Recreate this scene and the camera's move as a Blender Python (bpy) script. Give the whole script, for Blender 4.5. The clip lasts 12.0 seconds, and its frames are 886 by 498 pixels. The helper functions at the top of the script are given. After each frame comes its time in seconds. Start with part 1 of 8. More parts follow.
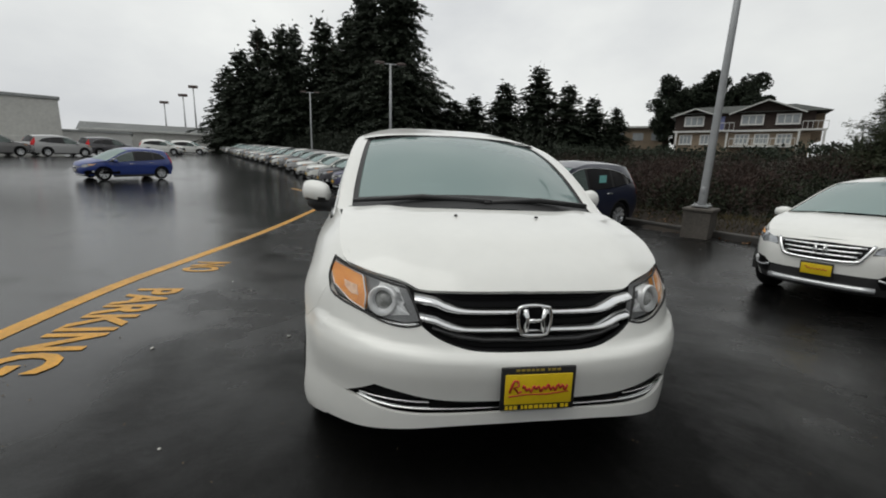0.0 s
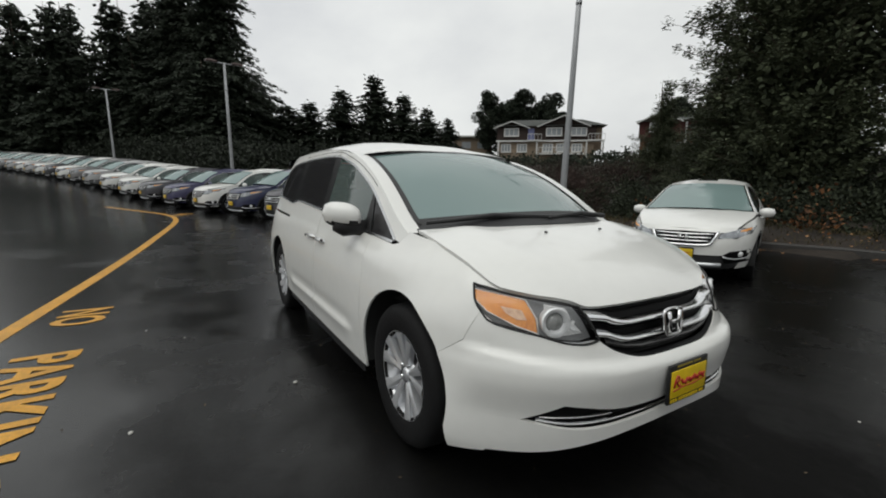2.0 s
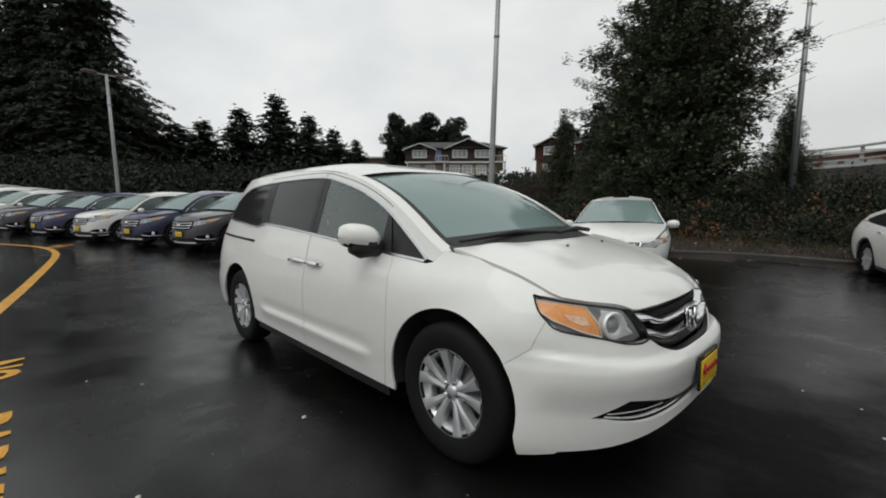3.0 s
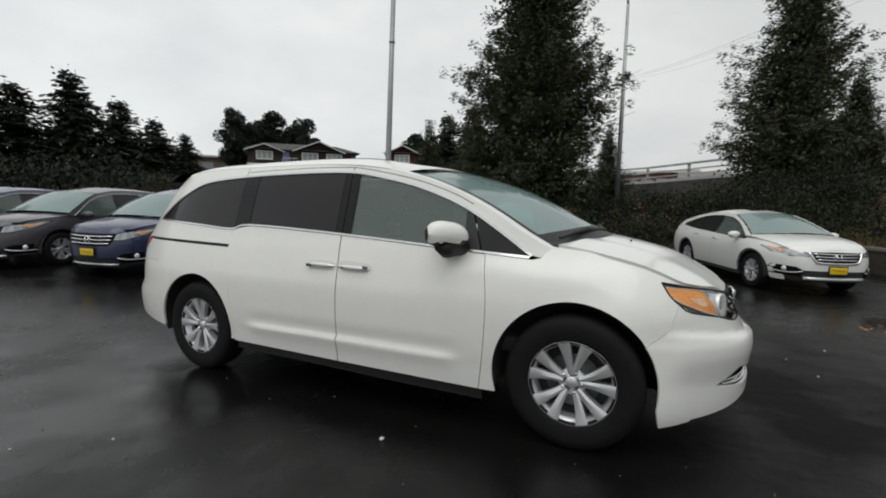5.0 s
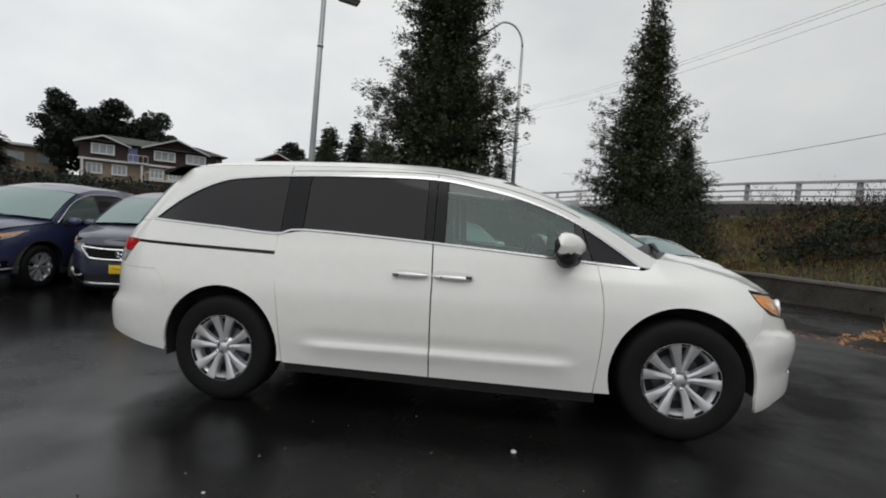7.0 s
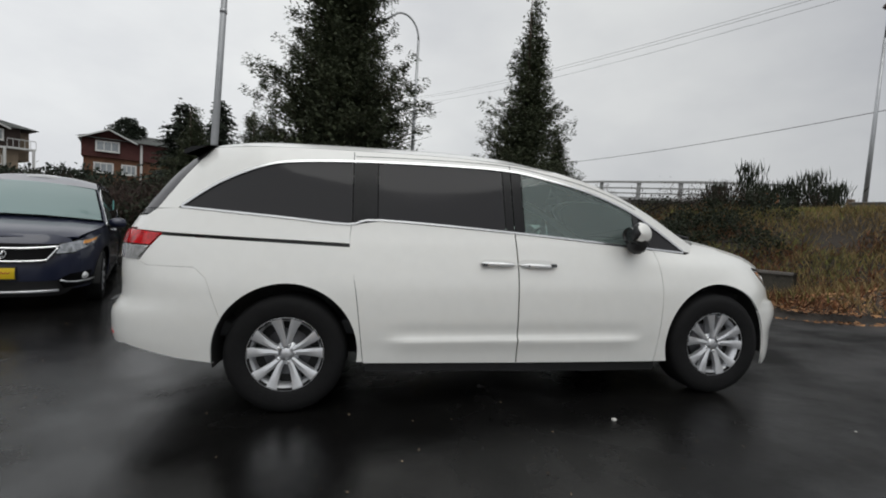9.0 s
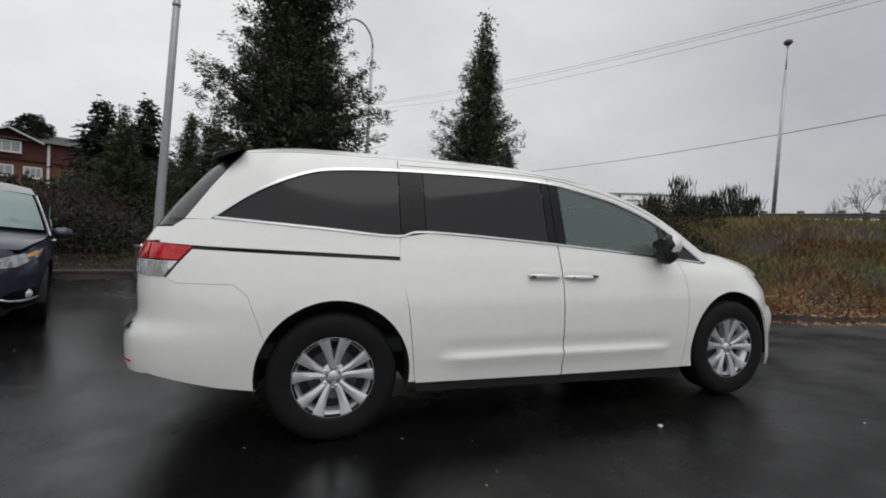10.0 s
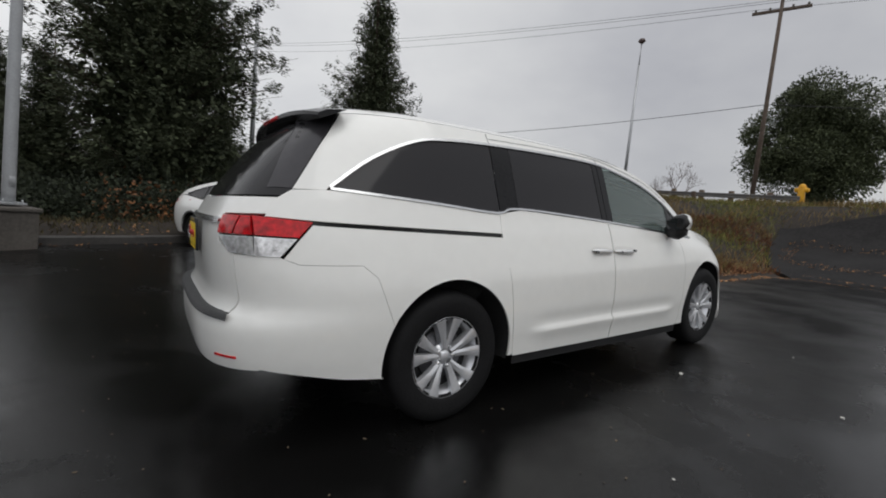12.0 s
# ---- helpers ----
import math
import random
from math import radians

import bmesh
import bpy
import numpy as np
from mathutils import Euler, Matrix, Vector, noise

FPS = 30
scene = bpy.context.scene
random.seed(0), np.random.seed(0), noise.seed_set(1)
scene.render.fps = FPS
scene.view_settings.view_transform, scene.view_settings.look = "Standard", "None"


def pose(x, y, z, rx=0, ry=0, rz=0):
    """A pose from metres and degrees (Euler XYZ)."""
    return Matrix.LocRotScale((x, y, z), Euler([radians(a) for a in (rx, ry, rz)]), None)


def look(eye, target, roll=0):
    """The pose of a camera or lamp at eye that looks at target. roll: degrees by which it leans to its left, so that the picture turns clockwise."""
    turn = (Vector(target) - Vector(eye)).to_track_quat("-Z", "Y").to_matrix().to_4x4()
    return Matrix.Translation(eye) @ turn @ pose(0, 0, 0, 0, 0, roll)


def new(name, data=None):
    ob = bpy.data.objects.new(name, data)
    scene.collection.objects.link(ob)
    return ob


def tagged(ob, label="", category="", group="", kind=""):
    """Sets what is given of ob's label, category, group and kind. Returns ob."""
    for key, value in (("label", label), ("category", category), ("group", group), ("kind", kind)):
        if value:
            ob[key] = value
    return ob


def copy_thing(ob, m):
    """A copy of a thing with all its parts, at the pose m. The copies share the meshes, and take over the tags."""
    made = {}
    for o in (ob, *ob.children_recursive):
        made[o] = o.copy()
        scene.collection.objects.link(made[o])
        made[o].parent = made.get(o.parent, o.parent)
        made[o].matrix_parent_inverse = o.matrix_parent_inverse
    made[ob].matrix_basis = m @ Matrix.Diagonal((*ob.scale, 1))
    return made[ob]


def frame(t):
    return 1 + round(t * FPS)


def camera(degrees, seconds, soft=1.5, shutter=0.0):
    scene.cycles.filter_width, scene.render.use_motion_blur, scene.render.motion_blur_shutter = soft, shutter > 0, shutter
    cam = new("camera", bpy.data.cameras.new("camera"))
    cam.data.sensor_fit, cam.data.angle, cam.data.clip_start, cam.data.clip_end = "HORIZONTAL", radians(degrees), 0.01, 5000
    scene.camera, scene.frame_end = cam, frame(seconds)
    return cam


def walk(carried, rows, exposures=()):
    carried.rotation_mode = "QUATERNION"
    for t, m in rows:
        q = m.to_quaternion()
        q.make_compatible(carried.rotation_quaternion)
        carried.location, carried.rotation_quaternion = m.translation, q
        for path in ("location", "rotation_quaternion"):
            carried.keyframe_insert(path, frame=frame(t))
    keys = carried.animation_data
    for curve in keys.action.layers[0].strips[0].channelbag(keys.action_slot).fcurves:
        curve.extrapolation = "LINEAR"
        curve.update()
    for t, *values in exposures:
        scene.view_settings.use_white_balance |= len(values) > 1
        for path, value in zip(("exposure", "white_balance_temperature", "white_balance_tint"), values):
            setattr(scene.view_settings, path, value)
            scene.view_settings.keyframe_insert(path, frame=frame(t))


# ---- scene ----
cam = camera(92.5, 12.0, soft=1.9)
PATH = [
    (0, (3.825, -0.649, 1.416), (1.895, -0.298, 1.022), 1.4),
    (0.5, (3.705, -0.964, 1.448), (1.817, -0.396, 1.111), 2.9),
    (1, (3.606, -1.273, 1.454), (1.773, -0.558, 1.093), 4.1),
    (1.5, (3.517, -1.580, 1.488), (1.758, -0.702, 1.123), 1.9),
    (2, (3.327, -1.846, 1.463), (1.657, -0.804, 1.112), 0.4),
    (2.5, (3.151, -2.096, 1.471), (1.587, -0.890, 1.156), 1.4),
    (2.7, (3.082, -2.229, 1.468), (1.579, -0.940, 1.182), 0.4),
    (4.3, (2.249, -3.006, 1.424), (1.177, -1.335, 1.183), 1.7),
    (4.5, (2.137, -3.079, 1.436), (1.150, -1.356, 1.195), 0.8),
    (5, (1.765, -3.200, 1.396), (0.934, -1.395, 1.173), 0.8),
    (5.5, (1.421, -3.308, 1.361), (0.736, -1.438, 1.173), 3.4),
    (6, (1.080, -3.457, 1.361), (0.559, -1.537, 1.148), 1.2),
    (6.5, (0.700, -3.527, 1.318), (0.311, -1.573, 1.138), 2.1),
    (7, (0.341, -3.604, 1.298), (0.089, -1.624, 1.176), 3.5),
    (7.5, (0.002, -3.691, 1.291), (-0.064, -1.695, 1.174), 3.1),
    (9.3, (-1.268, -3.524, 1.199), (-0.827, -1.578, 1.076), 3.4),
    (9.5, (-1.400, -3.454, 1.209), (-0.902, -1.521, 1.095), 3.2),
    (10, (-1.711, -3.353, 1.184), (-1.084, -1.455, 1.117), 3.5),
    (10.5, (-2.053, -3.261, 1.182), (-1.272, -1.424, 1.057), 3.6),
    (11, (-2.355, -3.062, 1.163), (-1.459, -1.280, 1.007), 4.0),
    (11.5, (-2.624, -2.884, 1.161), (-1.603, -1.168, 1.042), 4.6),
    (12, (-2.921, -2.718, 1.158), (-1.748, -1.110, 0.967), 5.1),
]
EXPOSURE = [(0, -0.10, 6590, 5.5), (5, -0.07, 6520, 6), (7, -0.05, 6480, 7), (9.5, -0.04, 6440, 8), (12, -0.04, 6430, 9.5)]
walk(cam, [(t, look(eye, target, roll)) for t, eye, target, roll in PATH], EXPOSURE)

# ---- sky and sun: an even winter overcast ----
world = bpy.data.worlds.new("overcast_sky")
scene.world = world
world.use_nodes = True
wn, wl = world.node_tree.nodes, world.node_tree.links
wn.clear()
w_out = wn.new("ShaderNodeOutputWorld")
w_bg = wn.new("ShaderNodeBackground")
w_sky = wn.new("ShaderNodeTexSky")
w_sky.sky_type, w_sky.sun_disc = "NISHITA", False
w_sky.sun_elevation, w_sky.sun_rotation = radians(67), radians(169)
w_co = wn.new("ShaderNodeTexCoord")
w_map = wn.new("ShaderNodeMapping")
w_map.inputs["Scale"].default_value = (1.0, 1.0, 1.9)
w_noise = wn.new("ShaderNodeTexNoise")
w_noise.inputs["Scale"].default_value, w_noise.inputs["Detail"].default_value = 1.6, 7
w_noise.inputs["Roughness"].default_value = 0.52
w_ramp = wn.new("ShaderNodeValToRGB")
w_ramp.color_ramp.elements[0].position, w_ramp.color_ramp.elements[0].color = 0.30, (0.62, 0.625, 0.665, 1)
w_ramp.color_ramp.elements[1].position, w_ramp.color_ramp.elements[1].color = 0.66, (0.90, 0.90, 0.905, 1)
w_grad = wn.new("ShaderNodeVectorMath")
w_grad.operation = "DOT_PRODUCT"
w_grad.inputs[1].default_value = (-0.75, 0.0, 0.40)
w_gr = wn.new("ShaderNodeMapRange")
for key, value in (("From Min", -0.8), ("From Max", 0.8), ("To Min", 0.63), ("To Max", 1.13)):
    w_gr.inputs[key].default_value = value
w_mul = wn.new("ShaderNodeMix")
w_mul.data_type, w_mul.blend_type = "RGBA", "MULTIPLY"
w_mul.inputs["Factor"].default_value = 1
w_mix = wn.new("ShaderNodeMix")
w_mix.data_type = "RGBA"
w_mix.inputs["Factor"].default_value = 0.97
w_dim = wn.new("ShaderNodeMix")
w_dim.data_type, w_dim.blend_type = "RGBA", "MULTIPLY"
w_dim.inputs["Factor"].default_value = 1
w_dim.inputs["B"].default_value = (0.1, 0.1, 0.1, 1)
wl.new(w_co.outputs["Generated"], w_map.inputs["Vector"])
wl.new(w_map.outputs["Vector"], w_noise.inputs["Vector"])
wl.new(w_noise.outputs["Fac"], w_ramp.inputs["Fac"])
wl.new(w_co.outputs["Generated"], w_grad.inputs[0])
wl.new(w_grad.outputs["Value"], w_gr.inputs["Value"])
wl.new(w_ramp.outputs["Color"], w_mul.inputs["A"])
wl.new(w_gr.outputs["Result"], w_mul.inputs["B"])
wl.new(w_sky.outputs["Color"], w_dim.inputs["A"])
wl.new(w_dim.outputs["Result"], w_mix.inputs["A"])
wl.new(w_mul.outputs["Result"], w_mix.inputs["B"])
wl.new(w_mix.outputs["Result"], w_bg.inputs["Color"])
w_bg.inputs["Strength"].default_value = 1.0
wl.new(w_bg.outputs["Background"], w_out.inputs["Surface"])

sun = new("sun", bpy.data.lights.new("sun", "SUN"))
sun.data.energy, sun.data.angle, sun.data.color = 1.0, radians(50), (1.0, 0.98, 0.95)
sun.matrix_world = look((3, -15, 36), (0, 0, 0))


# ---- materials ----
def material(name, colour, rough=0.6, metal=0.0, vary=0.12, scale=6.0, bump=0.0, bump_scale=60.0, coat=0.0, spec=0.5, second=None, island=False, objects=False):
    """A surface with colour changing at two scales, and fine relief."""
    m = bpy.data.materials.new(name)
    m.use_nodes = True
    n, l = m.node_tree.nodes, m.node_tree.links
    b = n["Principled BSDF"]
    b.inputs["Roughness"].default_value, b.inputs["Metallic"].default_value = rough, metal
    b.inputs["Coat Weight"].default_value, b.inputs["Coat Roughness"].default_value = coat, 0.04
    b.inputs["Specular IOR Level"].default_value = spec
    co = n.new("ShaderNodeTexCoord")
    big, small = n.new("ShaderNodeTexNoise"), n.new("ShaderNodeTexNoise")
    big.inputs["Scale"].default_value, big.inputs["Detail"].default_value = scale, 4
    small.inputs["Scale"].default_value, small.inputs["Detail"].default_value = scale * 9, 3
    add = n.new("ShaderNodeMath")
    add.operation = "ADD"
    half = n.new("ShaderNodeMath")
    half.operation = "MULTIPLY"
    half.inputs[1].default_value = 0.5
    l.new(co.outputs["Object"], big.inputs["Vector"])
    l.new(co.outputs["Object"], small.inputs["Vector"])
    l.new(big.outputs["Fac"], add.inputs[0])
    l.new(small.outputs["Fac"], add.inputs[1])
    l.new(add.outputs[0], half.inputs[0])
    mix = n.new("ShaderNodeMix")
    mix.data_type = "RGBA"
    dark = second or [c * (1 - vary) for c in colour]
    mix.inputs["A"].default_value, mix.inputs["B"].default_value = (*dark, 1), (*[min(1, c * (1 + vary)) for c in colour], 1)
    rng = n.new("ShaderNodeMapRange")
    rng.inputs["From Min"].default_value, rng.inputs["From Max"].default_value = 0.36, 0.64
    l.new(half.outputs[0], rng.inputs["Value"])
    value = rng.outputs["Result"]
    if island or objects:
        info = n.new("ShaderNodeNewGeometry" if island else "ShaderNodeObjectInfo")
        avg = n.new("ShaderNodeMath")
        avg.operation = "MULTIPLY_ADD"
        avg.inputs[1].default_value = 0.45
        l.new(rng.outputs["Result"], avg.inputs[0])
        sc = n.new("ShaderNodeMath")
        sc.operation = "MULTIPLY"
        sc.inputs[1].default_value = 0.55
        l.new(info.outputs["Random Per Island" if island else "Random"], sc.inputs[0])
        l.new(sc.outputs[0], avg.inputs[2])
        value = avg.outputs[0]
    l.new(value, mix.inputs["Factor"])
    l.new(mix.outputs["Result"], b.inputs["Base Color"])
    if bump:
        bn, tex = n.new("ShaderNodeBump"), n.new("ShaderNodeTexNoise")
        tex.inputs["Scale"].default_value, tex.inputs["Detail"].default_value = bump_scale, 5
        bn.inputs["Strength"].default_value, bn.inputs["Distance"].default_value = bump, 0.02
        l.new(co.outputs["Object"], tex.inputs["Vector"])
        l.new(tex.outputs["Fac"], bn.inputs["Height"])
        l.new(bn.outputs["Normal"], b.inputs["Normal"])
    return m


def glass(name, tint, opacity, rough=0.02, ior=1.55, film=0.05):
    """Window glass: see-through with a tint, and a glossy face."""
    m = bpy.data.materials.new(name)
    m.use_nodes = True
    n, l = m.node_tree.nodes, m.node_tree.links
    n.clear()
    out, mix, add = n.new("ShaderNodeOutputMaterial"), n.new("ShaderNodeMixShader"), n.new("ShaderNodeMixShader")
    clear, body, gloss = n.new("ShaderNodeBsdfTransparent"), n.new("ShaderNodeBsdfDiffuse"), n.new("ShaderNodeBsdfGlossy")
    clear.inputs["Color"].default_value = (*tint, 1)
    body.inputs["Color"].default_value = (*[c * film for c in tint], 1)
    gloss.inputs["Roughness"].default_value = rough
    fres = n.new("ShaderNodeFresnel")
    fres.inputs["IOR"].default_value = ior
    mix.inputs["Fac"].default_value = opacity
    l.new(clear.outputs[0], mix.inputs[1])
    l.new(body.outputs[0], mix.inputs[2])
    l.new(fres.outputs[0], add.inputs["Fac"])
    l.new(mix.outputs[0], add.inputs[1])
    l.new(gloss.outputs[0], add.inputs[2])
    l.new(add.outputs[0], out.inputs["Surface"])
    return m


def paint(name, colour):
    """Car paint under a clear coat, with drizzle and road film."""
    return material(name, colour, rough=0.38, vary=0.018, scale=1.6, coat=0.8, spec=0.45)


WHITE = paint("pearl_white_paint", (0.82, 0.82, 0.79))
CHROME = material("chrome", (0.88, 0.885, 0.89), rough=0.16, metal=1.0, vary=0.05)
ALLOY = material("silver_alloy", (0.72, 0.73, 0.75), rough=0.28, metal=0.65, vary=0.06, scale=12)
DARK_ALLOY = material("shaded_alloy", (0.16, 0.16, 0.17), rough=0.45, metal=0.8, vary=0.1)
TYRE = material("tyre_rubber", (0.007, 0.007, 0.0075), rough=0.75, spec=0.25, vary=0.25, scale=14, bump=0.15)
BLACK = material("black_plastic", (0.016, 0.016, 0.017), rough=0.5, vary=0.2, scale=20)
DEEP_BLACK = material("deep_black_plastic", (0.005, 0.005, 0.0055), rough=0.4, vary=0.2, scale=20, spec=0.12)
PILLAR = material("pillar_cover_black", (0.010, 0.010, 0.011), rough=0.22, vary=0.2, spec=0.22)
TRIM_CHROME = material("satin_chrome_trim", (0.66, 0.665, 0.67), rough=0.24, metal=1.0, vary=0.06)
GLOSS_BLACK = material("gloss_black", (0.012, 0.012, 0.013), rough=0.12, vary=0.2, coat=0.6)
SEAL = material("rubber_seal", (0.02, 0.02, 0.02), rough=0.7, vary=0.2)
UNDER = material("underbody", (0.018, 0.018, 0.018), rough=0.85, vary=0.3, scale=9)
PRIVACY = glass("privacy_glass", (0.10, 0.098, 0.105), 0.90, rough=0.07, ior=1.37, film=0.30)
CLEAR = glass("green_tinted_glass", (0.60, 0.75, 0.71), 0.22, ior=1.55, film=0.75)
# windscreens: the reflected sky is put in as a pale diffuse body
SCREEN = glass("sky_pale_windscreen_glass", (0.50, 0.69, 0.67), 0.42, ior=1.80, film=0.95)
LENS = glass("clear_lens", (0.97, 0.975, 0.98), 0.01, ior=1.35)
AMBER = material("amber_lens", (1.0, 0.40, 0.12), rough=0.25, vary=0.22, scale=9, coat=0.3)
LAMP_CASE = material("grey_lamp_case", (0.24, 0.243, 0.247), rough=0.3, metal=0.25, vary=0.15, scale=15)
RED_LENS = material("red_lens", (0.52, 0.005, 0.010), rough=0.18, vary=0.55, scale=4, spec=0.35, coat=0.3)
DARK_RED = material("dark_red_rib", (0.16, 0.003, 0.004), rough=0.4, vary=0.2, spec=0.15)
CLEAR_LENS = material("frosted_reverse_lens", (0.74, 0.73, 0.73), rough=0.16, metal=0.55, vary=0.45, scale=5, coat=0.6, bump=0.6, bump_scale=9)
# rear pillar cover: the sky's sheen is put into a lighter base grey
SMOKED = material("sky_sheen_pillar_grey", (0.040, 0.038, 0.042), rough=0.28, vary=0.12, scale=3, spec=0.5)
PAD = material("grey_step_rubber", (0.045, 0.046, 0.047), rough=0.75, vary=0.15, scale=25, bump=0.3, bump_scale=220)
FLUTED = material("fluted_reflector", (0.93, 0.94, 0.95), rough=0.25, metal=0.1, vary=0.30, scale=9, bump=0.5, bump_scale=30)
PEACH = material("indicator_bulb_glare", (0.95, 0.62, 0.45), rough=0.2, vary=0.25, scale=40, coat=0.4)
PROJECTOR = material("projector_lens", (0.30, 0.305, 0.295), rough=0.05, vary=0.3, scale=20, coat=1)
REFLECTOR = material("lamp_reflector", (0.92, 0.93, 0.94), rough=0.25, metal=0.25, vary=0.08, scale=25)
PLATE_YELLOW = material("yellow_plate", (0.78, 0.55, 0.02), rough=0.35, vary=0.06, scale=20)
PLATE_RED = material("red_print", (0.50, 0.03, 0.03), rough=0.4)
CLOTH = material("grey_seat_cloth", (0.20, 0.21, 0.21), rough=0.9, vary=0.15, scale=30, bump=0.2, bump_scale=300)
TRIM = material("dark_cabin_trim", (0.05, 0.052, 0.055), rough=0.7, vary=0.15)


# ---- mesh tools ----
def part(name, bm, mat, parent=None, label="", smooth=True, at=None):
    """Links a bmesh as one mesh object, under a thing or a part."""
    me = bpy.data.meshes.new(name)
    if smooth:
        for f in bm.faces:
            f.smooth = True
    bm.to_mesh(me)
    bm.free()
    for m in mat if isinstance(mat, (list, tuple)) else (mat,):
        me.materials.append(m)
    ob = new(name, me)
    if parent:
        ob.parent = parent
    if at is not None:
        ob.matrix_basis = at
    if label:
        ob["label"] = label
    return ob


def thing(name, at, label, category, group="", kind=""):
    """An empty at a thing's base, to hold its parts."""
    ob = new(name)
    ob.empty_display_size = 0.3
    ob.matrix_world = at
    return tagged(ob, label, category, group, kind)


def sharpen(bm, degrees=35):
    bm.normal_update()
    for e in bm.edges:
        e.smooth = len(e.link_faces) == 2 and e.calc_face_angle(0) < radians(degrees)
    return bm


def box(cx, cy, cz, sx, sy, sz, bevel=0.0, bm=None, turn=0.0, segments=2):
    """A block with rounded edges."""
    own = bmesh.new()
    bmesh.ops.create_cube(own, size=1, matrix=Matrix.Diagonal((sx, sy, sz, 1)))
    if bevel:
        bmesh.ops.bevel(own, geom=own.edges[:], offset=bevel, segments=segments, affect="EDGES", profile=0.5)
    own.transform(pose(cx, cy, cz, 0, 0, turn))
    return join(bm, own)


def join(bm, own):
    if bm is None:
        return own
    me = bpy.data.meshes.new("joined")
    own.to_mesh(me)
    own.free()
    bm.from_mesh(me)
    bpy.data.meshes.remove(me)
    return bm


def tube(points, radii, sides=10, bm=None, cap=True):
    """A round bar along points, with a radius at each."""
    bm = bm or bmesh.new()
    rings = []
    points = [Vector(p) for p in points]
    for i, p in enumerate(points):
        d = (points[min(i + 1, len(points) - 1)] - points[max(i - 1, 0)]).normalized()
        a = d.orthogonal().normalized() if abs(d.z) < 0.9 else d.cross(Vector((0, 1, 0))).normalized()
        b = d.cross(a)
        r = radii[i] if isinstance(radii, (list, tuple)) else radii
        rings.append([bm.verts.new(p + r * (math.cos(k * math.tau / sides) * a + math.sin(k * math.tau / sides) * b)) for k in range(sides)])
    for r0, r1 in zip(rings, rings[1:]):
        if (r0[0].co - points[0]).length > -1:
            off = min(range(sides), key=lambda o: sum((r0[k].co - r1[(k + o) % sides].co).length for k in range(0, sides, 3)))
            r1[:] = r1[off:] + r1[:off]
        for k in range(sides):
            bm.faces.new((r0[k], r0[(k + 1) % sides], r1[(k + 1) % sides], r1[k]))
    if cap:
        bm.faces.new(rings[0][::-1])
        bm.faces.new(rings[-1])
    bmesh.ops.recalc_face_normals(bm, faces=bm.faces[:])
    return bm


def revolve(profile, sides=48, axis="y", bm=None):
    """Turns a profile of (radius, along) about an axis."""
    bm = bm or bmesh.new()
    rings = []
    for r, h in profile:
        ring = []
        for k in range(sides):
            a = k * math.tau / sides
            c, s = r * math.cos(a), r * math.sin(a)
            ring.append(bm.verts.new((c, h, s) if axis == "y" else (c, s, h) if axis == "z" else (h, c, s)))
        rings.append(ring)
    for r0, r1 in zip(rings, rings[1:]):
        for k in range(sides):
            bm.faces.new((r0[k], r0[(k + 1) % sides], r1[(k + 1) % sides], r1[k]))
    bmesh.ops.recalc_face_normals(bm, faces=bm.faces[:])
    return bm


def grid(rows, bm=None, close=False):
    """Quads between rows of points."""
    bm = bm or bmesh.new()
    made = [[bm.verts.new(p) for p in row] for row in rows]
    for a, b in zip(made, made[1:]):
        count = len(a)
        for k in range(count if close else count - 1):
            bm.faces.new((a[k], a[(k + 1) % count], b[(k + 1) % count], b[k]))
    return bm


def lerp_table(table, v):
    """A smooth curve through (key, value) pairs."""
    if v <= table[0][0]:
        return table[0][1]
    if v >= table[-1][0]:
        return table[-1][1]
    for i in range(len(table) - 1):
        if v <= table[i + 1][0]:
            break
    x0, y0 = table[i]
    x1, y1 = table[i + 1]
    xm, ym = table[i - 1] if i else (2 * x0 - x1, 2 * y0 - y1)
    xp, yp = table[i + 2] if i + 2 < len(table) else (2 * x1 - x0, 2 * y1 - y0)
    h, t = x1 - x0, (v - x0) / (x1 - x0)
    m0, m1 = (y1 - ym) / (x1 - xm) * h, (yp - y0) / (xp - x0) * h
    return (2 * t**3 - 3 * t * t + 1) * y0 + (t**3 - 2 * t * t + t) * m0 + (3 * t * t - 2 * t**3) * y1 + (t**3 - t * t) * m1


def flowing(points, steps=6):
    """A smooth line through 2D points, its two ends included."""
    pts = [Vector(p) for p in points]
    out = []
    for i in range(len(pts) - 1):
        p0, p1, p2, p3 = pts[max(i - 1, 0)], pts[i], pts[i + 1], pts[min(i + 2, len(pts) - 1)]
        for k in range(steps):
            t = k / steps
            out.append(0.5 * (2 * p1 + (p2 - p0) * t + (2 * p0 - 5 * p1 + 4 * p2 - p3) * t * t + (3 * p1 - p0 - 3 * p2 + p3) * t**3))
    out.append(pts[-1])
    return [tuple(p) for p in out]


def arc(cx, cz, r, a0, a1, steps=24):
    return [(cx + r * math.cos(radians(a0 + (a1 - a0) * k / steps)), cz + r * math.sin(radians(a0 + (a1 - a0) * k / steps))) for k in range(steps + 1)]


def inside(p, poly):
    x, y, hit = p[0], p[1], False
    for (x0, y0), (x1, y1) in zip(poly, poly[1:] + poly[:1]):
        if (y0 > y) != (y1 > y) and x < (x1 - x0) * (y - y0) / (y1 - y0) + x0:
            hit = not hit
    return hit


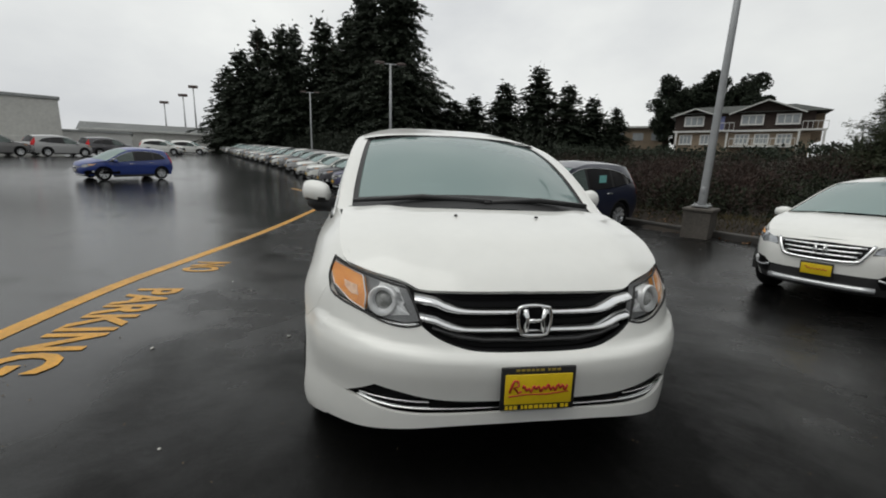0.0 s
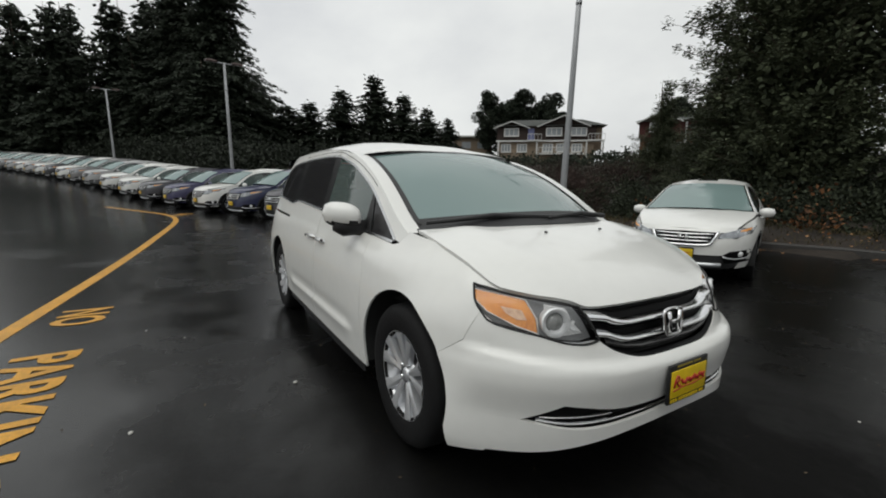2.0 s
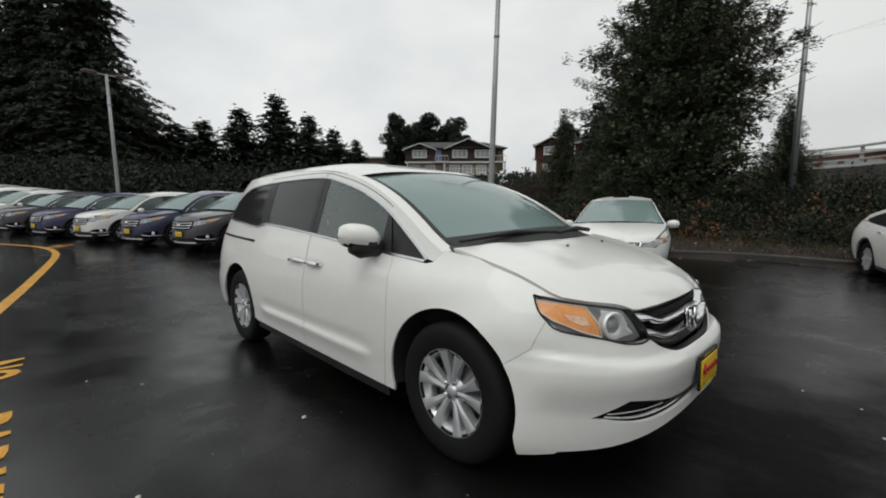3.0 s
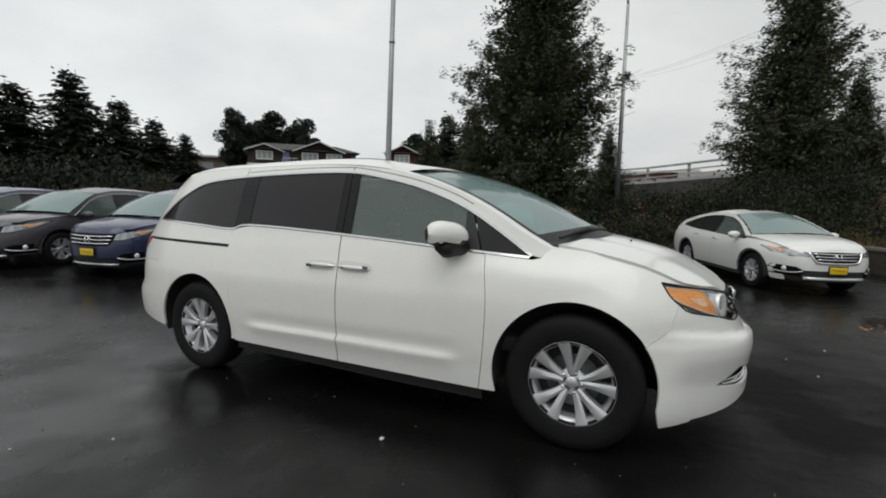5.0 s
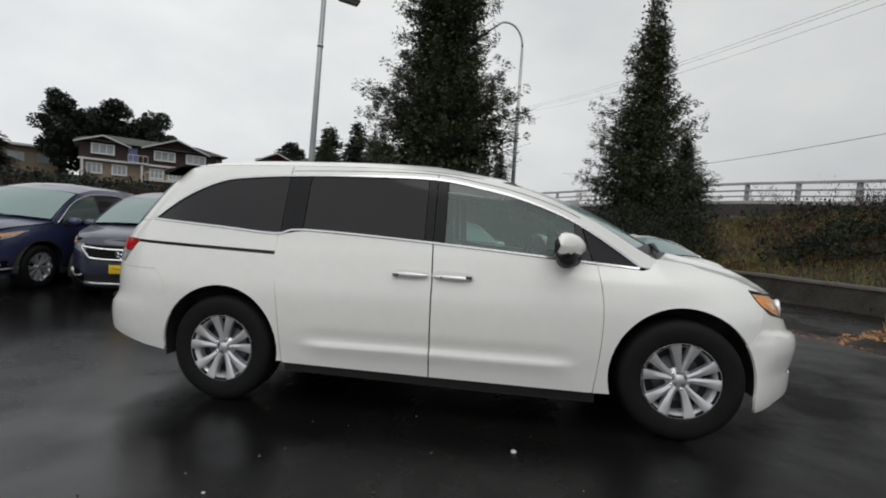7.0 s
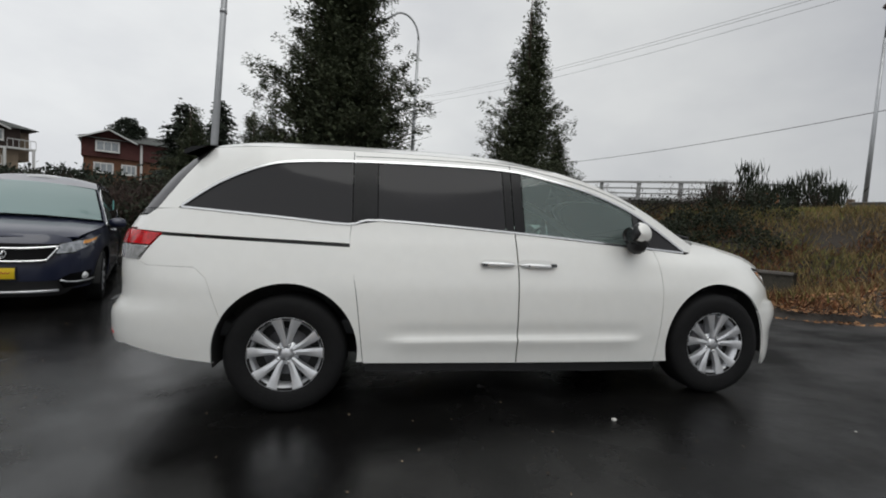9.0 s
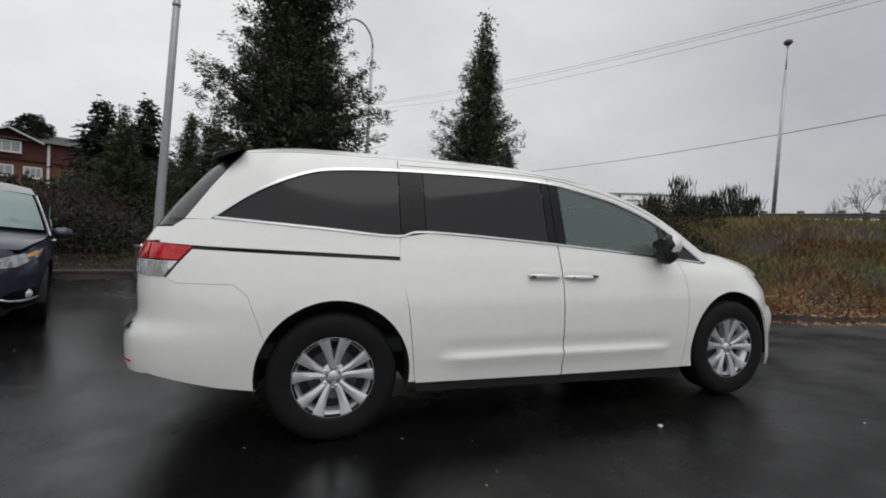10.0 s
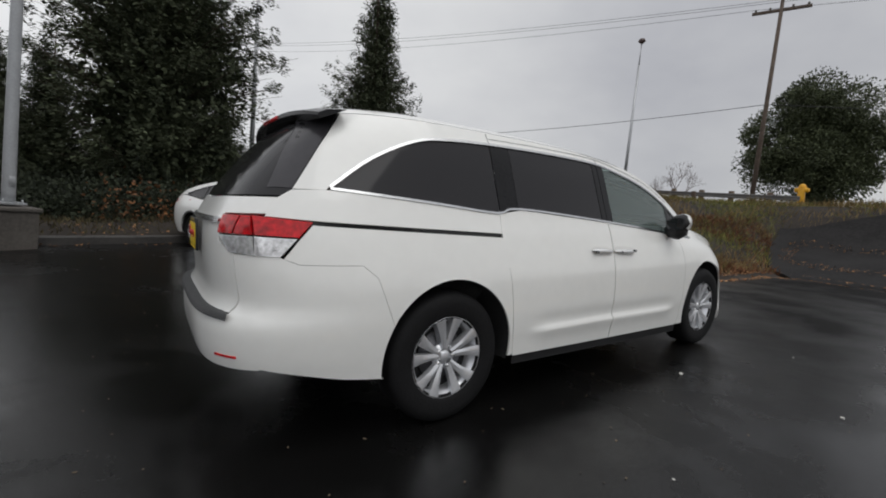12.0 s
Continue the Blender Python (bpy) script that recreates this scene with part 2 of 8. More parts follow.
def turn_in(bm, rim):
    """Turns the open border of a sheet inwards, so that it has a thick edge."""
    bm.normal_update()
    border = [e for e in bm.edges if len(e.link_faces) == 1]
    low = {}
    for v in {v for e in border for v in e.verts}:
        low[v] = bm.verts.new(v.co - v.normal * rim)
    for e in border:
        loop = [l for l in e.link_faces[0].loops if l.edge == e][0]
        a, b = loop.vert, loop.link_loop_next.vert
        bm.faces.new((b, a, low[a], low[b])).smooth = True
        e.smooth = False
    return bm


def panel(outline, lift, out, step=0.04, rim=0.012, bm=None, shrink=0.002):
    """A curved sheet: a flat outline filled with a fine net, laid on the surface lift(a, b), with its rim turned in. out: a way that points outwards."""
    from mathutils.geometry import delaunay_2d_cdt
    pts = []
    for (ax, ay), (bx, by) in zip(outline, outline[1:] + outline[:1]):
        d = math.hypot(bx - ax, by - ay)
        if d < 1e-5:
            continue
        n = max(1, math.ceil(d / step))
        pts += [(ax + (bx - ax) * k / n, ay + (by - ay) * k / n) for k in range(n)]
    area = sum(a[0] * b[1] - b[0] * a[1] for a, b in zip(pts, pts[1:] + pts[:1]))
    if area < 0:
        pts.reverse()
    if shrink:
        moved = []
        for i, p in enumerate(pts):
            a, b = Vector(pts[i - 1]), Vector(pts[(i + 1) % len(pts)])
            d = (b - a)
            d = d.normalized() if d.length > 1e-9 else Vector((1, 0))
            moved.append((p[0] - d.y * shrink, p[1] + d.x * shrink))
        pts = moved
    xs, ys = [p[0] for p in pts], [p[1] for p in pts]
    count = len(pts)
    near = np.array(pts)
    extra = []
    nx, ny = int((max(xs) - min(xs)) / step) + 1, int((max(ys) - min(ys)) / step) + 1
    for i in range(nx + 1):
        for j in range(ny + 1):
            q = (min(xs) + (i + 0.5 * (j % 2)) * step, min(ys) + j * step)
            if inside(q, pts) and np.hypot(near[:, 0] - q[0], near[:, 1] - q[1]).min() > step * 0.55:
                extra.append(q)
    res = delaunay_2d_cdt([Vector(p) for p in pts + extra], [], [list(range(count))], 1, 1e-6)
    own = bmesh.new()
    vs = [own.verts.new(lift(v.x, v.y)) for v in res[0]]
    for f in res[2]:
        if len(set(f)) == 3:
            try:
                own.faces.new([vs[k] for k in f])
            except ValueError:
                pass
    bmesh.ops.delete(own, geom=[v for v in own.verts if not v.link_faces], context="VERTS")
    own.normal_update()
    if sum((f.normal * f.calc_area() for f in own.faces), Vector()).dot(Vector(out)) < 0:
        bmesh.ops.reverse_faces(own, faces=own.faces[:])
    if rim:
        turn_in(own, rim)
    return join(bm, own)


def mirrored(bm):
    """The same mesh on the other side (y turned round)."""
    own = bm.copy()
    own.transform(Matrix.Diagonal((1, -1, 1, 1)))
    bmesh.ops.reverse_faces(own, faces=own.faces[:])
    return own


def text_mesh(words, size, mat, name, parent, at, shear=0.0, depth=0.0005, label="", bold=0.0):
    """Letters of the built-in font, as a mesh."""
    cu = bpy.data.curves.new(name, "FONT")
    cu.body, cu.size, cu.shear, cu.extrude, cu.align_x, cu.align_y, cu.resolution_u = words, size, shear, depth, "CENTER", "CENTER", 3
    cu.offset = bold
    tmp = bpy.data.objects.new("letters", cu)
    scene.collection.objects.link(tmp)
    me = bpy.data.meshes.new_from_object(tmp.evaluated_get(bpy.context.evaluated_depsgraph_get()))
    bpy.data.objects.remove(tmp)
    me.materials.clear()
    me.materials.append(mat)
    me.name = name
    ob = new(name, me)
    if parent:
        ob.parent = parent
    ob.matrix_basis = at
    if label:
        ob["label"] = label
    return ob


# ---- ground ----
def step01(a, b, v):
    t = min(1.0, max(0.0, (v - a) / (b - a)))
    return t * t * (3 - 2 * t)


def lot_z(x, y):
    """The height of the paved lot: tilted under the van, almost level beside it, dipping to the north-east corner, climbing to the far end."""
    r = math.hypot(x, y)
    near = 1 - 0.85 * step01(2.6, 10.0, r)
    s = -0.85 * x - 0.53 * y
    far = 0.0 if s < 12 else 0.042 * (s - 12) * step01(12, 30, s)
    dip = -0.13 * step01(1.0, 6.0, y) * step01(0.6, 4.0, x)
    return (0.033 * x - 0.022 * y) * near + dip + min(far, 5.0)


CURB = [(-78, -21.5), (-60, -13.3), (-43.5, -6.7), (-23.2, 0.55), (-4.45, 7.05), (1.5, 9.1), (5.6, 10.6), (6.6, 10.2)]
WALL_LINE = [(6.6, 10.2), (7.6, 7.6), (8.6, 6.0), (9.1, 4.9)]
TOE = [(9.1, 4.9), (7.4, 3.9), (5.7, 3.15), (5.0, 2.4), (5.3, 1.6), (6.4, 1.4), (8.4, 1.45), (10.0, 1.55), (11.4, 1.65), (12.3, 1.1), (12.2, -0.3), (12.7, -3.0), (14.0, -12.0), (17.0, -40.0)]
EDGE = CURB + WALL_LINE[1:] + TOE[1:]


def edge_distance(x, y):
    """How far a place lies from the lot's planted edge; positive behind it."""
    best, sign = 1e9, 1
    for (ax, ay), (bx, by) in zip(EDGE, EDGE[1:]):
        dx, dy = bx - ax, by - ay
        t = min(1, max(0, ((x - ax) * dx + (y - ay) * dy) / (dx * dx + dy * dy)))
        d = math.hypot(x - ax - t * dx, y - ay - t * dy)
        if d < best - 1e-6:
            best, sign = d, 1 if dx * (y - ay) - dy * (x - ax) > 0 else -1
    return best * sign


def bank_z(x, y):
    """The height of the planted ground behind the edge."""
    d = edge_distance(x, y)
    if d <= 0:
        return lot_z(x, y) - 0.12
    base = lot_z(x, y)
    east = step01(2.0, 8.0, x)
    hill = 0.10 + 0.20 * step01(0, 1.0, d) + 1.9 * step01(1.0, 26, d) + 1.2 * step01(20, 50, d)
    mound = 0.05 + 0.55 * step01(0.0, 2.6, d) + 1.95 * step01(1.0, 7.2, d)
    drive = (x - 12.6) * 0.285 - (y - 1.9) * 0.958
    z = hill * (1 - east) + mound * (1 - 0.50 * step01(-0.8, 0.5, drive) * step01(11.0, 14.0, x) * step01(19.0, 16.0, x)) * east
    return base + z + 0.06 * noise.noise(Vector((x * 0.6, y * 0.6, 0)))


# a steep apron of old asphalt that climbs from the lot past the grass
APRON = [(12.2, 1.3), (12.14, -0.3), (12.64, -3.0), (13.94, -12.0), (22.0, -12.0), (19.5, -3.0), (17.9, 1.2), (17.2, 3.0), (16.0, 2.85), (14.4, 2.4), (13.0, 1.95)]


def on_apron(x, y):
    inside = False
    for (ax, ay), (bx, by) in zip(APRON, APRON[1:] + APRON[:1]):
        if (ay > y) != (by > y) and x < ax + (bx - ax) * (y - ay) / (by - ay):
            inside = not inside
    return inside


ASPHALT = bpy.data.materials.new("wet_asphalt")
ASPHALT.use_nodes = True
an, al = ASPHALT.node_tree.nodes, ASPHALT.node_tree.links
ab = an["Principled BSDF"]
a_co = an.new("ShaderNodeTexCoord")


def a_noise(scale, detail=4, rough=0.55):
    t = an.new("ShaderNodeTexNoise")
    t.inputs["Scale"].default_value, t.inputs["Detail"].default_value, t.inputs["Roughness"].default_value = scale, detail, rough
    al.new(a_co.outputs["Object"], t.inputs["Vector"])
    return t


def a_ramp(source, stops):
    r = an.new("ShaderNodeValToRGB")
    r.color_ramp.elements[0].position, r.color_ramp.elements[0].color = stops[0][0], (*[stops[0][1]] * 3, 1)
    r.color_ramp.elements[1].position, r.color_ramp.elements[1].color = stops[1][0], (*[stops[1][1]] * 3, 1)
    al.new(source, r.inputs["Fac"])
    return r


a_xyz = an.new("ShaderNodeSeparateXYZ")
al.new(a_co.outputs["Object"], a_xyz.inputs["Vector"])
a_low = an.new("ShaderNodeMapRange")
a_low.interpolation_type = "SMOOTHSTEP"
for key, value in (("From Min", 3.6), ("From Max", -2.6), ("To Min", 0.0), ("To Max", 1.0)):
    a_low.inputs[key].default_value = value
al.new(a_xyz.outputs["X"], a_low.inputs["Value"])
a_wet = a_ramp(a_noise(0.22, 9, 0.70).outputs["Fac"], [(0.40, 0.0), (0.60, 1.0)])
a_grit = a_noise(240, 3, 0.6)
a_patch = a_noise(1.4, 5)
a_col = an.new("ShaderNodeMix")
a_col.data_type = "RGBA"
a_col.inputs["A"].default_value, a_col.inputs["B"].default_value = (0.0040, 0.0040, 0.0041, 1), (0.0110, 0.0107, 0.0102, 1)
al.new(a_patch.outputs["Fac"], a_col.inputs["Factor"])
a_col2 = an.new("ShaderNodeMix")
a_col2.data_type, a_col2.blend_type = "RGBA", "MULTIPLY"
a_col2.inputs["Factor"].default_value = 0.9
al.new(a_col.outputs["Result"], a_col2.inputs["A"])
al.new(a_ramp(a_grit.outputs["Fac"], [(0.36, 0.25), (0.64, 1.0)]).outputs["Color"], a_col2.inputs["B"])
al.new(a_col2.outputs["Result"], ab.inputs["Base Color"])
a_film = an.new("ShaderNodeMath")
a_film.operation, a_film.use_clamp = "MULTIPLY_ADD", True
a_film.inputs[1].default_value = 0.76
a_part = an.new("ShaderNodeMath")
a_part.operation = "MULTIPLY"
a_part.inputs[1].default_value = 0.40
al.new(a_wet.outputs["Color"], a_part.inputs[0])
a_north = an.new("ShaderNodeMapRange")
a_north.interpolation_type = "SMOOTHSTEP"
for key, value in (("From Min", 0.0), ("From Max", 3.2), ("To Min", 0.0), ("To Max", 0.84)):
    a_north.inputs[key].default_value = value
al.new(a_xyz.outputs["Y"], a_north.inputs["Value"])
a_both = an.new("ShaderNodeMath")
a_both.operation = "MAXIMUM"
a_lane = an.new("ShaderNodeMapRange")
a_lane.interpolation_type = "SMOOTHSTEP"
for key, value in (("From Min", -1.4), ("From Max", -3.0), ("To Min", 0.0), ("To Max", 1.35)):
    a_lane.inputs[key].default_value = value
al.new(a_xyz.outputs["Y"], a_lane.inputs["Value"])
a_sides = an.new("ShaderNodeMath")
a_sides.operation = "MAXIMUM"
al.new(a_low.outputs["Result"], a_sides.inputs[0])
al.new(a_lane.outputs["Result"], a_sides.inputs[1])
al.new(a_sides.outputs[0], a_both.inputs[0])
al.new(a_north.outputs["Result"], a_both.inputs[1])
al.new(a_both.outputs[0], a_film.inputs[0])
# puddled and drained patches within the film of water
a_pool = an.new("ShaderNodeMath")
a_pool.operation = "MULTIPLY_ADD"
a_pool.inputs[1].default_value = 0.26
a_drain = an.new("ShaderNodeMath")
a_drain.operation = "SUBTRACT"
a_drain.inputs[1].default_value = 0.20
al.new(a_part.outputs[0], a_drain.inputs[0])
al.new(a_ramp(a_noise(0.85, 8, 0.68).outputs["Fac"], [(0.42, 0.0), (0.60, 1.0)]).outputs["Color"], a_pool.inputs[0])
al.new(a_drain.outputs[0], a_pool.inputs[2])
al.new(a_pool.outputs[0], a_film.inputs[2])


def a_range(low, high):
    r = an.new("ShaderNodeMapRange")
    r.inputs["To Min"].default_value, r.inputs["To Max"].default_value = low, high
    al.new(a_film.outputs[0], r.inputs["Value"])
    return r.outputs["Result"]


al.new(a_range(0.46, 0.19), ab.inputs["Roughness"])
al.new(a_range(0.05, 0.50), ab.inputs["Specular IOR Level"])
a_bump = an.new("ShaderNodeBump")
a_bump.inputs["Distance"].default_value = 0.004
al.new(a_range(0.60, 0.12), a_bump.inputs["Strength"])
al.new(a_grit.outputs["Fac"], a_bump.inputs["Height"])
a_swell = an.new("ShaderNodeBump")
a_swell.inputs["Distance"].default_value = 0.02
al.new(a_range(0.25, 0.07), a_swell.inputs["Strength"])
al.new(a_noise(9, 4, 0.6).outputs["Fac"], a_swell.inputs["Height"])
al.new(a_swell.outputs["Normal"], a_bump.inputs["Normal"])
al.new(a_bump.outputs["Normal"], ab.inputs["Normal"])

SOIL = material("leafy_soil", (0.024, 0.018, 0.013), rough=0.95, vary=0.5, scale=1.5, bump=0.6, bump_scale=14)
CONCRETE = material("weathered_concrete", (0.095, 0.085, 0.075), rough=0.85, vary=0.25, scale=2.5, bump=0.25, bump_scale=70)
YELLOW_LINE = material("worn_yellow_road_paint", (0.58, 0.285, 0.022), rough=0.4, vary=0.25, scale=5, bump=0.2, bump_scale=160)

bm = bmesh.new()
spokes, rings = 160, [0, 1.5, 3, 4.5, 6, 7, 8, 9, 10, 11, 12, 13, 14.5, 16, 18, 20, 23, 26, 30, 35, 41, 48, 57, 68, 82, 100, 130, 180, 280, 500, 1000, 2500]
ring_verts = []
for r in rings:
    if r == 0:
        ring_verts.append([bm.verts.new((0, 0, bank_z(0, 0)))] * spokes)
        continue
    row = []
    for k in range(spokes):
        a = k * math.tau / spokes
        x, y = r * math.cos(a), r * math.sin(a)
        row.append(bm.verts.new((x, y, bank_z(x, y) - 0.45 * on_apron(x, y) if r < 140 else bank_z(x * 130 / r, y * 130 / r))))
    ring_verts.append(row)
for a, b in zip(ring_verts, ring_verts[1:]):
    for k in range(spokes):
        j = (k + 1) % spokes
        if a[k] is a[j]:
            bm.faces.new((a[k], b[k], b[j]))
        else:
            bm.faces.new((a[k], b[k], b[j], a[j]))
bmesh.ops.recalc_face_normals(bm, faces=bm.faces[:])
ground = part("ground", bm, SOIL)
tagged(ground, "damp soil and leaf litter on banks round the lot", "ground", kind="structure")

lot_outline = EDGE + [(20, -70), (-20, -75), (-100, -70), (-112, -42), (-95, -30)]
bm = panel(lot_outline, lambda x, y: (x, y, lot_z(x, y)), (0, 0, 1), step=0.9, rim=0.1, shrink=0)
lot = part("pavement", bm, ASPHALT)
tagged(lot, "wet dark asphalt of a sloping car park", "pavement", kind="structure")


OLD_ASPHALT = material("cracked_old_asphalt", (0.015, 0.014, 0.014), rough=0.7, vary=0.45, scale=1.2, bump=0.5, bump_scale=24, spec=0.15)
apron = part("driveway", panel(APRON, lambda x, y: (x, y, bank_z(x, y) + 0.04), (0, 0, 1), step=0.4, rim=0.45, shrink=0), OLD_ASPHALT)
tagged(apron, "steep driveway of dark cracked asphalt beside the grass bank", "driveway", kind="structure")


def strip_on_lot(points, width, lift=0.004):
    """A painted band along a line on the lot."""
    line = flowing(points, 10)
    left, right = [], []
    for i, p in enumerate(line):
        a, b = Vector(line[max(i - 1, 0)]), Vector(line[min(i + 1, len(line) - 1)])
        d = (b - a).normalized()
        w = width * 0.5
        for side, s in ((left, 1), (right, -1)):
            x, y = p[0] - d.y * w * s, p[1] + d.x * w * s
            side.append((x, y, lot_z(x, y) + lift))
    return grid([left, right])


# ---- the white van ----
VAN_AT = Matrix(((0.9995, 0.0004, -0.033, 0), (0.0004, 0.9998, 0.022, 0), (0.033, -0.022, 0.9992, 0), (0, 0, 0, 1))) @ pose(0, -0.99, 0, 0, 0, -0.5) @ pose(0, 0.99, 0)
V_W = [(0.14, 0.938), (0.22, 0.962), (0.30, 0.972), (0.40, 0.979), (0.46, 0.985), (0.60, 0.990), (0.78, 0.983), (0.90, 0.960), (1.00, 0.935), (1.06, 0.918), (1.12, 0.897), (1.20, 0.872), (1.35, 0.822), (1.50, 0.772), (1.60, 0.730), (1.70, 0.67)]
V_XF = [(0.16, 2.32), (0.22, 2.375), (0.32, 2.394), (0.50, 2.394), (0.60, 2.390), (0.63, 2.368), (0.70, 2.343), (0.80, 2.310), (0.88, 2.258), (0.94, 2.205), (1.1, 2.09)]
V_XR = [(0.24, -2.49), (0.32, -2.59), (0.42, -2.652), (0.56, -2.668), (0.64, -2.655), (0.70, -2.605), (0.90, -2.61), (1.06, -2.60), (1.20, -2.535), (1.40, -2.395), (1.55, -2.265), (1.68, -2.12)]
V_XA, V_XB, V_N, V_NR = 0.7, -1.2, 3.4, 4.3
V_CORNER, V_REAR_CORNER = 2.06, -2.45


def v_flare(x, z):
    """How far the front wing and the bumper's corner swell out past the plain side."""
    if x < 1.1:
        return 0.0
    return 0.042 * math.exp(-(((x - 1.80) / 0.22) ** 2)) * (1 - step01(0.72, 0.95, z)) + 0.045 * math.exp(-(((x - 1.93) / 0.19) ** 2)) * (1 - step01(0.22, 0.66, z))


def v_base(x, z):
    """The van's half width at x along it and z up, without the swell of the wings."""
    w = lerp_table(V_W, z)
    if x > 0.2:
        t = max(0.0, (x - V_XA) / (lerp_table(V_XF, z) - V_XA))
        low = (1 - min(t, 0.9999) ** V_N) ** (1 / V_N)
        t = max(0.0, (x - 0.3) / 2.3)
        high = (1 - min(t, 0.9999) ** 2.2) ** (1 / 2.2)
        b = step01(0.93, 1.06, z)
        return w * (low * (1 - b) + high * b)
    if x < V_XB:
        t = (V_XB - x) / (V_XB - lerp_table(V_XR, z))
        return w * (1 - min(t, 0.9999) ** V_NR) ** (1 / V_NR)
    return w


def v_half(x, z):
    return v_base(x, z) + v_flare(x, z)


def v_side(s):
    return lambda x, z: (x, s * v_half(x, z), z)


def v_nose(y, z):
    """Where the front skin lies at y across and z up."""
    q = min(abs(y) / lerp_table(V_W, z), 0.9999)
    return V_XA + (lerp_table(V_XF, z) - V_XA) * (1 - q**V_N) ** (1 / V_N)


def v_tail(y, z):
    q = min(abs(y) / lerp_table(V_W, z), 0.9999)
    return V_XB - (V_XB - lerp_table(V_XR, z)) * (1 - q**V_NR) ** (1 / V_NR)


def v_front(out=0.0):
    def lift(y, z):
        x = v_nose(y, z)
        return (x + out, y + math.copysign(v_flare(x, z), y), z)

    return lift


def v_back(out=0.0):
    return lambda y, z: (v_tail(y, z) - out, y, z)


V_ZC = [(1.30, 1.165), (1.55, 1.135), (1.755, 1.097), (2.0, 1.03), (2.13, 0.965), (2.23, 0.90), (2.28, 0.855), (2.315, 0.81)]


def v_hood(x, y):
    q = y / 0.8
    crease = 0.012 * math.exp(-(((abs(y) - 0.56) / 0.10) ** 2))
    return (x, y, lerp_table(V_ZC, x + 0.17 * q * q) - 0.03 * q * q + crease)


V_RAIL = [(-2.22, 1.645), (-2.0, 1.66), (-1.6, 1.672), (-1.0, 1.672), (-0.4, 1.658), (0.0, 1.628), (0.3, 1.58), (0.37, 1.558)]
V_SCREEN = [(0.30, 1.58), (0.55, 1.505), (0.80, 1.405), (1.02, 1.285), (1.22, 1.155), (1.36, 1.075)]


def v_rail(x):
    return lerp_table(V_RAIL, x)


van = thing("minivan", VAN_AT, "pearl white minivan with a yellow dealer plate, parked on wet asphalt", "car")
RIGHT, LEFT = -1, 1


def both(name, outline, mat, lift, out, label="", step=0.05, rim=0.012, parent=None, shrink=0.002):
    """A panel on the van's right side, and its mirror image on the left."""
    bm = panel(outline, lift, out, step, rim, shrink=shrink)
    other = mirrored(bm)
    a = part(name, bm, mat, parent or van, label)
    b = part(name, other, mat, parent or van, label)
    return a, b


side = v_side(RIGHT)
# fender, doors, quarter panel
fender = [(1.075, 0.265)] + arc(1.495, 0.385, 0.425, 196, 32, 30) + \
    [(1.96, 0.69), (2.0, 0.815), (1.955, 0.86), (1.92, 0.918), (1.975, 0.910), (2.035, 0.899)] + flowing([(1.99, 0.945), (1.85, 0.998), (1.65, 1.048), (1.5, 1.075), (1.37, 1.095)], 4) + \
    [(1.315, 1.03), (1.27, 1.02), (1.00, 1.05)] + flowing([(1.00, 1.04), (1.03, 0.80), (1.02, 0.55), (0.985, 0.265)], 5)
both("fender", fender, WHITE, side, (0, -1, 0))


def v_door(x, z):
    """The door skin, with the sculpted line low on it."""
    y = v_half(x, z)
    k = step01(-0.95, -0.72, x) * (1 - step01(0.72, 0.92, x))
    line = 0.445 - 0.012 * (x - 0.1)
    y += k * (0.015 * math.exp(-(((z - line) / 0.07) ** 2)) if z < line else 0.015 * max(0.0, 1 - (z - line) / 0.020) ** 2 - 0.006 * math.exp(-(((z - line - 0.05) / 0.04) ** 2)))
    return (x, -y, z)


front_door = [(-0.03, 0.285), (0.97, 0.265)] + flowing([(0.985, 0.27), (1.02, 0.55), (1.03, 0.80), (1.00, 1.045)], 6) + [(-0.035, 1.143), (-0.025, 0.9)]
slide_door = [(-1.03, 0.31), (-0.035, 0.285), (-0.03, 0.9), (-0.04, 1.143), (-0.93, 1.203), (-1.12, 1.174)] + flowing([(-1.12, 1.174), (-1.125, 1.0), (-1.08, 0.75), (-1.035, 0.32)], 5)
both("front_door", front_door, WHITE, v_door, (0, -1, 0), step=0.018)
both("sliding_door", slide_door, WHITE, v_door, (0, -1, 0), step=0.018)
R_E = (-1.495 + 0.425 * math.cos(radians(150)), 0.385 + 0.425 * math.sin(radians(150)))
q_arc = arc(-1.495, 0.385, 0.425, 150, -9, 26)
seam = [(-2.36, 0.93), (-2.30, 0.905), (-2.02, 0.90), (-1.95, 0.84), R_E]
quarter_low = flowing([(-1.035, 0.32), (-1.08, 0.75), (-1.125, 1.035)], 5) + [(-2.235, 1.085), (-2.30, 1.01)] + seam + q_arc[1:]
both("quarter_panel", quarter_low, WHITE, side, (0, -1, 0), step=0.045)
both("rear_fender", [(-1.125, 1.055), (-1.12, 1.176), (-1.55, 1.207), (-2.12, 1.252), (-2.30, 1.246), (-2.37, 1.20), (-2.42, 1.115), (-2.225, 1.102)], WHITE, side, (0, -1, 0))
